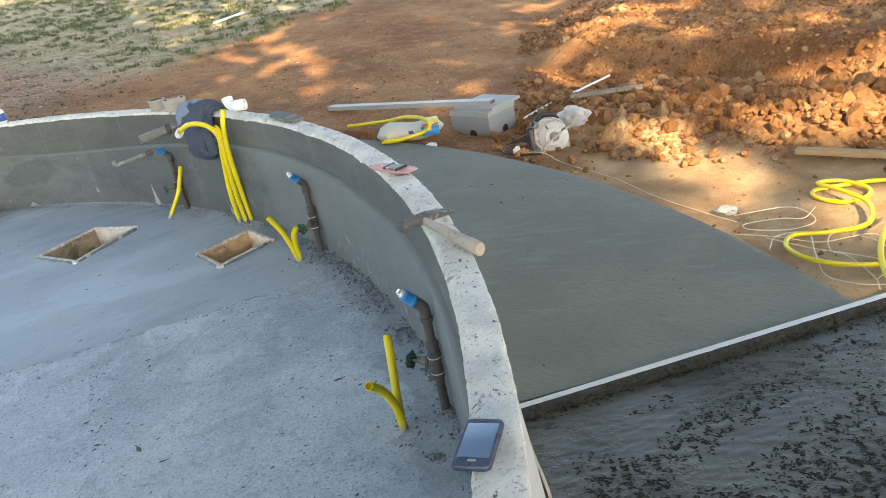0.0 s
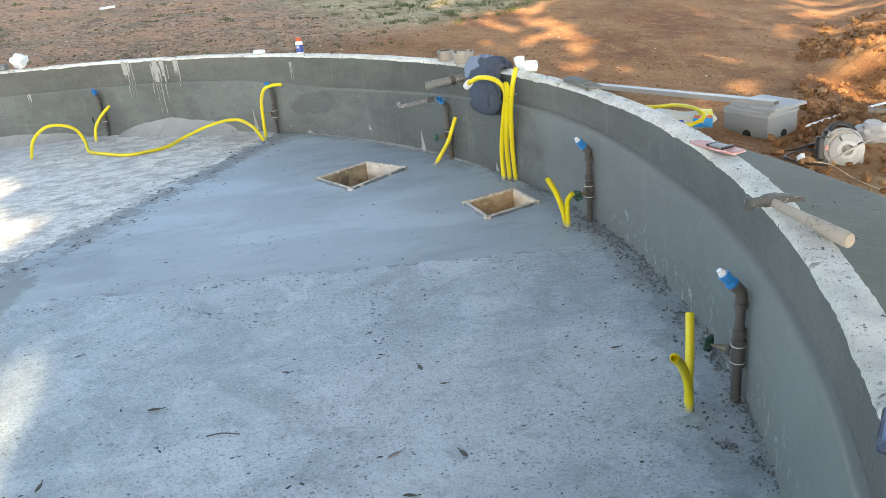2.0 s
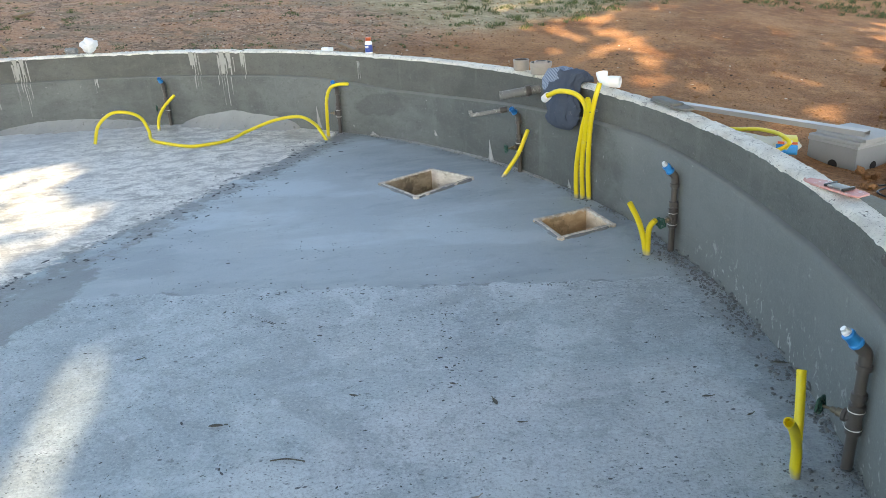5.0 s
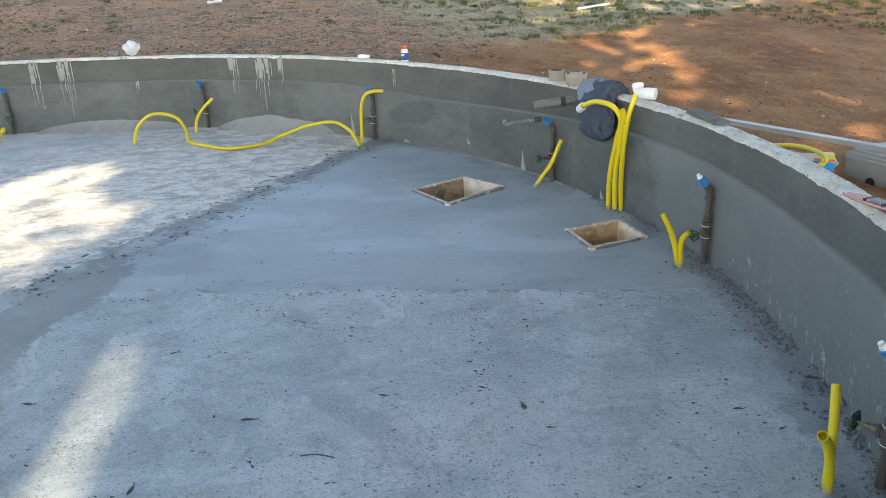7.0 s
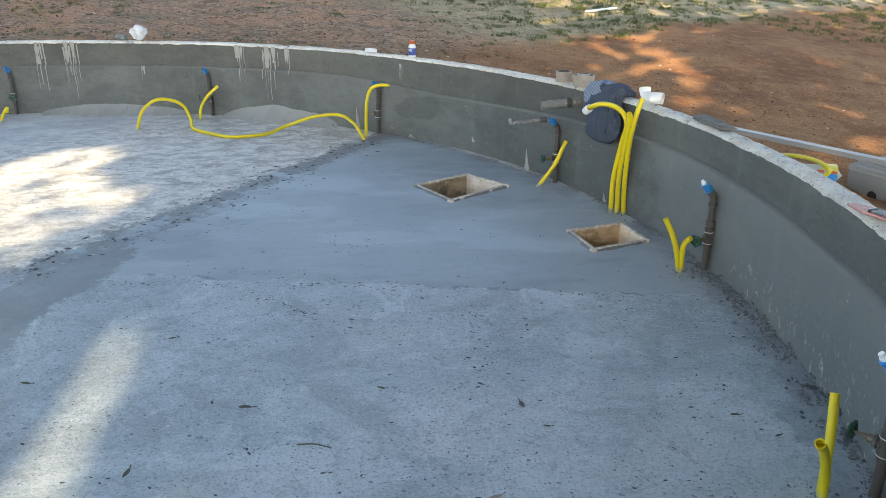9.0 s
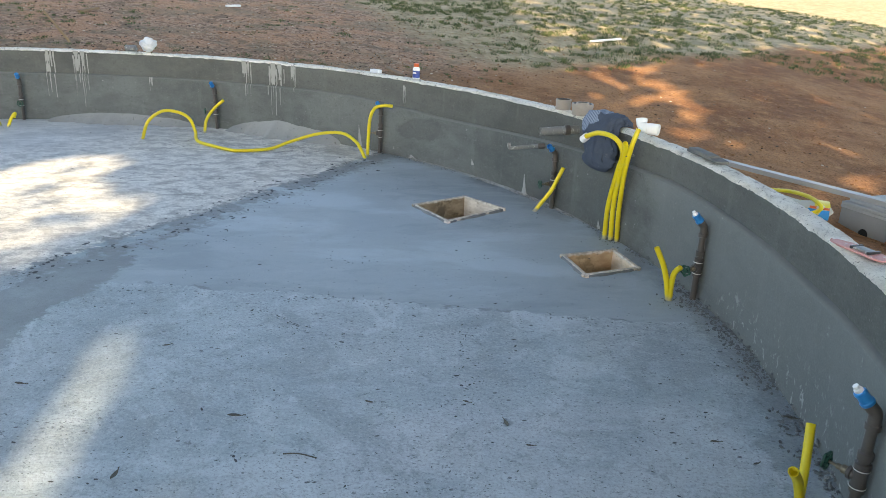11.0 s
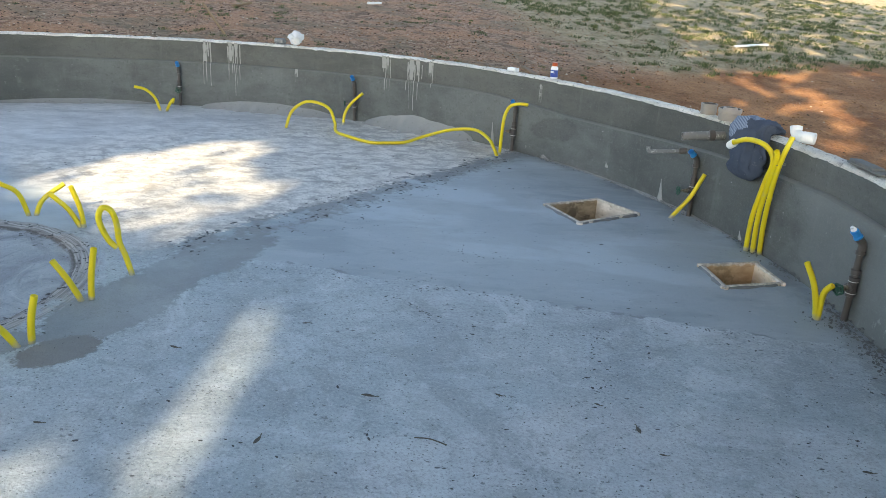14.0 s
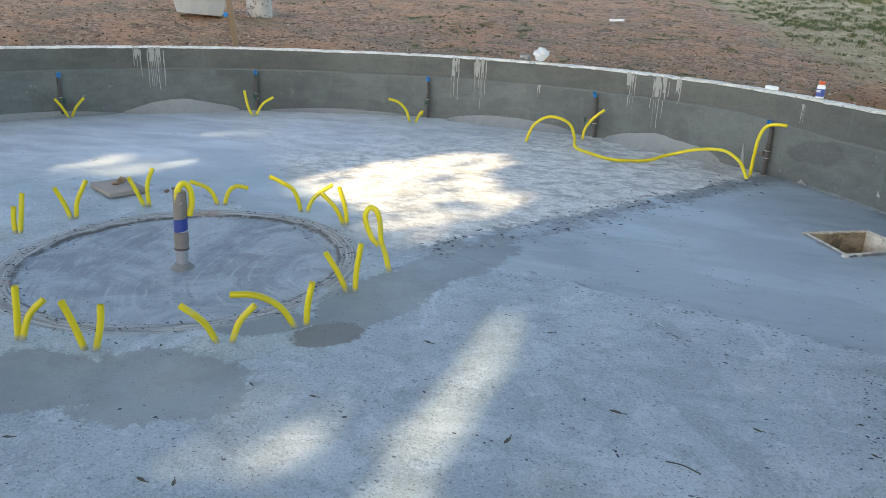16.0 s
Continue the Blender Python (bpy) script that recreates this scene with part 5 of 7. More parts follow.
def middle_pipe():
    t = thing("fountain_pipe", "upright brown pipe with blue tape in the middle of the recess", "pipe", Matrix.Translation((0.06, -0.01, -0.07)))
    tilt = Matrix.Rotation(radians(-1.5), 4, "Y") @ Matrix.Rotation(radians(-2.5), 4, "X")
    part("pipe", lathe([(0, -0.03), (0.030, -0.03), (0.030, 0.41), (0.026, 0.412), (0.026, 0.36), (0, 0.36)], 24, tilt), M_PALE_PVC, t)
    part("coupling", lathe([(0.030, 0.118), (0.0345, 0.120), (0.0345, 0.150), (0.0365, 0.152), (0.0370, 0.185), (0.0350, 0.200), (0.030, 0.203)], 24, tilt), M_TAUPE, t, "dusty brown coupling")
    part("ring", lathe([(0.030, 0.108), (0.037, 0.109), (0.0385, 0.113), (0.037, 0.118), (0.030, 0.119)], 24, tilt), M_PVC, t, "dark sealing ring")
    tape = lathe([(0.0305, 0.207), (0.0345, 0.209), (0.0350, 0.222), (0.0343, 0.224), (0.0352, 0.240), (0.0344, 0.243), (0.0350, 0.262), (0.0340, 0.272), (0.0305, 0.274)], 30, tilt)
    for v in tape.verts:
        v.co.z += 0.16 * v.co.y + 0.002 * hum(v.co.x, v.co.y, v.co.z, 60)
    part("tape", tape, M_BLUETAPE, t, "blue tape wound round the pipe")
    part("sleeve", lathe([(0.0305, 0.262), (0.0330, 0.264), (0.0335, 0.413), (0.0285, 0.414), (0.0285, 0.38)], 24, tilt), M_TAUPE, t, "brown sleeve at the top")
    part("conduit", sweep([(0.0, 0.0, 0.36), (0.005, 0.008, 0.42), (0.008, 0.035, 0.455), (0.008, 0.065, 0.43), (0.006, 0.072, 0.36), (0.004, 0.055, 0.285)], 0.016, 0.0045, 10, 0.09), M_TUBE, t, "yellow conduit hooked over the pipe's mouth")
    foot = bmesh.new()
    join(foot, lathe([(0.070, 0.004), (0.050, 0.018), (0.040, 0.034), (0.031, 0.038)], 18))
    for v in foot.verts:
        v.co += Vector((hum(v.co.x, v.co.y, 1, 30), hum(v.co.x, v.co.y, 2, 30), 0.4 * hum(v.co.x, v.co.y, 3, 30))) * 0.006
    part("mortar_foot", foot, M_MORTAR, t, "mortar pressed round the foot")


middle_pipe()

lid = tagged(finish("wooden_lid", box(0.36, 0.24, 0.03, (0, 0, 0), 0.005), M_GREYWOOD), "grey wooden lid lying on the screed past the recess", "board")
place(lid, Matrix.Translation((-1.40, -0.16, 0.006)) @ Matrix.Rotation(radians(15), 4, "Z"))
lump = tagged(lump_mesh("mortar_lump", [(-1.46, -0.13, 0.052, 0.035), (-1.42, -0.17, 0.046, 0.025), (-1.50, -0.12, 0.047, 0.022)], M_STICK, 4), "brown lump of dried mortar on the wooden lid", "lump")
chips = tagged(lump_mesh("brick_chip", [(-1.22, 0.12, 0.012, 0.022), (-1.27, 0.17, 0.012, 0.018), (-1.18, 0.16, 0.010, 0.015)], M_STICK, 6), "small brown brick chips on the screed", "chips", kind="stuff")


def dry_leaf(x, y, size, turn, curl, material, label):
    bm = bmesh.new()
    rows = []
    for k in range(9):
        u = k / 8
        w = 0.36 * math.sin(math.pi * min(1, u * 1.02)) ** 0.8 * (1 - 0.35 * u)
        zc = curl * (u - 0.5) ** 2 * 4
        rows.append([bm.verts.new(((u - 0.5), -w * 0.5, zc + 0.10 * curl + w * 0.25)), bm.verts.new((u - 0.5, 0, zc)), bm.verts.new((u - 0.5, w * 0.5, zc + 0.10 * curl + w * 0.2))])
    for a, b in zip(rows, rows[1:]):
        for i in range(2):
            if a[i] != b[i]:
                bm.faces.new((a[i], b[i], b[i + 1], a[i + 1]))
    join(bm, sweep([(0.48, 0, curl), (0.58, 0.02, curl + 0.03), (0.70, 0.06, curl)], 0.012, 0.05, 5))
    bmesh.ops.scale(bm, vec=(size, size, size), verts=bm.verts)
    ob = finish("dry_leaf", bm, material)
    me = ob.modifiers.new("thick", "SOLIDIFY")
    me.thickness = 0.0012
    tagged(ob, label, "leaf", "fallen leaves on the floor")
    return place(ob, Matrix.Translation((x, y, floor_height(x, y) + 0.004)) @ Matrix.Rotation(radians(turn), 4, "Z"))


for x, y, s, turn, curl in ((2.202, 1.04, 0.085, 35, 0.1), (2.934, 1.588, 0.070, 140, 0.12), (2.19, 0.61, 0.075, 120, 0.3), (3.534, 1.937, 0.060, 35, 0.1), (3.70, 2.26, 0.085, 20, 0.1), (3.293, 1.214, 0.072, 150, 0.15), (3.065, 1.523, 0.045, 30, 0.2), (3.677, 1.896, 0.045, 60, 0.15), (2.495, 1.39, 0.055, 20, 0.3), (1.667, 0.15, 0.055, 40, 0.2), (1.466, 0.697, 0.07, 25, 0.2), (1.493, -0.021, 0.045, 10, 0.2), (1.895, -0.44, 0.065, 30, 0.15), (1.95, -0.36, 0.055, 160, 0.2), (1.499, -0.777, 0.06, 60, 0.2), (2.757, 1.611, 0.045, 10, 0.25), (1.60, 1.20, 0.05, 60, 0.2)):
    dry_leaf(x, y, 0.62 * s, turn, 0.35 * curl, M_LEAF, "curled dark dead leaf lying on the screed")
dry_leaf(3.108, 1.134, 0.056, 65, 0.05, M_GREYWOOD, "pale brown fallen leaf lying flat on the screed")
dry_leaf(3.238, 0.999, 0.042, 20, 0.05, M_LEAF, "curled green-grey leaf lying on the screed")
twig = tagged(finish("twig", sweep([(2.49, 0.99, 0.006), (2.53, 1.02, 0.008), (2.585, 1.04, 0.006)], 0.0022, 0.01, 6), M_LEAF), "thin dark twig lying on the screed", "twig")

rng = random.Random(11)
crumbs = []
for _ in range(3600):  # crushed mortar packed against the foot of the wall
    a = rng.uniform(14, 92)
    if hum(a * 0.35, 0, 3, 1.0, 3) < -0.25:
        continue
    d = abs(rng.gauss(0, 0.022)) * (2.0 if 28 < a < 48 else 1.0)
    crumbs.append((*polar(a, R_LOW - 0.004 - d)[:2], max(0.002, 0.032 * rng.random() * (1 - d / 0.03)), 0.0012 + 0.0056 * rng.random() ** 2.4 * (1.4 if 26 < a < 48 else 0.7)))
for cx, cy, n, spread in ((3.84, 1.66, 24, 0.04), (3.99, 1.72, 50, 0.05), (3.09, 3.05, 110, 0.07), (3.976, 1.516, 40, 0.016), (3.30, 2.80, 60, 0.05), (3.52, 2.52, 70, 0.06), (2.98, 3.01, 16, 0.03), (2.42, 3.62, 30, 0.05), (4.04, 1.24, 20, 0.02), (3.98, 1.05, 10, 0.03)):
    crumbs += [(cx + rng.gauss(0, spread), cy + rng.gauss(0, spread), 0.004, 0.0015 + 0.0055 * rng.random() ** 1.8) for _ in range(n)]
crumbs = [c for c in crumbs if off_wall(c[0], c[1]) < R_LOW - 0.004]
tagged(lump_mesh("mortar_crumbs", crumbs, M_PACKED, 2, 0.55, 1, 1.5), "dark crumbs of mortar along the foot of the wall", "crumbs", kind="stuff")
grit = []
spots = [(rng.uniform(-20, 200), 4.3 * math.sqrt(rng.random())) for _ in range(420)]
for a, r in spots:  # chips of mortar that lie about the floor in loose groups
    x, y = r * math.cos(radians(a)), r * math.sin(radians(a))
    if math.hypot(x - MID_X, y) < MID_R + 0.03:
        continue
    for _ in range(rng.choice((1, 1, 1, 2, 2, 3, 5, 8))):
        px, py = x + rng.gauss(0, 0.05), y + rng.gauss(0, 0.05)
        if off_wall(px, py) < R_LOW - 0.02:
            grit.append((px, py, floor_height(px, py) + 0.001, 0.0012 + 0.0046 * rng.random() ** 3))
for _ in range(110):  # a row of chips where the fresh strip begins
    px = rng.uniform(1.2, 3.5)
    py = 0.94 + 0.585 * px + rng.gauss(0.02, 0.11)
    if hum(px, py, 3, 3.0) > -0.1:
        grit.append((px, py, floor_height(px, py) + 0.001, 0.0012 + 0.0036 * rng.random() ** 2))
TRAILS = (((1.58, 1.68), (1.98, 1.65), 34, 0.008), ((1.57, 1.64), (1.94, 1.585), 16, 0.012), ((2.39, 2.10), (2.80, 1.59), 60, 0.035), ((1.60, 1.79), (1.72, 1.94), 30, 0.012), ((1.78, 1.96), (2.10, 2.14), 26, 0.03), ((2.62, 2.46), (2.80, 2.56), 22, 0.02), ((1.46, 2.30), (1.60, 2.52), 16, 0.03), ((1.95, 2.75), (2.05, 2.95), 16, 0.03), ((0.62, 1.75), (0.80, 2.3), 26, 0.02), ((0.92, 1.36), (1.42, 1.68), 26, 0.008))
for p, q, count, spread in TRAILS:  # shreds that follow the trowel's strokes
    for _ in range(count):
        u = rng.random()
        px, py = p[0] + u * (q[0] - p[0]) + rng.gauss(0, spread), p[1] + u * (q[1] - p[1]) + rng.gauss(0, spread)
        grit.append((px, py, floor_height(px, py) + 0.0006, 0.0014 + 0.0038 * rng.random() ** 2))
for _ in range(700):  # small dark shreds in loose drifts over the older skin
    px, py = rng.uniform(0.9, 4.1), rng.uniform(-1.2, 2.4)
    if off_wall(px, py) < R_LOW - 0.03 and hum(px, py, 17, 1.6, 3) > 0.05:
        grit.append((px, py, floor_height(px, py) + 0.0004, 0.0012 + 0.0026 * rng.random() ** 2))
for _ in range(650):  # crumbs along the ring round the middle and at its conduits
    a, r = rng.uniform(0, math.tau), MID_R + rng.gauss(0.03, 0.05)
    px, py = MID_X + r * math.cos(a), r * math.sin(a)
    grit.append((px, py, floor_height(px, py) + 0.001, 0.0014 + 0.0055 * rng.random() ** 2.5))
for _ in range(420):  # shreds along the ragged edge of the dry part
    py = rng.uniform(1.2, 4.2)
    px = 0.46 - 0.14 * (py - 1.2) + rng.gauss(0.02, 0.10)
    if off_wall(px, py) < R_LOW - 0.02:
        grit.append((px, py, floor_height(px, py) + 0.001, 0.002 + 0.008 * rng.random() ** 2.5))
tagged(lump_mesh("floor_grit", grit, M_CRUMB, 3, 0.35, 1, 2.0, 40), "dark chips and shreds of mortar on the screed floor", "grit", kind="stuff")


def fillet(a0, a1, height, depth, name="mortar_fillet"):
    """A bank of pale mortar where wall and floor meet."""
    bm = bmesh.new()
    rows = []
    n = max(8, int((a1 - a0) * 4))
    for k in range(n + 1):
        a = a0 + (a1 - a0) * k / n
        env = math.sin(math.pi * k / n) ** 0.6
        h = height * env * (0.8 + 0.3 * hum(a * 0.12, 0, 1)) + 0.003
        d = depth * (0.4 + 0.6 * env) * (0.85 + 0.5 * hum(a * 0.5, 3, 2))
        rows.append([bm.verts.new(polar(a, R_LOW + 0.004 - d * u, h * (1 - u) ** 1.6 + 0.003 * hum(a, u * 5, 3, 2) + (-0.006 if u == 1 else 0))) for u in (0, 0.15, 0.35, 0.6, 0.85, 1.0)])
    for a, b in zip(rows, rows[1:]):
        for i in range(5):
            bm.faces.new((a[i], b[i], b[i + 1], a[i + 1]))
    bmesh.ops.recalc_face_normals(bm, faces=bm.faces)
    return part(name, bm, M_BANK, wall, "pale mortar banked against the foot of the wall")


for a0, a1, h, d in ((162.5, 177.5, 0.135, 0.16), (178, 200, 0.07, 0.12), (140, 159, 0.05, 0.12), (96.5, 112, 0.155, 0.22), (116, 134, 0.10, 0.2), (60, 88, 0.012, 0.035)):
    fillet(a0, a1, h, d)


def drip(a, top, low, width, seed):
    """Runs of thin lime slurry down the inner face: a smear at the top that breaks up into strands."""
    r = random.Random(seed)
    bm = bmesh.new()

    def strand(x, w, start, end, shape):
        n = 22
        rows = []
        for k in range(n + 1):
            z = start + (end - start) * k / n
            half = 0.5 * w * shape(k / n) * (0.75 + 0.6 * hum(x * 2, z * 14, seed)) + 0.004
            face = R_LOW if z < ledge_height(x) + 0.004 else R_IN
            rows.append([bm.verts.new(polar(x + s * half + 0.05 * hum(z * 8, seed, x), face - 0.0042 - 0.0016 * (1 - abs(s)), z)) for s in (-1, 0, 1)])
        for p, q in zip(rows, rows[1:]):
            for i in range(2):
                bm.faces.new((p[i], p[i + 1], q[i + 1], q[i]))

    mid = top + (low - top) * r.uniform(0.30, 0.45)
    strand(a + 0.22 * width, width * 0.48, top, mid, lambda u: 1 - 0.35 * u)
    strand(a - 0.20 * width, width * 0.28, top, top + (mid - top) * 0.75, lambda u: 1 - 0.3 * u)
    x = a - width / 2
    while x < a + width / 2:
        w = r.uniform(0.05, 0.24)
        begin = top - (top - mid) * r.uniform(0.0, 0.3)
        strand(x, w, begin, min(begin - 0.05, low + (top - low) * 0.7 * r.random() ** 1.4), lambda u: 1 - 0.6 * u)
        x += w * r.uniform(1.0, 2.6)
    bmesh.ops.recalc_face_normals(bm, faces=bm.faces)
    part("slurry_run", bm, M_SPLASH, wall, "pale runs of slurry down the wall")


for a, top, low, width, seed in ((172.8, 0.624, 0.22, 2.0, 1), (175.0, 0.624, 0.34, 0.8, 12), (133.2, 0.624, 0.20, 1.0, 2), (129.8, 0.624, 0.10, 1.7, 3), (109.4, 0.624, 0.30, 1.3, 4), (105.4, 0.624, 0.16, 2.0, 5), (103.2, 0.624, 0.38, 0.5, 6), (88.0, 0.58, 0.44, 0.4, 7), (121.5, 0.42, 0.30, 0.3, 8)):
    drip(a, top + top_rise(a), low, width, seed)


def splash(a, z0, z1, wide):
    """A pointed dab of white mortar on the lower wall."""
    bm = bmesh.new()
    rows = []
    for k in range(9):
        u = k / 8
        half = wide * (1 - u) ** 1.3 * (0.8 + 0.5 * hum(u * 5, a, 1)) + 0.002
        rows.append([bm.verts.new(polar(a + math.degrees(s * half / R_LOW) + 0.2 * u, R_LOW - 0.005 - 0.012 * (1 - abs(s)) * (1 - u), z0 + (z1 - z0) * u)) for s in (-1, -0.4, 0.3, 1)])
    for p, q in zip(rows, rows[1:]):
        for i in range(3):
            bm.faces.new((p[i], p[i + 1], q[i + 1], q[i]))
    bmesh.ops.recalc_face_normals(bm, faces=bm.faces)
    part("mortar_splash", bm, M_SPLASH, wall, "pointed dab of white mortar")


for a, z0, z1, w in ((70.0, 0.0, 0.15, 0.035), (93.8, 0.02, 0.20, 0.03), (59.2, 0.01, 0.06, 0.025), (86.3, 0.01, 0.04, 0.05), (77.6, 0.09, 0.13, 0.02)):
    splash(a, z0, z1, w)

# ---------------------------------------------------------------- pipes through the wall


def spigot():
    t = thing("outlet_pipe", "short grey outlet pipe jutting from the wall render", "pipe", Matrix.Translation((0, 0, 0)))
    a, b = Vector((1.955, 3.99, 0.55)), Vector((1.775, 3.82, 0.53))
    m = aim(a, b)
    n = (b - a).length
    part("pipe", lathe([(0, -0.02), (0.026, -0.02), (0.026, n), (0.0225, n), (0.0225, n - 0.10), (0, n - 0.10)], 22, m), M_GREY_PVC, t)
    part("collar", lathe([(0.026, 0.055), (0.033, 0.057), (0.034, 0.085), (0.026, 0.088)], 22, m), M_PVC, t, "dark collar against the wall")
    a, b = Vector((1.775, 3.885, 0.432)), Vector((1.625, 3.745, 0.415))
    m = aim(a, b)
    n = (b - a).length
    u = thing("bent_pipe", "thin grey pipe with a hooked end above the riser", "pipe", Matrix.Translation((0, 0, 0)))
    part("pipe", sweep([a, a.lerp(b, 0.5), b, b + Vector((-0.012, -0.008, 0.004)), b + Vector((-0.016, -0.012, 0.03))], 0.0125, 0.008, 12, hollow=0.02), M_GREY_PVC, u)
    part("socket", lathe([(0.0125, -0.01), (0.019, -0.008), (0.019, 0.035), (0.0125, 0.037)], 16, m), M_PVC, u, "brown socket")


spigot()

# ---------------------------------------------------------------- things on the wall
TOP = WALL_TOP + 0.004


def phone():
    t = thing("phone", "dark blue phone with a pale screen lying on the wall", "phone", Matrix.Translation((4.310, 0.780, TOP)) @ Matrix.Rotation(radians(-5), 4, "Z"))
    bm = bmesh.new()
    for z, inset in ((0.0, 0.003), (0.002, 0.0), (0.008, 0.0), (0.0105, 0.002)):
        ring = []
        for cx, cy, a0 in ((1, 1, 0), (-1, 1, 90), (-1, -1, 180), (1, -1, 270)):
            for k in range(6):
                a = radians(a0 + 18 * k)
                ring.append(bm.verts.new((cx * 0.0215 + (0.011 - inset) * math.cos(a), cy * 0.049 + (0.011 - inset) * math.sin(a), z)))
        if z > 0:
            for i in range(24):
                bm.faces.new((last[i], last[(i + 1) % 24], ring[(i + 1) % 24], ring[i]))
        else:
            bm.faces.new(reversed(ring))
        last = ring
    bm.faces.new(last)
    part("shell", bm, M_PHONE, t, "dark blue rounded shell")
    part("screen", box(0.053, 0.084, 0.0010, (0, 0.004, 0.0104), 0.0004), M_SCREEN, t, "pale glass screen")
    part("home_key", box(0.014, 0.0045, 0.0014, (0, -0.0455, 0.0104), 0.0005), M_STEEL, t, "silver key bar")
    part("earpiece", box(0.012, 0.0018, 0.0008, (0, 0.0525, 0.0104), 0.0003), M_BLACK, t)


phone()


def hammer():
    t = thing("claw_hammer", "claw hammer with steel head and pale wooden handle on wall", "hammer", Matrix.Identity(4))
    face, claw, end = Vector((3.965, 1.690, TOP + 0.024)), Vector((4.090, 1.805, TOP + 0.022)), Vector((4.215, 1.510, TOP + 0.016))
    mid = face.lerp(claw, 0.42)
    x = (claw - face).normalized()
    m = Matrix.Translation(mid) @ Matrix(((x.x, -x.y, 0), (x.y, x.x, 0), (0, 0, 1))).to_4x4()
    bm = lathe([(0, -0.074), (0.0165, -0.074), (0.0185, -0.071), (0.0185, -0.060), (0.0140, -0.052), (0.0140, -0.028), (0.0180, -0.018), (0.0180, 0.018), (0.014, 0.024), (0, 0.024)], 16, Matrix.Rotation(radians(90), 4, "Y"))
    bmesh.ops.transform(bm, matrix=m, verts=bm.verts)
    part("head", bm, M_HEAD, t, "worn grey steel head smeared with mortar")
    for s in (-1, 1):
        rows = []
        cm = bmesh.new()
        for k in range(9):
            u = k / 8
            px, w, h = 0.014 + 0.080 * u, 0.0068 * (1 - 0.22 * u), 0.0125 * (1 - 0.62 * u)
            py, pz = s * (0.0065 + 0.0062 * u), -0.010 * u * u
            rows.append([cm.verts.new((px, py + a * w, pz + b * h)) for a, b in ((-1, -1), (1, -1), (1, 1), (-1, 1))])
        for a, b in zip(rows, rows[1:]):
            for i in range(4):
                cm.faces.new((a[i], a[(i + 1) % 4], b[(i + 1) % 4], b[i]))
        cm.faces.new(reversed(rows[0]))
        cm.faces.new(rows[-1])
        bmesh.ops.recalc_face_normals(cm, faces=cm.faces)
        bmesh.ops.transform(cm, matrix=m, verts=cm.verts)
        part("claw", cm, M_HEAD, t, "forked claw smeared with mortar")
    a = mid + Vector((0, 0, -0.004))
    hm = aim(a, end)
    n = (end - a).length
    bm = lathe([(0, -0.015), (0.011, -0.015), (0.0115, 0.02), (0.0125, 0.07), (0.0150, 0.16), (0.0175, n - 0.07), (0.0190, n - 0.02), (0.0180, n - 0.004), (0.015, n), (0, n)], 20)
    bmesh.ops.scale(bm, vec=(0.86, 1.08, 1), verts=bm.verts)
    bmesh.ops.transform(bm, matrix=hm, verts=bm.verts)
    part("handle", bm, M_HANDLE, t, "pale wooden handle")


hammer()


def chalk_tool():
    """A flat pointed plate with a dark clamp across it."""
    m = stand(31.25, 4.497, TOP + 0.003, 116)
    t = thing("marking_gauge", "faded red plate tool with a dark clamp lying on the wall", "tool", m)
    bm = bmesh.new()
    outline = ((-0.105, -0.026), (-0.08, -0.034), (0.06, -0.034), (0.105, -0.012), (0.105, 0.010), (0.06, 0.034), (-0.08, 0.034), (-0.105, 0.026))
    lo = [bm.verts.new((x, y, 0.0)) for x, y in outline]
    hi = [bm.verts.new((x, y, 0.005)) for x, y in outline]
    bm.faces.new(reversed(lo))
    bm.faces.new(hi)
    for i in range(8):
        bm.faces.new((lo[i], lo[(i + 1) % 8], hi[(i + 1) % 8], hi[i]))
    part("plate", bm, M_PINK, t, "faded red plate", False)
    part("clamp", box(0.062, 0.040, 0.007, (-0.015, 0.0, 0.0055), 0.002), M_GREY_PVC, t, "grey clamp")
    for s in (-0.024, 0.022):
        part("jaw", box(0.009, 0.052, 0.009, (-0.015 + s * 1.4, 0.0, 0.0056), 0.002), M_BLACK, t, "black clamp jaw")
    part("rim_wire", sweep([(-0.10, 0.034, 0.006), (0.0, 0.039, 0.007), (0.085, 0.030, 0.006), (0.108, 0.008, 0.006)], 0.003, 0.01, 6), M_PINK, t)


chalk_tool()


def float_board():
    m = stand(48.6, 4.515, TOP + 0.002, 90)
    bm = bmesh.new()
    for k, (l, w) in enumerate(((0.28, 0.070), (0.20, 0.055))):
        b = box(l, w, 0.012, (0.03 * k, 0.006 * k, 0.012 * k), 0.004)
        bmesh.ops.subdivide_edges(b, edges=b.edges[:], cuts=3, use_grid_fill=True)
        for v in b.verts:
            v.co += Vector((hum(v.co.x, v.co.y, k, 18), hum(v.co.x, v.co.y, k + 3, 18), 0.5 * hum(v.co.x, v.co.y, k + 6, 18))) * 0.007
        join(bm, b)
    ob = finish("mortar_board", bm, M_CRUMB_SLAB)
    tagged(ob, "grey mortar-caked float board lying flat on the wall", "float")
    place(ob, m)


float_board()


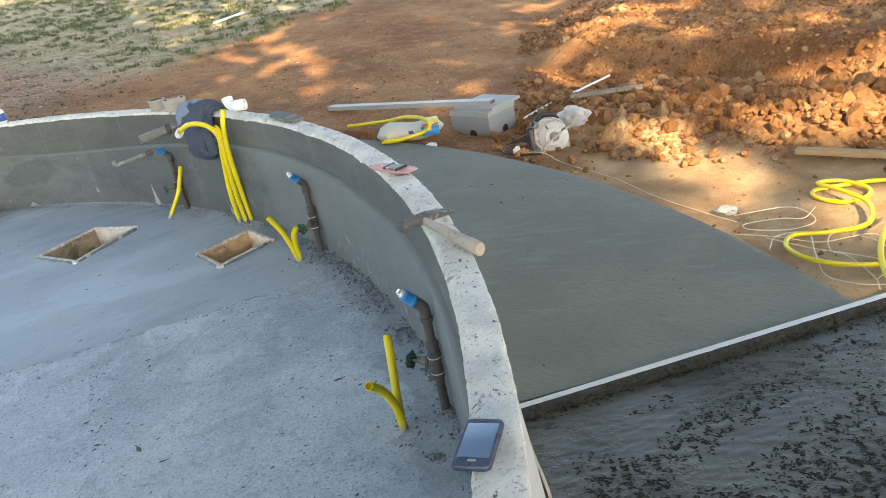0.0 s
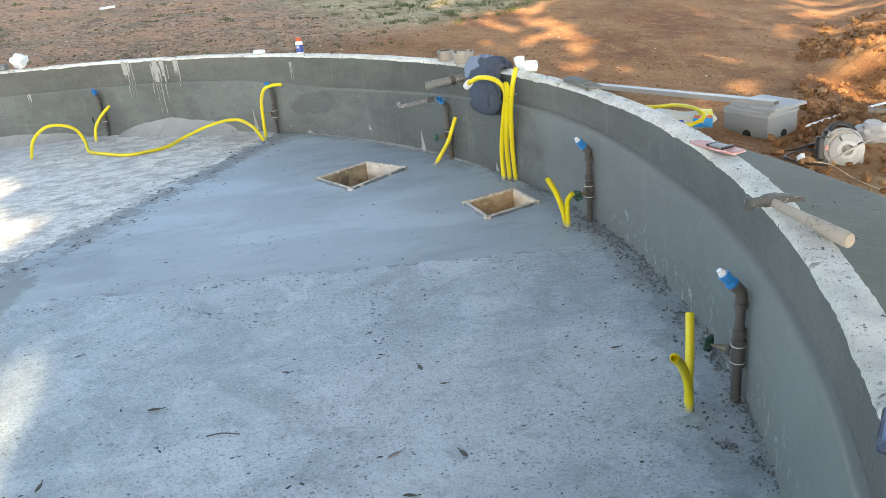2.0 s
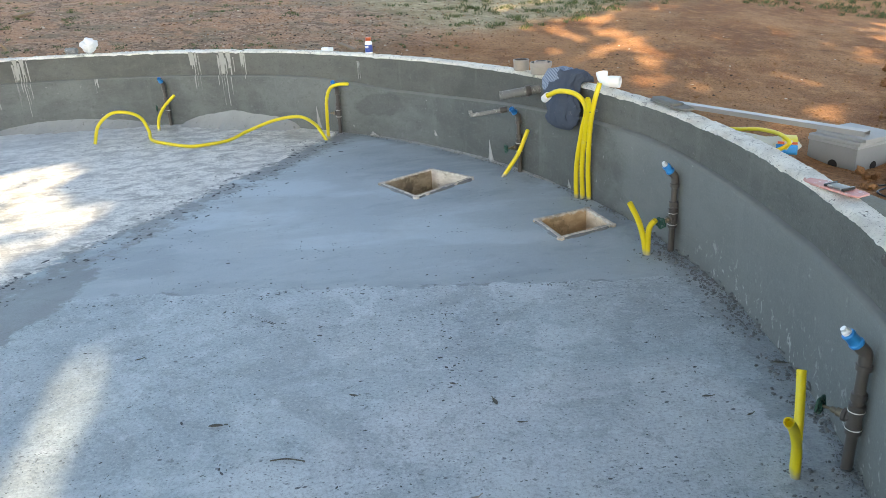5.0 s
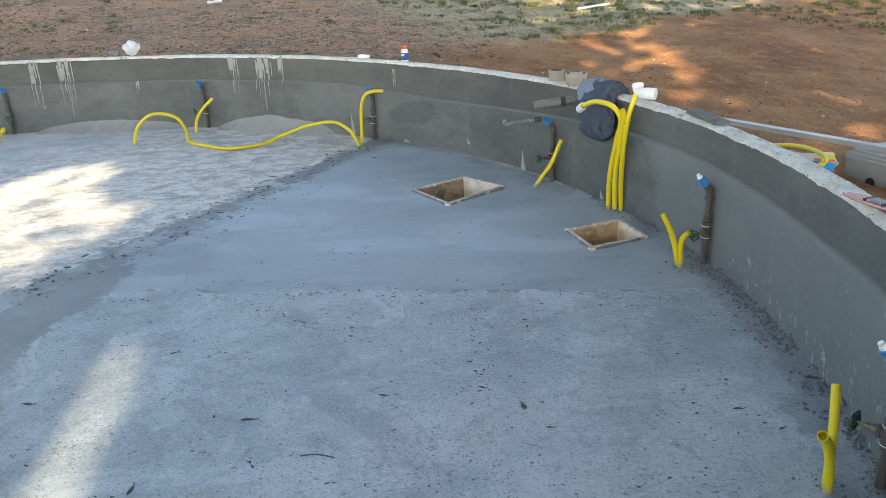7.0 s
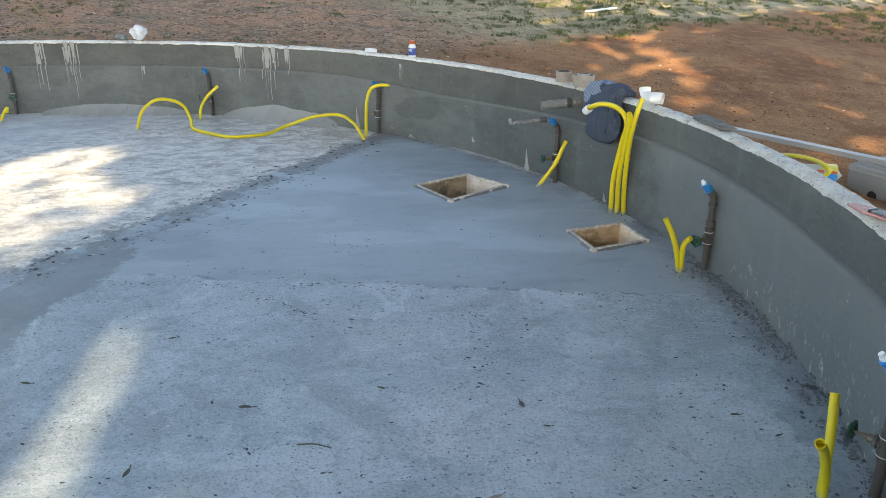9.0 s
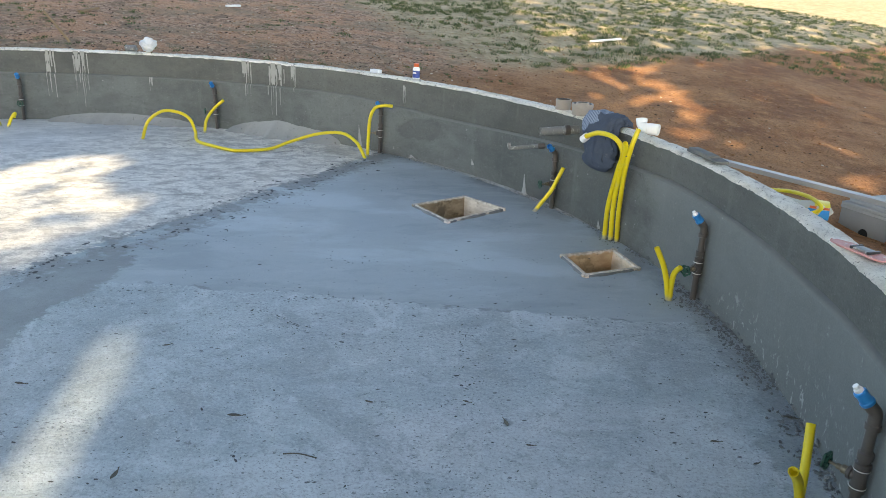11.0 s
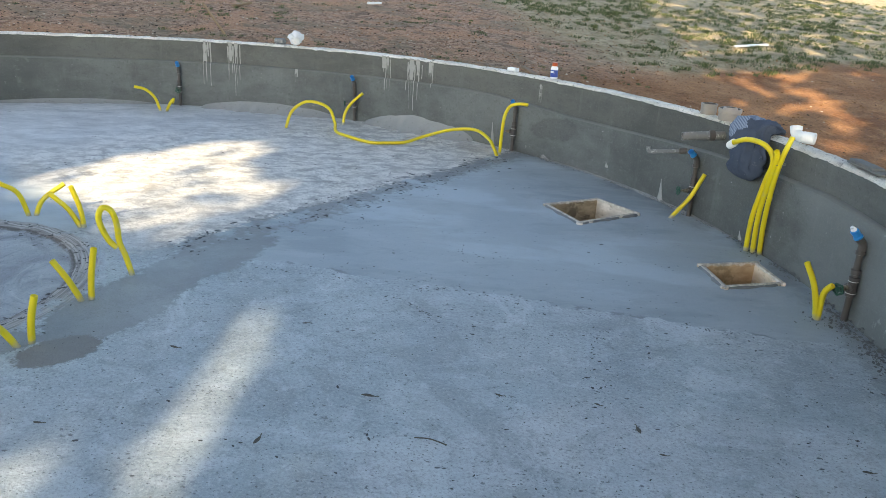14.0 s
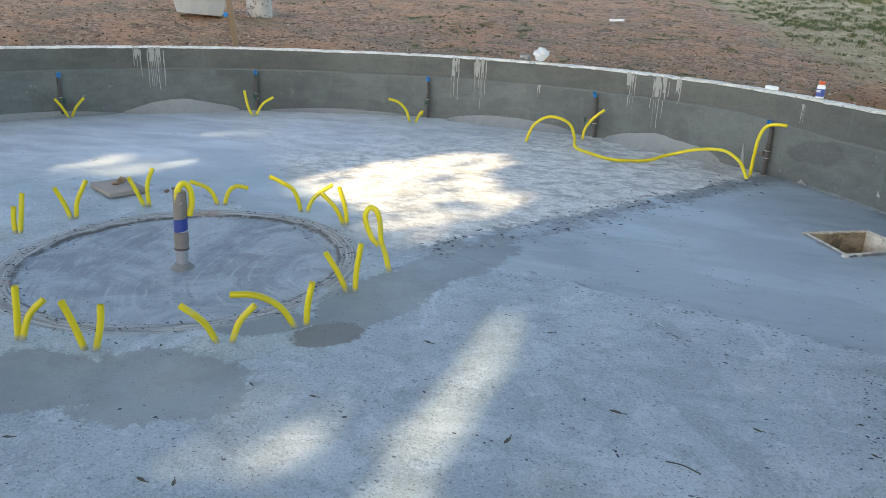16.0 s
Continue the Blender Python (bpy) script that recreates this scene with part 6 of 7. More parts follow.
def loft(sections, sides=28, fold=0.0, seed=0, freq=9.0):
    """A closed soft form through elliptic sections (centre, half width, half depth, frame angle, tilt)."""
    bm = bmesh.new()
    rings = []
    for c, across, out, w, d in sections:
        ring = []
        for k in range(sides):
            a = k * math.tau / sides
            p = Vector(c) + Vector(across) * (w * math.cos(a)) + Vector(out) * (d * math.sin(a))
            g = 1 + fold * hum(p.x * freq, p.y * freq, p.z * freq * 0.35 + seed, 1.0, 3) - 0.5 * fold * abs(hum(p.x * freq, p.y * freq, p.z * freq * 0.6 + 2 * seed, 1.7, 2))
            ring.append(bm.verts.new(Vector(c) + (p - Vector(c)) * g))
        rings.append(ring)
    for a, b in zip(rings, rings[1:]):
        for k in range(sides):
            bm.faces.new((a[k], a[(k + 1) % sides], b[(k + 1) % sides], b[k]))
    bm.faces.new(reversed(rings[0]))
    bm.faces.new(rings[-1])
    bmesh.ops.recalc_face_normals(bm, faces=bm.faces)
    return bm


def clothes():
    def section(a, r, z, nx, nz, w, d):
        c = polar(a, r, z)
        rad = polar(a, 1)
        return c, Vector((-rad.y, rad.x, 0)), rad * nx + Vector((0, 0, nz)), w, d

    path = [(60.0, 4.562, 0.632, 0.5, 0.86, 0.12, 0.012), (60.0, 4.532, 0.655, 0.3, 0.95, 0.155, 0.030), (60.0, 4.482, 0.672, 0.1, 1.0, 0.17, 0.042), (59.9, 4.437, 0.665, -0.5, 0.86, 0.17, 0.050),
            (59.7, 4.402, 0.630, -0.86, 0.5, 0.165, 0.052), (59.4, 4.387, 0.580, -1, 0.15, 0.160, 0.050), (59.1, 4.380, 0.530, -1, 0, 0.155, 0.050), (59.2, 4.377, 0.480, -1, 0, 0.155, 0.050), (59.5, 4.380, 0.430, -1, 0, 0.145, 0.046), (59.7, 4.387, 0.395, -1, 0, 0.125, 0.036), (59.8, 4.397, 0.372, -1, 0, 0.08, 0.018)]
    secs = [section(*p) for p in path]
    fine = []
    for (c0, x0, o0, w0, d0), (c1, x1, o1, w1, d1) in zip(secs, secs[1:]):
        for k in range(4):
            u = k / 4
            fine.append((c0.lerp(c1, u), x0.lerp(x1, u), o0.lerp(o1, u), w0 + (w1 - w0) * u, d0 + (d1 - d0) * u))
    fine.append(secs[-1])
    t = thing("clothes", "bundle of navy trousers and a plaid shirt hung over the wall", "clothes", Matrix.Identity(4))
    fine = [(c, x, o, 0.86 * w, 0.92 * d) for c, x, o, w, d in fine]
    part("trousers", loft(fine, 96, 0.42, 2, 12.0), M_DENIM, t, "crumpled navy cloth")
    rad = polar(62.0, 1)
    across, up = Vector((-rad.y, rad.x, 0)), Vector((0, 0, 1))
    secs = [(polar(60.7, r, z - 0.012), across, Vector(o), w, d) for r, z, o, w, d in ((4.532, 0.675, up, 0.055, 0.014), (4.482, 0.705, up, 0.085, 0.022), (4.422, 0.700, up - rad * 0.5, 0.095, 0.024), (4.380, 0.660, up * 0.4 - rad, 0.085, 0.022), (4.357, 0.615, -rad, 0.06, 0.018), (4.350, 0.585, -rad, 0.025, 0.008))]
    part("shirt", loft(secs, 36, 0.30, 5, 14.0), M_PLAID, t, "pale blue plaid shirt")


clothes()

def pipe_ring(a, r, label, profile):
    bm = lathe([(r2 * 1.22, z2 * 1.05) for r2, z2 in profile], 32)
    bmesh.ops.recalc_face_normals(bm, faces=bm.faces)
    t = tagged(finish("pipe_fitting", bm, [M_SAND, M_PVC]), label, "pipe fitting", "pipe fittings on the wall")
    high = max(z for _, z in profile)
    # inward and sunken faces take darker PVC, painting the shade of the opening
    for f in t.data.polygons:
        inward = f.normal.x * f.center.x + f.normal.y * f.center.y < -0.2 * math.hypot(f.center.x, f.center.y)
        if inward or (f.normal.z > 0.5 and f.center.z < 0.8 * high):
            f.material_index = 1
    return place(t, Matrix.Translation(polar(a, r, TOP - 0.002)))


pipe_ring(66.9, 4.505, "dusty brown pipe cap open side up on the wall", [(0, 0.006), (0.036, 0.006), (0.037, 0.058), (0.0355, 0.062), (0.042, 0.062), (0.0425, 0.052), (0.040, 0.048), (0.040, 0.0), (0, 0.0)])
pipe_ring(64.3, 4.500, "wide dusty pipe collar with an inner ring on the wall", [(0.024, 0.066), (0.026, 0.072), (0.032, 0.072), (0.034, 0.066), (0.034, 0.05), (0.047, 0.05), (0.048, 0.062), (0.050, 0.066), (0.056, 0.066), (0.0565, 0.045), (0.053, 0.042), (0.052, 0.0), (0, 0.0), (0, 0.03), (0.024, 0.03), (0.024, 0.066)])


def white_elbow():
    t = thing("pipe_elbow", "white plastic pipe elbow lying on the wall beside the clothes", "pipe fitting", stand(56.3, 4.512, TOP + 0.031, 180))
    part("bend", sweep([(-0.004, 0.040, 0.0), (0.0, 0.012, 0.0), (0.003, -0.016, 0.004), (0.004, -0.034, 0.016), (0.003, -0.040, 0.036)], 0.0285, 0.004, 22), M_WHITE, t)
    part("socket", lathe([(0.027, 0.0), (0.0315, 0.002), (0.0315, 0.060), (0.026, 0.060), (0.026, 0.02), (0, 0.02)], 24, aim((-0.002, 0.024, 0.0), (-0.055, 0.09, 0.0))), M_WHITE, t)
    part("mouth", lathe([(0.027, 0.0), (0.0315, 0.002), (0.0315, 0.020), (0.026, 0.020), (0.026, 0.004), (0, 0.004)], 24, aim((0.003, -0.038, 0.024), (-0.004, -0.058, 0.075))), M_WHITE, t)


white_elbow()


def bottle():
    t = thing("bottle", "small white bottle with orange cap and blue label on the wall", "bottle", Matrix.Translation(polar(87.0, 4.51, TOP - 0.002 + top_rise(87.0))))
    part("body", lathe([(0, 0), (0.026, 0), (0.029, 0.003), (0.029, 0.078), (0.026, 0.088), (0.018, 0.094), (0.018, 0.098), (0, 0.098)], 28), M_WHITE, t)
    part("cap", lathe([(0.0, 0.0965), (0.021, 0.0965), (0.0215, 0.098), (0.021, 0.121), (0.019, 0.123), (0, 0.123)], 24), M_ORANGE, t, "orange screw cap")
    lab = part("label", lathe([(0.0292, 0.012), (0.0296, 0.013), (0.0296, 0.066), (0.0292, 0.067)], 28), M_LABEL, t, "blue label")
    for z, w in ((0.052, 0.03), (0.044, 0.022)):
        bm = bmesh.new()
        rows = [[bm.verts.new((0.0301 * math.cos(a), 0.0301 * math.sin(a), zz)) for zz in (z, z + 0.005)] for a in (-1.57 - 0.6 + 1.2 * k / 8 for k in range(9))]
        for a, b in zip(rows, rows[1:]):
            bm.faces.new((a[0], b[0], b[1], a[1]))
        part("print_bar", bm, M_WHITE, lab)


bottle()
soap = tagged(finish("white_box", box(0.10, 0.045, 0.028, (0, 0, 0), 0.006, None, 3), M_WHITE), "small white plastic box lying on the wall", "box")
place(soap, stand(92.5, 4.51, TOP - 0.002 + top_rise(92.5), 84))


def crumpled(name, at, size, material, seed, label, category, squash=0.6):
    bm = bmesh.new()
    bmesh.ops.create_icosphere(bm, subdivisions=4, radius=1)
    for v in bm.verts:
        d = v.co.normalized()
        v.co = d * (0.85 + 0.30 * hum(d.x, d.y, d.z + seed, 1.2, 3) - 0.22 * abs(hum(d.x, d.y, d.z + seed * 2, 2.2, 2)))
        v.co = Vector((v.co.x * size[0], v.co.y * size[1], v.co.z * size[2]))
    low = min(v.co.z for v in bm.verts)
    for v in bm.verts:
        v.co.z -= low
    ob = finish(name, bm, material)
    tagged(ob, label, category)
    return place(ob, Matrix.Translation(at))


crumpled("plastic_bag", polar(121.9, 4.505, TOP - 0.004 + top_rise(121.9)), (0.10, 0.075, 0.075), M_PAPER, 3, "crumpled white plastic bag on the wall", "bag")
stub = tagged(finish("pipe_offcut", lathe([(0, 0), (0.028, 0), (0.028, 0.10), (0.024, 0.10), (0.024, 0.02), (0, 0.02)], 20), M_GREY_PVC), "short grey pipe offcut lying on the wall", "pipe")
place(stub, stand(123.4, 4.51, TOP + 0.026 + top_rise(123.4), 80) @ Matrix.Rotation(radians(90), 4, "Y"))


def bar(name, a, b, w, h, material, label, category, group=""):
    """A sawn piece of timber from a to b, lying on its lower face."""
    a, b = Vector(a), Vector(b)
    d = b - a
    bm = box(d.length, w, h, (0, 0, 0), min(w, h) * 0.12)
    bmesh.ops.subdivide_edges(bm, edges=[e for e in bm.edges if e.calc_length() > 0.5 * d.length], cuts=7)
    for v in bm.verts:
        v.co.y += 0.10 * w * hum(v.co.x, 0, len(name), 5)
        v.co.z += 0.08 * h * hum(v.co.x, 3, len(name), 5)
    ob = finish(name, bm, material)
    x = d.normalized()
    y = Vector((0, 0, 1)).cross(x).normalized()
    m = Matrix((x, y, x.cross(y))).transposed().to_4x4()
    ob.matrix_world = Matrix.Translation((a + b) / 2) @ m
    return tagged(ob, label, category, group)


def gh(x, y, up=0.0):
    return (x, y, ground_height(x, y) + up)


# ---------------------------------------------------------------- beside the walkway


def screed_rail():
    a, b = polar(22.28, 4.585, -0.036), polar(23.03, 6.25, -0.036)
    d = (b - a).length
    m = Matrix.Translation(a) @ Matrix.Rotation(math.atan2((b - a).y, (b - a).x), 4, "Z")
    t = thing("screed_rail", "long aluminium screed rail edged with wet mortar between the pours", "rail", m)
    part("profile", box(d, 0.026, 0.052, (d / 2, 0.0, 0.0), 0.002), M_ALU, t, "dull aluminium profile")
    bm = bmesh.new()
    rows = []
    n = 420
    for k in range(n + 1):
        x = d * k / n - 0.02
        w = 0.022 + 0.008 * hum(x, 0, 1, 6) + 0.005 * hum(x, 0, 2, 30)
        rows.append([bm.verts.new(p) for p in ((x, -0.0125, 0.0520 + 0.0012 * hum(x, 1, 4, 20)), (x, -0.018, 0.047 + 0.003 * hum(x, 2, 4, 20)), (x, -0.022 + 0.007 * hum(x, 5, 4, 35), 0.028 + 0.008 * hum(x, 3, 4, 30)), (x, -0.012 - w, -0.004))])
    for p, q in zip(rows, rows[1:]):
        for i in range(3):
            bm.faces.new((p[i], p[i + 1], q[i + 1], q[i]))
    bmesh.ops.recalc_face_normals(bm, faces=bm.faces)
    part("mortar_smear", bm, M_SMEAR, t, "dark wet mortar along the rail")


screed_rail()
strip = tagged(finish("form_strip", arc([(R_OUT + 0.046, -0.04), (R_OUT + 0.054, -0.04), (R_OUT + 0.052, 0.045), (R_OUT + 0.044, 0.045)], 6, 21.5, 60, lambda a, i, r, z: (0.006 * hum(a * 0.5, 0, 1), 0.012 * hum(a * 0.4, z, 2) if z > 0 else 0)), M_PINE), "thin bent wooden strip set against the wall's outer foot", "strip")
clumps = []
TORN = ((4.77, 1.65, 0.29, 0.075, 40, 1.0), (5.03, 1.46, 0.20, 0.12, 10, 1.0), (5.09, 1.64, 0.13, 0.06, 10, 0.7), (5.17, 2.02, 0.07, 0.045, 20, 0.6), (4.64, 1.79, 0.035, 0.022, 0, 0.8), (4.617, 1.735, 0.03, 0.018, 0, 0.8), (4.55, 1.715, 0.03, 0.016, 0, 0.8),
        (4.50, 1.42, 0.10, 0.13, 60, 1.0), (5.3, 1.75, 0.22, 0.10, 30, 0.6), (5.28, 2.12, 0.12, 0.05, 30, 0.4), (4.75, 1.30, 0.30, 0.10, 15, 0.9), (5.30, 1.35, 0.25, 0.14, 0, 0.8))


def torn(x, y):
    """How torn the pour is at this spot, from 0 where it lies slick to 1 where it is all shreds."""
    most = 0.0
    for cx, cy, a, b, turn, deep in TORN:
        c, d = math.cos(radians(turn)), math.sin(radians(turn))
        u, v = ((x - cx) * c + (y - cy) * d) / a, (-(x - cx) * d + (y - cy) * c) / b
        most = max(most, deep * smooth(math.hypot(u, v) + 0.45 * hum(x, y, 2, 9.0, 3), 1.25, 0.45))
    return most


for _ in range(150000):  # short dark shreds of mortar on the unsmoothed pour
    a, r = rng.uniform(-6, 21.6), rng.uniform(4.58, 5.9)
    x, y = WALL_X + r * math.cos(radians(a)), WALL_Y + r * math.sin(radians(a))
    clot = smooth(hum(x, y, 1, 38.0, 3), -0.20, 0.25)
    wild = 0.14 * smooth(hum(x, y, 8, 1.6, 3), -0.1, 0.3) + (0.4 * smooth(hum(x, y, 8, 1.1, 3), 0.0, 0.3) if y < 1.2 else 0.0)
    if rng.random() < clot * (torn(x, y) + wild):
        clumps.append((x, y, -0.0190, 0.0008 + 0.0034 * rng.random() ** 2.5))
for _ in range(1500):  # crumbs squeezed out under the rail
    u = rng.random()
    p = polar(22.28, 4.585).lerp(polar(23.03, 6.25), u)
    side = abs(rng.gauss(0, 0.016)) + 0.014
    clumps.append((p.x + 0.42 * side, p.y - 0.91 * side, -0.018 + max(0.0, 0.03 * rng.random() - 0.6 * (side - 0.014)), 0.0012 + 0.0035 * rng.random() ** 2))
for _ in range(240):  # a few crumbs on the smooth pour
    a, r = rng.uniform(23.2, 60), rng.uniform(4.6, 5.78)
    if hum(a * 0.3, r * 2, 5, 1.0, 3) > 0.12:
        clumps.append((*polar(a, r)[:2], 0.001, 0.0012 + 0.004 * rng.random() ** 3))
tagged(lump_mesh("concrete_lumps", clumps, M_WETCRUMB, 8, 0.5, 1, 2.1, 8, 0.6), "dark shreds on the unsmoothed wet concrete", "lumps", kind="stuff")


def block_pile():
    """A cast inspection box upside down with cement tiles on it."""
    m = Matrix.Translation((3.59, 5.41, ground_height(3.59, 5.41) - 0.012)) @ Matrix.Rotation(radians(-31), 4, "Z")
    t = thing("concrete_box", "grey cast concrete box with pipe knockouts standing on the soil", "box", m)
    w, d, h = 0.37, 0.32, 0.155
    bm = box(w, d, h, (0, 0, 0), 0.006)
    part("body", bm, M_BLOCK, t)
    # black discs on the solid body paint the shade of the knockouts
    part("knockout", lathe([(0, 0.0), (0.034, 0.0), (0.036, 0.003), (0.03, 0.004), (0, 0.004)], 18, Matrix.Translation((0.02, -d / 2 + 0.001, 0.020)) @ Matrix.Rotation(radians(90), 4, "X")), M_HOLE, t, "black disc for the shaded pipe knockout")
    part("knockout", lathe([(0, 0.0), (0.03, 0.0), (0.032, 0.003), (0.026, 0.004), (0, 0.004)], 18, Matrix.Translation((w / 2 - 0.001, 0.02, 0.020)) @ Matrix.Rotation(radians(90), 4, "Y")), M_HOLE, t, "black disc for the shaded pipe knockout")
    z = h + 0.001
    for k, (dx, dy, a, th) in enumerate(((0.0, 0.0, 0, 0.022), (0.004, -0.003, 1.5, 0.021), (0.035, 0.03, -2.0, 0.022))):
        tile = tagged(finish("cement_tile", box(w + 0.01, d + 0.01, th, (0, 0, 0), 0.004), M_TILE), "flat grey cement tile stacked on the concrete box", "tile", "stacked tiles")
        place(tile, m @ Matrix.Translation((dx, dy, z)) @ Matrix.Rotation(radians(a), 4, "Z"))
        z += th + 0.002
    return m, z


block_at, block_top = block_pile()


def straightedge():
    """A hollow aluminium rule that rests on the tiles and the ground."""
    a = Vector((3.70, 5.28, block_at.translation.z + block_top + 0.001))
    b = Vector((2.18, 5.98, ground_height(2.18, 5.98) + 0.01))
    x = (b - a).normalized()
    y = Vector((0, 0, 1)).cross(x).normalized()
    m = Matrix.Translation(a) @ Matrix((x, y, x.cross(y))).transposed().to_4x4()
    n = (b - a).length
    bm = bmesh.new()
    outer = [(-0.036, 0), (0.036, 0), (0.036, 0.034), (-0.036, 0.034)]
    inner = [(-0.031, 0.004), (0.031, 0.004), (0.031, 0.030), (-0.031, 0.030)]
    v = [[[bm.verts.new((xx, yy, zz)) for yy, zz in loop] for loop in (outer, inner)] for xx in (0, n)]
    for i in range(4):
        j = (i + 1) % 4
        bm.faces.new((v[0][0][i], v[0][0][j], v[1][0][j], v[1][0][i]))
        bm.faces.new((v[0][1][j], v[0][1][i], v[1][1][i], v[1][1][j]))
        for e in (0, 1):
            bm.faces.new((v[e][0][i], v[e][1][i], v[e][1][j], v[e][0][j]))
    bmesh.ops.recalc_face_normals(bm, faces=bm.faces)
    ob = tagged(finish("straightedge", bm, M_ALU2, smooth=False), "long hollow aluminium straightedge resting on the tiles", "straightedge")
    place(ob, m)


straightedge()


def cement_bag():
    a = Vector((2.875, 5.06, 0.0))
    a.z = ground_height(a.x + 0.2, a.y + 0.04) - 0.012
    t = thing("cement_bag", "slack white cement bag with blue and yellow print on soil", "bag", Matrix.Translation(a) @ Matrix.Rotation(radians(15), 4, "Z") @ Matrix.Diagonal((1.04, 1.2, 1.12, 1)))
    secs = []
    for k in range(15):
        u = k / 14
        w = 0.085 * (1 - (2 * u - 1) ** 6) + 0.012
        secs.append((Vector((0.48 * u - 0.03, 0.02 * math.sin(5 * u), 0.055 + 0.01 * math.sin(9 * u))), Vector((0, 1, 0)), Vector((0, 0, 1)), w * 1.15, 0.052 * (1 - (2 * u - 1) ** 8) + 0.006))
    body = part("sack", loft(secs, 56, 0.20, 3, 11.0), M_SACK, t, "slack white paper sack")

    def band(u0, u1, a0, a1, material, label):
        bm = bmesh.new()
        rows = []
        for i in range(9):
            u = u0 + (u1 - u0) * i / 8
            x = 0.48 * u - 0.03
            rows.append([bm.verts.new((x, 0.02 * math.sin(5 * u) + 1.19 * 0.098 * math.cos(b), 0.055 + 0.0635 * math.sin(b))) for b in (a0 + (a1 - a0) * j / 6 for j in range(7))])
        for p, q in zip(rows, rows[1:]):
            for i in range(6):
                bm.faces.new((p[i], q[i], q[i + 1], p[i + 1]))
        part("print", bm, material, body, label)

    band(0.66, 0.92, 2.55, 3.45, M_BLUE, "blue printed panel")
    band(0.68, 0.92, 2.30, 2.52, M_ORANGE, "orange printed stripe")
    band(0.74, 0.93, 1.3, 2.28, M_HOSE, "yellow printed end")
    band(0.47, 0.54, 2.75, 3.05, M_LABEL, "small blue printed mark")
    band(0.06, 0.34, 3.2, 3.6, M_HOSE, "yellow printed foot")


cement_bag()
conduit([(2.50, 5.43, 0.045), (2.58, 5.41, 0.05), (2.845, 5.33, 0.07), (3.03, 5.22, 0.11), (3.17, 5.08, 0.13), (3.25, 4.985, 0.125), (3.284, 4.945, 0.10), (3.25, 4.945, 0.065), (3.187, 4.940, 0.04), (3.04, 4.925, 0.018), (2.93, 4.94, 0.016)], "yellow corrugated conduit curled over the cement bag", group="loose conduits", material=M_HOSE)


def circular_saw():
    x0, y0 = 4.13, 4.60
    m = Matrix.Translation((x0, y0, ground_height(x0, y0) - 0.01)) @ Matrix.Rotation(radians(12), 4, "Z") @ Matrix.Rotation(radians(-14), 4, "X")
    t = thing("circular_saw", "grey and silver circular saw lying on the soil", "power saw", m)
    turn = Matrix.Translation((0.02, 0, 0.115)) @ Matrix.Rotation(radians(90), 4, "X")
    part("guard", lathe([(0, -0.03), (0.08, -0.03), (0.108, -0.022), (0.113, 0.0), (0.112, 0.016), (0.104, 0.020), (0.098, 0.010), (0, 0.010)], 36, turn), M_SILVER, t, "silver upper guard")
    part("blade", lathe([(0.02, 0.013), (0.094, 0.014), (0.094, 0.016), (0.02, 0.016)], 48, turn), M_DARKSTEEL, t, "toothed steel blade")
    part("lower_guard", lathe([(0.026, 0.016), (0.094, 0.016), (0.098, 0.019), (0.096, 0.027), (0.088, 0.031), (0.060, 0.033), (0.056, 0.037), (0.034, 0.038), (0.030, 0.034), (0.026, 0.016)], 40, turn @ Matrix.Translation((0.02, -0.018, 0))), M_SILVER, t, "dusty ribbed lower guard")
    part("arbor_plate", lathe([(0, 0.020), (0.040, 0.020), (0.041, 0.024), (0.022, 0.026), (0, 0.027)], 28, turn @ Matrix.Translation((0.02, -0.018, 0))), M_DARKSTEEL, t, "dark plate round the arbor")
    # the guard isn't cut: black bars paint the dark of its slots
    for k in (0, 3):
        part("vent_slot", box(0.010, 0.030, 0.004, (0, 0.076, 0.0300), 0.002, turn @ Matrix.Translation((0.02, -0.018, 0)) @ Matrix.Rotation(radians(-60 + 30 * k), 4, "Z")), M_BLACK, t, "black bar standing in for a shaded slot")
    part("hub", lathe([(0, 0.028), (0.020, 0.028), (0.020, 0.040), (0.012, 0.042), (0.012, 0.05), (0, 0.05)], 6, turn @ Matrix.Translation((0.02, -0.018, 0))), M_DARKSTEEL, t)
    part("motor", lathe([(0, -0.16), (0.04, -0.16), (0.052, -0.15), (0.056, -0.09), (0.056, -0.03), (0, -0.03)], 26, turn @ Matrix.Translation((-0.05, 0.0, 0))), M_BLACK, t, "black motor housing")
    part("side_cover", box(0.05, 0.06, 0.15, (-0.10, 0.01, 0.03), 0.018, None, 3), M_BLACK, t, "black side cover")
    part("plate", box(0.022, 0.004, 0.03, (-0.072, -0.032, 0.095), 0.002), M_PINK, t, "small red maker's plate")
    part("nozzle", lathe([(0.018, 0), (0.021, 0.002), (0.022, 0.05), (0.017, 0.05), (0.017, 0.01), (0, 0.01)], 20, aim((-0.055, -0.01, 0.185), (-0.10, -0.06, 0.205))), M_GREY_PVC, t, "grey dust nozzle")
    part("fence_rod", sweep([(-0.07, -0.045, 0.012), (0.03, -0.050, 0.085), (0.16, -0.045, 0.155)], 0.005, 0.03, 8), M_STEEL, t, "thin steel fence rod")
    part("shoe", box(0.24, 0.012, 0.09, (0.02, 0.016, 0.0), 0.003), M_DARKSTEEL, t, "steel shoe plate")
    part("handle", sweep([(-0.06, 0.03, 0.20), (-0.02, 0.05, 0.245), (0.05, 0.05, 0.24), (0.09, 0.04, 0.20)], 0.017, 0.01, 12), M_BLACK, t, "black grip")
    return m


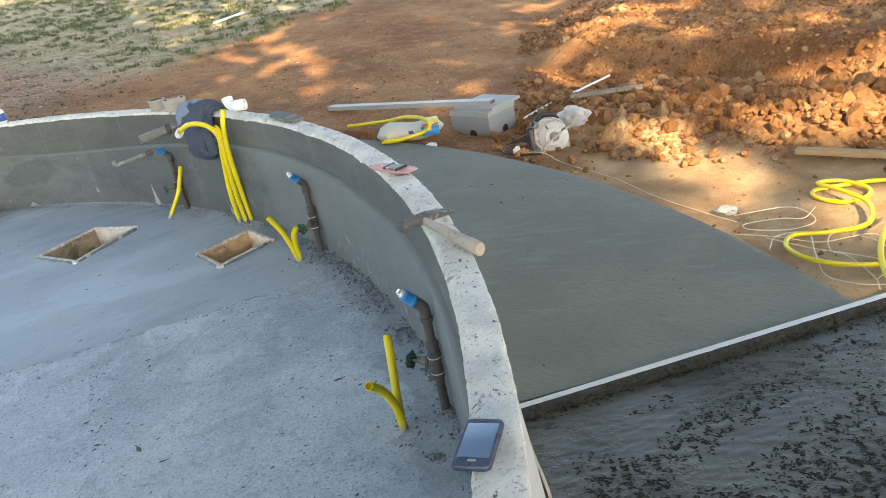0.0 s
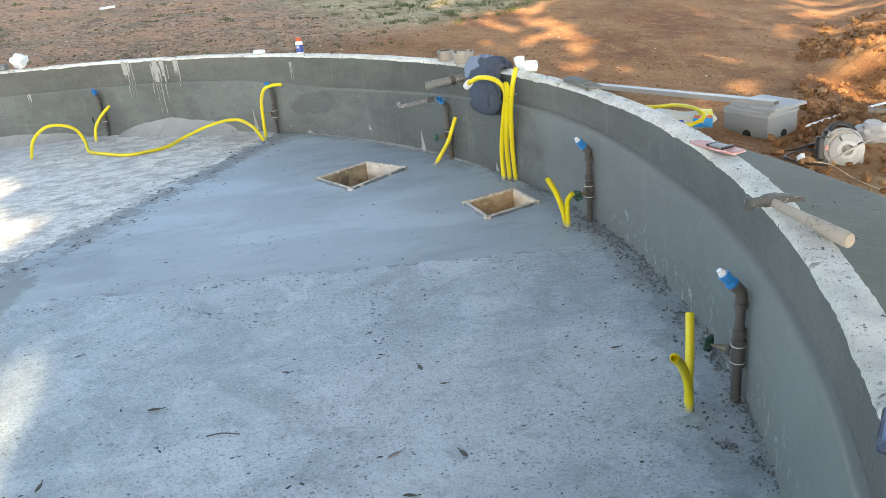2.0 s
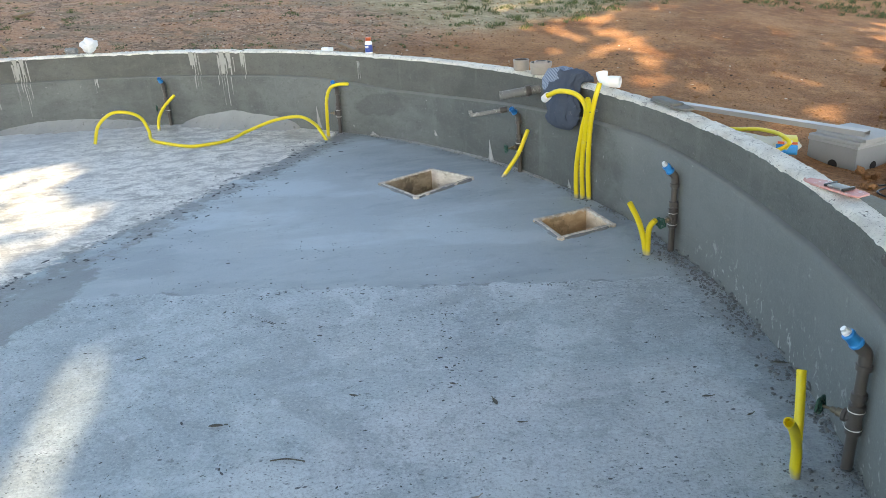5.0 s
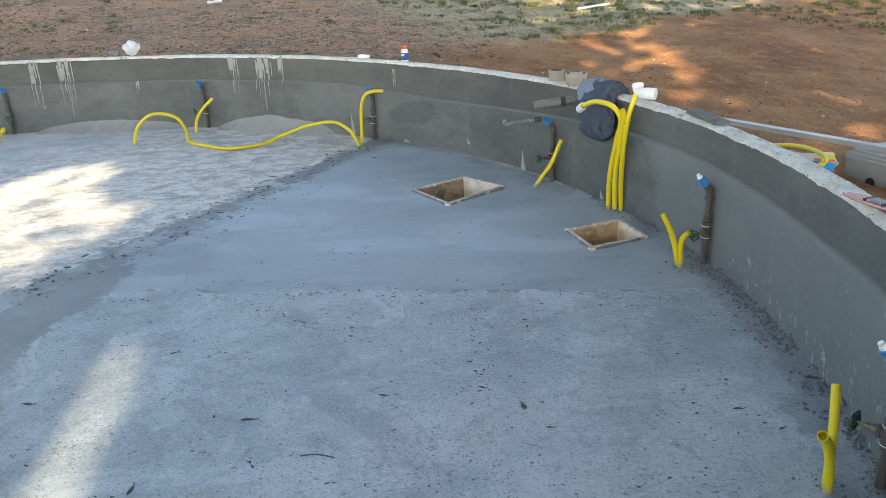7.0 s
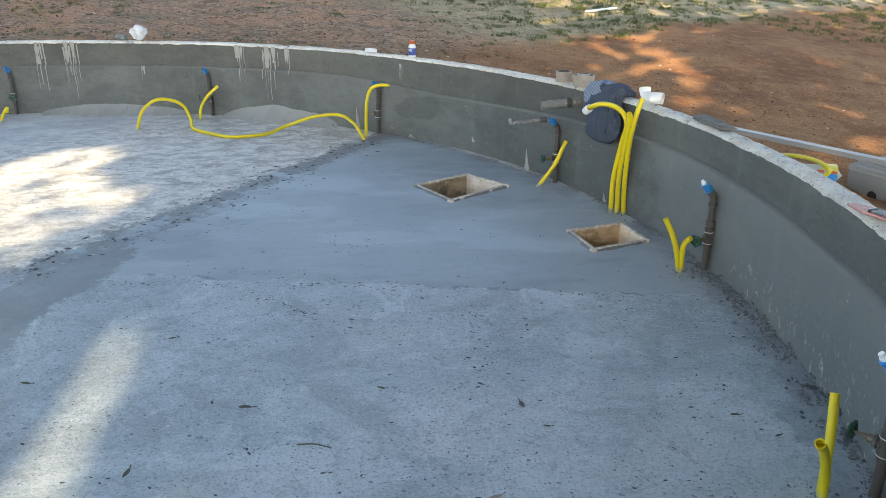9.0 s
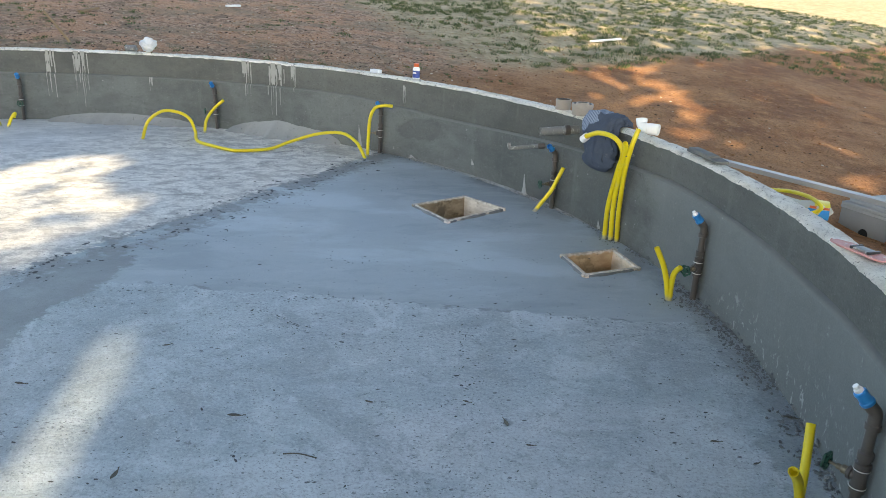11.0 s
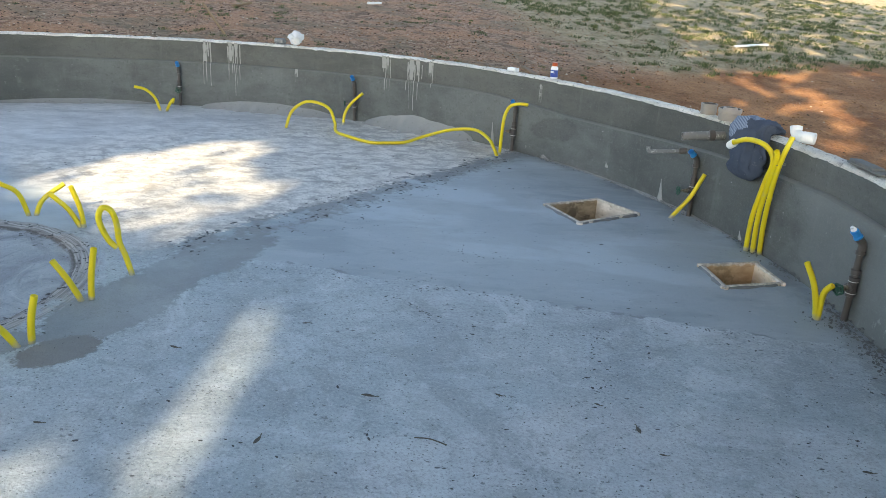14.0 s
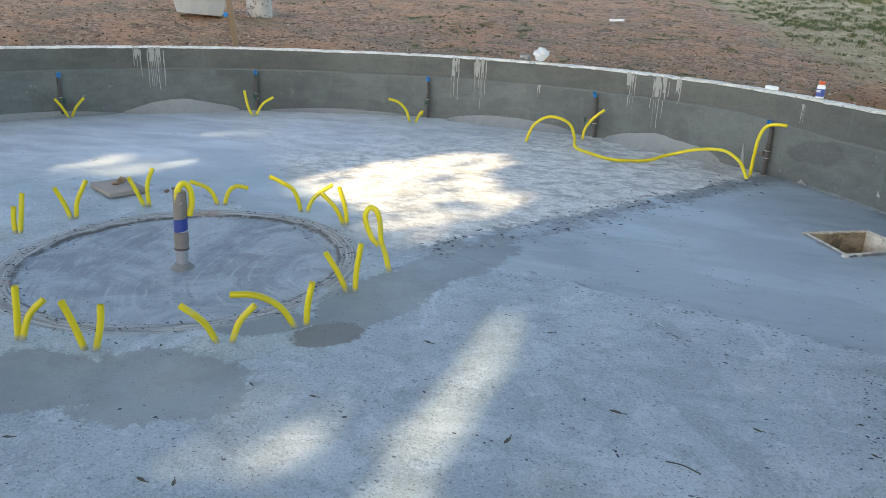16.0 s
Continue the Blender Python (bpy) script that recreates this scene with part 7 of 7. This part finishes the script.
circular_saw()
crumpled("plastic_sack", gh(4.30, 4.76, 0.07), (0.12, 0.07, 0.085), M_FILM, 9, "crumpled clear plastic sack heaped beside the saw", "bag")
for line in ([gh(4.06, 4.62, 0.05), gh(3.95, 4.66, 0.05), gh(3.86, 4.62, 0.02), gh(3.84, 4.52, 0.02), gh(3.92, 4.47, 0.015), gh(4.08, 4.48, 0.02)], [gh(4.05, 4.66, 0.09), gh(3.98, 4.75, 0.07), gh(3.88, 4.76, 0.02), gh(3.80, 4.70, 0.015)]):
    tagged(finish("power_cable", sweep(line, 0.0055, 0.012, 7), M_BLACK), "thin black power cable lying on the soil", "cable", "cables by the saw")

# loose timber, twine, hose
tagged(finish("white_batten", sweep([(3.88, 5.42, -0.075), (4.10, 5.68, -0.045), (4.32, 5.86, -0.015), (4.55, 6.16, -0.005)], 0.0085, 0.05, 6), M_WHITE), "thin white plastic batten lying across the dug soil", "batten")
bar("plank", (4.262, 5.38, 0.045), (4.778, 5.38, 0.05), 0.055, 0.022, M_OLDPLANK, "short brown weathered plank lying on the soil heap", "plank", "loose planks")
bar("plank", gh(5.50, 4.02, 0.03), gh(6.30, 3.58, 0.03), 0.06, 0.028, M_RAWPINE, "pale sawn pine plank half bedded in the soil", "plank", "loose planks")
tagged(finish("hose", sweep([gh(5.95, 3.47, 0.02), gh(5.77, 3.53, 0.02), gh(5.61, 3.53, 0.02), gh(5.47, 3.50, 0.015), gh(5.46, 3.42, 0.012), gh(5.55, 3.35, 0.012), gh(5.66, 3.37, 0.015), gh(5.69, 3.46, 0.02), gh(5.60, 3.55, 0.035), gh(5.49, 3.53, 0.04), gh(5.56, 3.40, 0.05), gh(5.63, 3.24, 0.04), gh(5.57, 3.04, 0.03), gh(5.42, 3.02, 0.02), gh(5.27, 3.01, 0.02), gh(5.22, 2.92, 0.02), gh(5.26, 2.78, 0.02), gh(5.38, 2.70, 0.02), gh(5.53, 2.69, 0.02), gh(5.75, 2.70, 0.02)], 0.0102, 0.012, 12), M_HOSE), "long yellow hose lying in loose coils on the soil", "hose")
tagged(finish("hose", sweep([gh(5.68, 3.02, 0.08), gh(5.60, 2.88, 0.10), gh(5.53, 2.75, 0.09), gh(5.49, 2.60, 0.06), gh(5.50, 2.48, 0.03), gh(5.60, 2.40, 0.02)], 0.0112, 0.012, 12), M_HOSE), "yellow hose bent over the twine on the soil", "hose")
TWINES = ([(5.07, 3.29), (5.30, 3.32), (5.38, 3.25), (5.38, 3.12), (5.27, 3.08), (5.11, 3.10), (5.10, 3.19), (5.25, 3.18), (5.35, 3.19), (5.42, 3.28)],
          [(5.04, 3.09), (5.21, 3.00), (5.36, 2.95), (5.55, 2.96), (5.60, 2.92)],
          [(5.54, 3.06), (5.41, 2.99), (5.38, 2.86), (5.42, 2.77), (5.46, 2.59), (5.44, 2.46)],
          [(5.15, 2.90), (5.20, 3.01), (5.33, 3.04), (5.31, 2.82), (5.30, 2.62), (5.38, 2.51), (5.48, 2.52), (5.60, 2.50)],
          [(5.16, 3.02), (5.30, 2.88), (5.46, 2.80), (5.60, 2.66)],
          [(5.50, 3.0), (5.57, 2.86), (5.56, 2.70), (5.46, 2.55)],
          [(3.91, 4.50), (4.09, 4.49), (4.24, 4.30), (4.53, 3.98), (4.73, 3.66), (4.94, 3.36), (5.07, 3.22)])
for line in TWINES:
    tagged(finish("twine", sweep([gh(x, y, 0.014 + 0.01 * (k % 2)) for k, (x, y) in enumerate(line)], 0.0024, 0.012, 6), M_STRING), "pale twine strewn loosely over the soil", "twine", "strewn twine")
crumpled("stone", gh(5.04, 3.35, -0.004), (0.065, 0.045, 0.030), M_TILE, 14, "pale grey stone lying at the edge of the pour", "stone")
crumpled("paper_wad", gh(3.93, 4.53, -0.004), (0.03, 0.04, 0.03), M_PAPER, 15, "small wad of pale paper beside the walkway", "paper")
crumpled("paper_wad", gh(3.30, 4.83, -0.004), (0.05, 0.03, 0.02), M_PAPER, 17, "torn strip of pale film beside the walkway", "paper")

# ---------------------------------------------------------------- up the slope


def mortar_tub():
    m = Matrix.Translation(gh(-6.45, 1.42, 0.03)) @ Matrix.Rotation(radians(76), 4, "Z") @ Matrix.Rotation(radians(5), 4, "Y")
    bm = bmesh.new()
    rings = []
    for z, w, d in ((0.0, 0.27, 0.17), (0.20, 0.33, 0.22), (0.205, 0.355, 0.245), (0.225, 0.355, 0.245), (0.225, 0.325, 0.215), (0.03, 0.262, 0.162)):
        ring = []
        for cx, cy, a0 in ((1, 1, 0), (-1, 1, 90), (-1, -1, 180), (1, -1, 270)):
            for k in range(5):
                a = radians(a0 + 22.5 * k)
                ring.append(bm.verts.new((cx * (w - 0.04) + 0.04 * math.cos(a), cy * (d - 0.04) + 0.04 * math.sin(a), z)))
        rings.append(ring)
    for a, b in zip(rings, rings[1:]):
        for i in range(20):
            bm.faces.new((a[i], a[(i + 1) % 20], b[(i + 1) % 20], b[i]))
    bm.faces.new(reversed(rings[0]))
    bm.faces.new(rings[-1])
    t = thing("mortar_tub", "grey plastic mortar tub smeared with cement on the slope", "tub", m)
    part("tub", bm, M_TRAY, t)
    part("leftover", box(0.40, 0.24, 0.05, (0, 0, 0.12), 0.02, None, 3), M_MORTAR, t, "set mortar left inside")
    for x in (-0.12, 0.12):
        part("rib", box(0.02, 0.02, 0.17, (x, -0.205, 0.02), 0.004), M_TRAY, t)


mortar_tub()


def paint_pail():
    t = thing("pail", "dented tin pail caked with white cement on the slope", "pail", Matrix.Translation(gh(-6.42, 2.18, -0.01)))
    part("body", lathe([(0, 0), (0.160, 0), (0.168, 0.006), (0.168, 0.04), (0.164, 0.05), (0.166, 0.20), (0.163, 0.21), (0.166, 0.22), (0.170, 0.37), (0.174, 0.375), (0.172, 0.385), (0.162, 0.38), (0.158, 0.03), (0, 0.03)], 32), M_PAIL, t)
    part("handle", sweep([(0.172, 0, 0.33), (0.18, 0.05, 0.26), (0.15, 0.13, 0.22), (0.05, 0.18, 0.20), (-0.05, 0.18, 0.20), (-0.15, 0.13, 0.22), (-0.18, 0.05, 0.26), (-0.172, 0, 0.33)], 0.004, 0.02, 6), M_DARKSTEEL, t, "thin wire handle")


paint_pail()


def stake():
    t = thing("stake", "rough wooden stake with a blue cap behind the wall", "stake", Matrix.Translation(gh(-4.66, 1.44, -0.1)))
    part("post", sweep([(0, 0.015, 0), (0.0, -0.02, 0.3), (-0.01, -0.075, 0.75)], 0.034, 0.06, 7, 0.10), M_STICK, t)
    part("second_post", sweep([(0.02, -0.02, 0.1), (0.01, -0.06, 0.32), (0.0, -0.095, 0.46)], 0.010, 0.06, 7), M_STICK, t)
    part("cap", lathe([(0, 0), (0.020, 0), (0.024, 0.01), (0.024, 0.04), (0, 0.045)], 16, Matrix.Translation((0.01, -0.10, 0.43))), M_BLUE, t, "blue plastic cap")


stake()
bar("stick", gh(-3.86, 3.93, 0.0), (-4.02, 3.78, 0.93), 0.026, 0.022, M_STICK, "thin brown stick leaning up behind the wall", "stick", "sticks behind the wall")
bar("stick", gh(-5.39, 4.94, 0.0), gh(-5.49, 5.26, 0.02), 0.05, 0.03, M_STICK, "flat brown offcut of wood on the slope", "stick", "sticks behind the wall")
bar("stick", gh(-1.42, 6.16, 0.0), gh(-1.10, 6.02, 0.01), 0.05, 0.025, M_STICK, "flat brown offcut of wood behind the wall", "stick", "sticks behind the wall")
bar("stick", (-1.20, 4.50, 0.60), (-1.34, 4.60, 0.67), 0.02, 0.015, M_STICK, "short brown stick propped behind the wall", "stick", "sticks behind the wall")
bar("white_stick", gh(-1.22, 10.84, 0.01), gh(-1.0, 11.46, 0.02), 0.05, 0.03, M_WHITE, "pale piece of batten lying in the thin grass", "batten")
bar("white_stick", gh(-5.30, 7.13, 0.01), gh(-5.21, 7.32, 0.02), 0.06, 0.03, M_WHITE, "pale scrap of batten lying on the slope", "batten")

# ---------------------------------------------------------------- soil clods, grass, litter
rng = random.Random(21)
big, small, taken = [], [], {}


def room_for(x, y, s):
    """Clods lie against one another: keep their centres apart."""
    i, j = int(x // 0.25), int(y // 0.25)
    for a in (i - 1, i, i + 1):
        for b in (j - 1, j, j + 1):
            for px, py, ps in taken.get((a, b), ()):
                if math.hypot(px - x, py - y) < 0.74 * (s + ps):
                    return False
    taken.setdefault((i, j), []).append((x, y, s))
    return True


for tries, lo, hi, rise in ((46, 0.070, 0.100, 0.25), (900, 0.040, 0.066, 0.40), (9000, 0.022, 0.040, 0.55), (34000, 0.010, 0.022, 0.7)):
    for _ in range(tries):
        x, y, s = rng.uniform(3.7, 7.9), rng.uniform(3.2, 7.3), rng.uniform(lo, hi)
        d = spoil(x, y)
        if lo < 0.04:
            d = max(d, 0.6 * smooth(math.hypot(x - 4.70, y - 4.72), 0.34, 0.1), 0.45 * smooth(0.56 * x + 0.83 * y, 6.08, 6.35) * smooth(x, 4.2, 4.5) * smooth(x, 5.2, 4.8), 0.10 * smooth(0.56 * x + 0.83 * y, 6.2, 6.55) * smooth(x, 4.4, 4.9), 0.08 * smooth(x, 4.5, 4.0))
        if off_wall(x, y) > R_SLAB + 0.12 + s and rng.random() < d and room_for(x, y, s):
            (big if s > 0.042 else small).append((x, y, ground_height(x, y) + rise * s, s))
for _ in range(14000):  # loose earth thrown up past the trench
    x, y = rng.uniform(3.6, 8.4), rng.uniform(5.6, 10.5)
    bank = (x - 4.3) * 0.66 + (y - 7.3) * 0.75
    if rng.random() < smooth(bank, 0.0, 0.2) * (0.15 + 0.85 * smooth(hum(x, y, 4, 0.9), -0.15, 0.25)):
        s = 0.008 + 0.042 * rng.random() ** 3
        if room_for(x, y, s):
            small.append((x, y, ground_height(x, y) + 0.4 * s, s))
for _ in range(6000):  # crumbs over the whole bare ground
    a, r = rng.uniform(20, 125), rng.uniform(R_SLAB + 0.08, 11)
    p = polar(a, r)
    small.append((p.x, p.y, ground_height(p.x, p.y) + 0.001, 0.003 + 0.014 * rng.random() ** 3))
big.sort(key=lambda c: c[0] ** 2 + c[1] ** 2)
small += big[280:]
tagged(lump_mesh("soil_crumbs", [c for c in small if c[3] < 0.017], M_CLOD, 5, 0.8), "small broken crumbs of red soil", "soil", kind="stuff")
tagged(lump_mesh("soil_clods", [c for c in small if c[3] >= 0.017], M_CLOD, 6, 0.8, 2), "broken clods of red soil heaped together", "soil", kind="stuff")
shapes = []
for k in range(8):
    bm = bmesh.new()
    bmesh.ops.create_icosphere(bm, subdivisions=3, radius=1)
    cuts = [Vector((rng.gauss(0, 1), rng.gauss(0, 1), rng.gauss(0, 1))).normalized() for _ in range(11)]
    for v in bm.verts:
        for c in cuts:
            over = v.co.dot(c) - 0.56
            if over > 0:
                v.co -= c * over
        v.co *= 1 + 0.26 * hum(v.co.x, v.co.y, v.co.z + 5 * k, 1.6, 4) + 0.10 * hum(v.co.x, v.co.y, v.co.z - 5 * k, 6.0, 2)
    me = bpy.data.meshes.new("clod")
    bm.to_mesh(me)
    bm.free()
    me.materials.append(M_CLOD)
    shapes.append(me)
for x, y, z, s in big[:280]:
    ob = new("clod", rng.choice(shapes))
    ob.parent = ground
    ob.matrix_world = Matrix.LocRotScale((x, y, z), Euler((rng.uniform(0, 6), rng.uniform(0, 6), rng.uniform(0, 6))), (s * rng.uniform(1.0, 1.5), s * rng.uniform(0.9, 1.25), s * rng.uniform(0.7, 1.0)))


def grass():
    n = Nodes("grass_blade")
    c = n.mix(n.island(), (0.045, 0.066, 0.026), (0.150, 0.170, 0.070))
    mat = n.done(c, 0.7, spec=0.2)
    r = random.Random(31)
    verts, faces = [], []
    for _ in range(21000):
        a, d = r.uniform(58, 178), 5.2 + 18 * r.random() ** 0.8
        x, y = d * math.cos(radians(a)), d * math.sin(radians(a))
        bound = x - (0.22 if y < 12.5 else 0.9) * (y - 9.5) + 0.8 * hum(x, y, 5, 0.8, 3)
        if bound > -0.1:
            continue
        lawn = smooth(y + 0.6 * min(0.0, x + 1.5), 7.0, 8.4)
        cover = 0.45 * hum(x, y, 2, 0.6, 2) + 0.75 * hum(x, y, 6, 2.6, 2) + 0.20 * lawn - 0.24 * (1 - lawn) - 0.04
        if cover + r.uniform(-0.2, 0.2) < 0:
            continue
        z = ground_height(x, y)
        wide = r.uniform(0.018, 0.055) * (0.7 + 0.3 * lawn)
        for _ in range(r.randint(12, 26)):
            px, py = x + r.gauss(0, wide), y + r.gauss(0, wide)
            h, w, t = r.uniform(0.015, 0.052) * (0.5 + 0.5 * lawn), r.uniform(0.0025, 0.006), r.uniform(0, 6.3)
            lx, ly = 0.7 * h * math.cos(t), 0.7 * h * math.sin(t)
            b = len(verts)
            verts += [(px - w * math.sin(t), py + w * math.cos(t), z - 0.005), (px + w * math.sin(t), py - w * math.cos(t), z - 0.005), (px + 0.4 * lx, py + 0.4 * ly, z + 0.7 * h), (px + lx, py + ly, z + h)]
            faces += [(b, b + 1, b + 2), (b, b + 2, b + 3)]
    me = bpy.data.meshes.new("grass")
    me.from_pydata(verts, [], faces)
    me.materials.append(mat)
    tagged(new("grass", me), "thin patchy grass on pale trodden earth", "grass", kind="stuff")


grass()
litter = []
for _ in range(18000):
    a, d = rng.uniform(66, 192), 4.66 + 7 * rng.random() ** 1.4
    x, y = d * math.cos(radians(a)), d * math.sin(radians(a))
    if x > -0.6 and rng.random() < 0.85:
        continue
    litter.append((x, y, ground_height(x, y) + 0.003, 0.003 + 0.016 * rng.random() ** 2.2))


def litter_material():
    n = Nodes("dry_litter")
    i = n.island()
    c = n.mix(n.step(i, 0.2, 0.75), (0.045, 0.032, 0.022), (0.36, 0.23, 0.145))
    c = n.mix(n.step(i, 0.86, 0.95), c, (0.60, 0.50, 0.38))
    return n.done(c, 0.9, spec=0.2)


tagged(lump_mesh("ground_litter", litter, litter_material(), 9, 0.45), "dry litter of chips and husks on trodden earth", "litter", kind="stuff")

# ---------------------------------------------------------------- unseen trees added to shade the place
Glade = namedtuple("Glade", "x y a b turn thin")
# gaps left in the added crowns wherever a sun patch should fall
GLADES = [Glade(1.98, 0.48, 0.84, 0.102, -48, 0.02), Glade(1.72, 0.79, 0.50, 0.102, -48, 0.02), Glade(1.53, 1.00, 0.28, 0.10, -48, 0.02), Glade(1.88, 0.02, 0.27, 0.105, -45, 0.04), Glade(1.76, -0.20, 0.26, 0.10, -45, 0.08),
          Glade(-1.10, 1.85, 1.05, 0.50, 107, 0.01), Glade(-0.45, 1.75, 0.80, 0.50, 107, 0.10), Glade(0.05, 1.42, 0.55, 0.28, 100, 0.20), Glade(-0.9, 2.9, 0.5, 0.4, 30, 0.55), Glade(-2.15, 0.0, 0.55, 0.42, 75, 0.12), Glade(-3.0, 1.0, 0.3, 0.18, 60, 0.3)]
GLADES += [Glade(5.10, 3.78, 0.66, 0.20, -65, 0.0), Glade(4.82, 4.43, 0.32, 0.22, -40, 0.05), Glade(5.95, 4.32, 0.66, 0.42, -25, 0.0), Glade(6.25, 5.4, 0.62, 0.28, -35, 0.0), Glade(5.75, 3.15, 0.36, 0.32, 20, 0.0), Glade(6.9, 4.7, 0.6, 0.5, 0, 0.1),
           Glade(5.0, 7.4, 0.75, 0.30, 10, 0.35), Glade(4.25, 7.1, 0.35, 0.2, 60, 0.35), Glade(6.2, 7.4, 0.6, 0.4, 20, 0.3), Glade(5.5, 10.2, 0.9, 0.5, 10, 0.2), Glade(7.0, 8.3, 0.6, 0.5, 30, 0.2), Glade(3.5, 7.3, 0.3, 0.16, 10, 0.4)]
GLADES += [Glade(0.65, 8.95, 2.2, 0.33, -58, 0.05), Glade(0.6, 8.35, 1.0, 0.25, -35, 0.1), Glade(-1.4, 8.3, 0.7, 0.14, 10, 0.3)]
for sx, sy in ((1.54, 9.67), (2.22, 9.92), (1.46, 8.4), (2.75, 8.93), (2.76, 12.1), (2.27, 7.06), (3.02, 6.7), (2.04, 6.67), (3.17, 5.9), (2.63, 10.5), (3.4, 8.0)):
    GLADES.append(Glade(sx, sy, 0.42, 0.24, -30 + 17 * (len(GLADES) % 5), 0.26))


def leafage(x, y):
    """How much of the crown's leaf stands between the sun and this spot of ground: 0 in a gap, 1 in full shade."""
    for g in GLADES:
        c, s = math.cos(radians(g.turn)), math.sin(radians(g.turn))
        dx, dy = x - g.x, y - g.y
        u, v = (dx * c + dy * s) / g.a, (-dx * s + dy * c) / g.b
        if u * u + v * v < 1 + 0.35 * hum(x, y, 3, 2.0, 2):
            return g.thin
    if off_wall(x, y) < 5.9:
        return 1.0
    ragged = 0.5 * hum(x, y, 11, 0.9, 4)
    streak = abs((y - 12.3) - 1.67 * (x + 0.1)) < 0.9 + ragged and x > -1.2
    if y > 9.0 + 1.4 * max(0.0, -1.0 - x) + 0.7 * ragged and x < 0.1 + 0.35 * (y - 10.5) * (y > 10.5) and not streak:
        return 0.22
    if y > 15.6 + 0.6 * max(0.0, x) + ragged and not streak:
        return 0.30
    if math.hypot(x - 3.75, y - 5.2) < 0.85:
        return 0.72
    if x > 3.3:
        return 0.35 * smooth(hum(x, y, 7, 0.9, 2), -0.3, 0.3) + (0.24 if y < 6.3 else 0.08)
    if x > 0.3 and y > 6.2:
        return 0.42 * smooth(hum(x, y, 7, 0.9, 2), -0.40, 0.25) + 0.34
    return 1.0


def add_shade_trees():
    bark = worn("bark", (0.06, 0.045, 0.032), (0.13, 0.10, 0.075), 9, 0.95, 0.9, 40)
    leaf = Nodes("foliage")
    t = leaf.island()
    leafmat = leaf.done(leaf.mix(t, (0.035, 0.070, 0.018), (0.085, 0.125, 0.035)), 0.6)
    rng = random.Random(5)
    groups = {}
    for fine in (True, False):
        step = 0.115 if fine else 0.21
        for gx in np.arange(-9.0, 10.0, step):
            for gy in np.arange(-5.0, 24.0, step):
                if (math.hypot(gx + 0.1, gy - 0.2) < 5.0 or (gx > 3.8 and gy < 6.2)) != fine:
                    continue
                for _ in range(4 if math.hypot(gx, gy) > 4.5 else 3):
                    x, y = gx + rng.uniform(0, step), gy + rng.uniform(0, step)
                    if rng.random() > leafage(x, y):
                        continue
                    # each leaf sits on the sun ray to its spot, shaping the shade
                    p = Vector((x, y, 0)) + TO_SUN * rng.uniform(15.0, 20.0)
                    groups.setdefault(min(3, int((x + 9.0) / 4.75)), []).append((p, rng.uniform(0.10, 0.15) if fine else rng.uniform(0.19, 0.27)))
    for k, points in sorted(groups.items()):
        verts, faces = [], []
        for p, s in points:
            q = Euler((rng.uniform(-0.9, 0.9), rng.uniform(-0.9, 0.9), rng.uniform(0, 6.3))).to_matrix()
            b = len(verts)
            for v in ((-1.0, 0, 0), (-0.3, -0.62, 0.12), (0.55, -0.55, 0.05), (1.1, 0, -0.15), (0.4, 0.6, 0.1), (-0.4, 0.55, 0.05)):
                verts.append(tuple(p + s * (q @ Vector(v))))
            faces += [(b, b + 1, b + 5), (b + 1, b + 2, b + 4, b + 5), (b + 2, b + 3, b + 4)]
        points = [p for p, s in points]
        c = sum(points, Vector()) / len(points)
        ys = sorted(p.y for p in points)
        foot = Vector((c.x, ys[len(ys) // 3] - 1.0, 0))
        foot.z = ground_height(foot.x, foot.y) - 0.2
        tree = thing("tree", "tall unseen leafy tree added beyond the basin to cast shade", "tree", Matrix.Translation(foot), "shade trees")
        bm = bmesh.new()
        fork = Vector((0.2, 0.3, 5.0))
        stem = sweep([(0, 0, 0), (0.1, 0.0, 2.5), fork], 0.26, 0.5, 10)
        join(bm, stem)
        part("trunk", bm, bark, tree, "rough brown trunk")
        made = 0
        for _ in range(400):  # limbs keep to the leafy side, clear of the gaps
            end = rng.choice(points) - foot
            bend = fork.lerp(end, 0.4) + Vector((0, 0, 0.6))
            line = [fork.lerp(bend, u / 30) for u in range(31)] + [bend.lerp(end, u / 60) for u in range(1, 61)]
            spots = [foot + p - TO_SUN * ((foot + p).z / TO_SUN.z) for p in line]
            if all(leafage(q.x, q.y) > 0.55 for q in spots if off_wall(q.x, q.y) < 5.5 or (q.x > 3.0 and q.y < 10)):
                part("limb", sweep([fork, bend, end], 0.07, 0.6, 7), bark, tree)
                made += 1
                if made == 7:
                    break
        me = bpy.data.meshes.new("crown")
        me.from_pydata([tuple(Vector(v) - foot) for v in verts], [], faces)
        me.materials.append(leafmat)
        crown = new("crown", me)
        crown.parent = tree
        crown["label"] = "crown of many small green leaf sprays"


add_shade_trees()
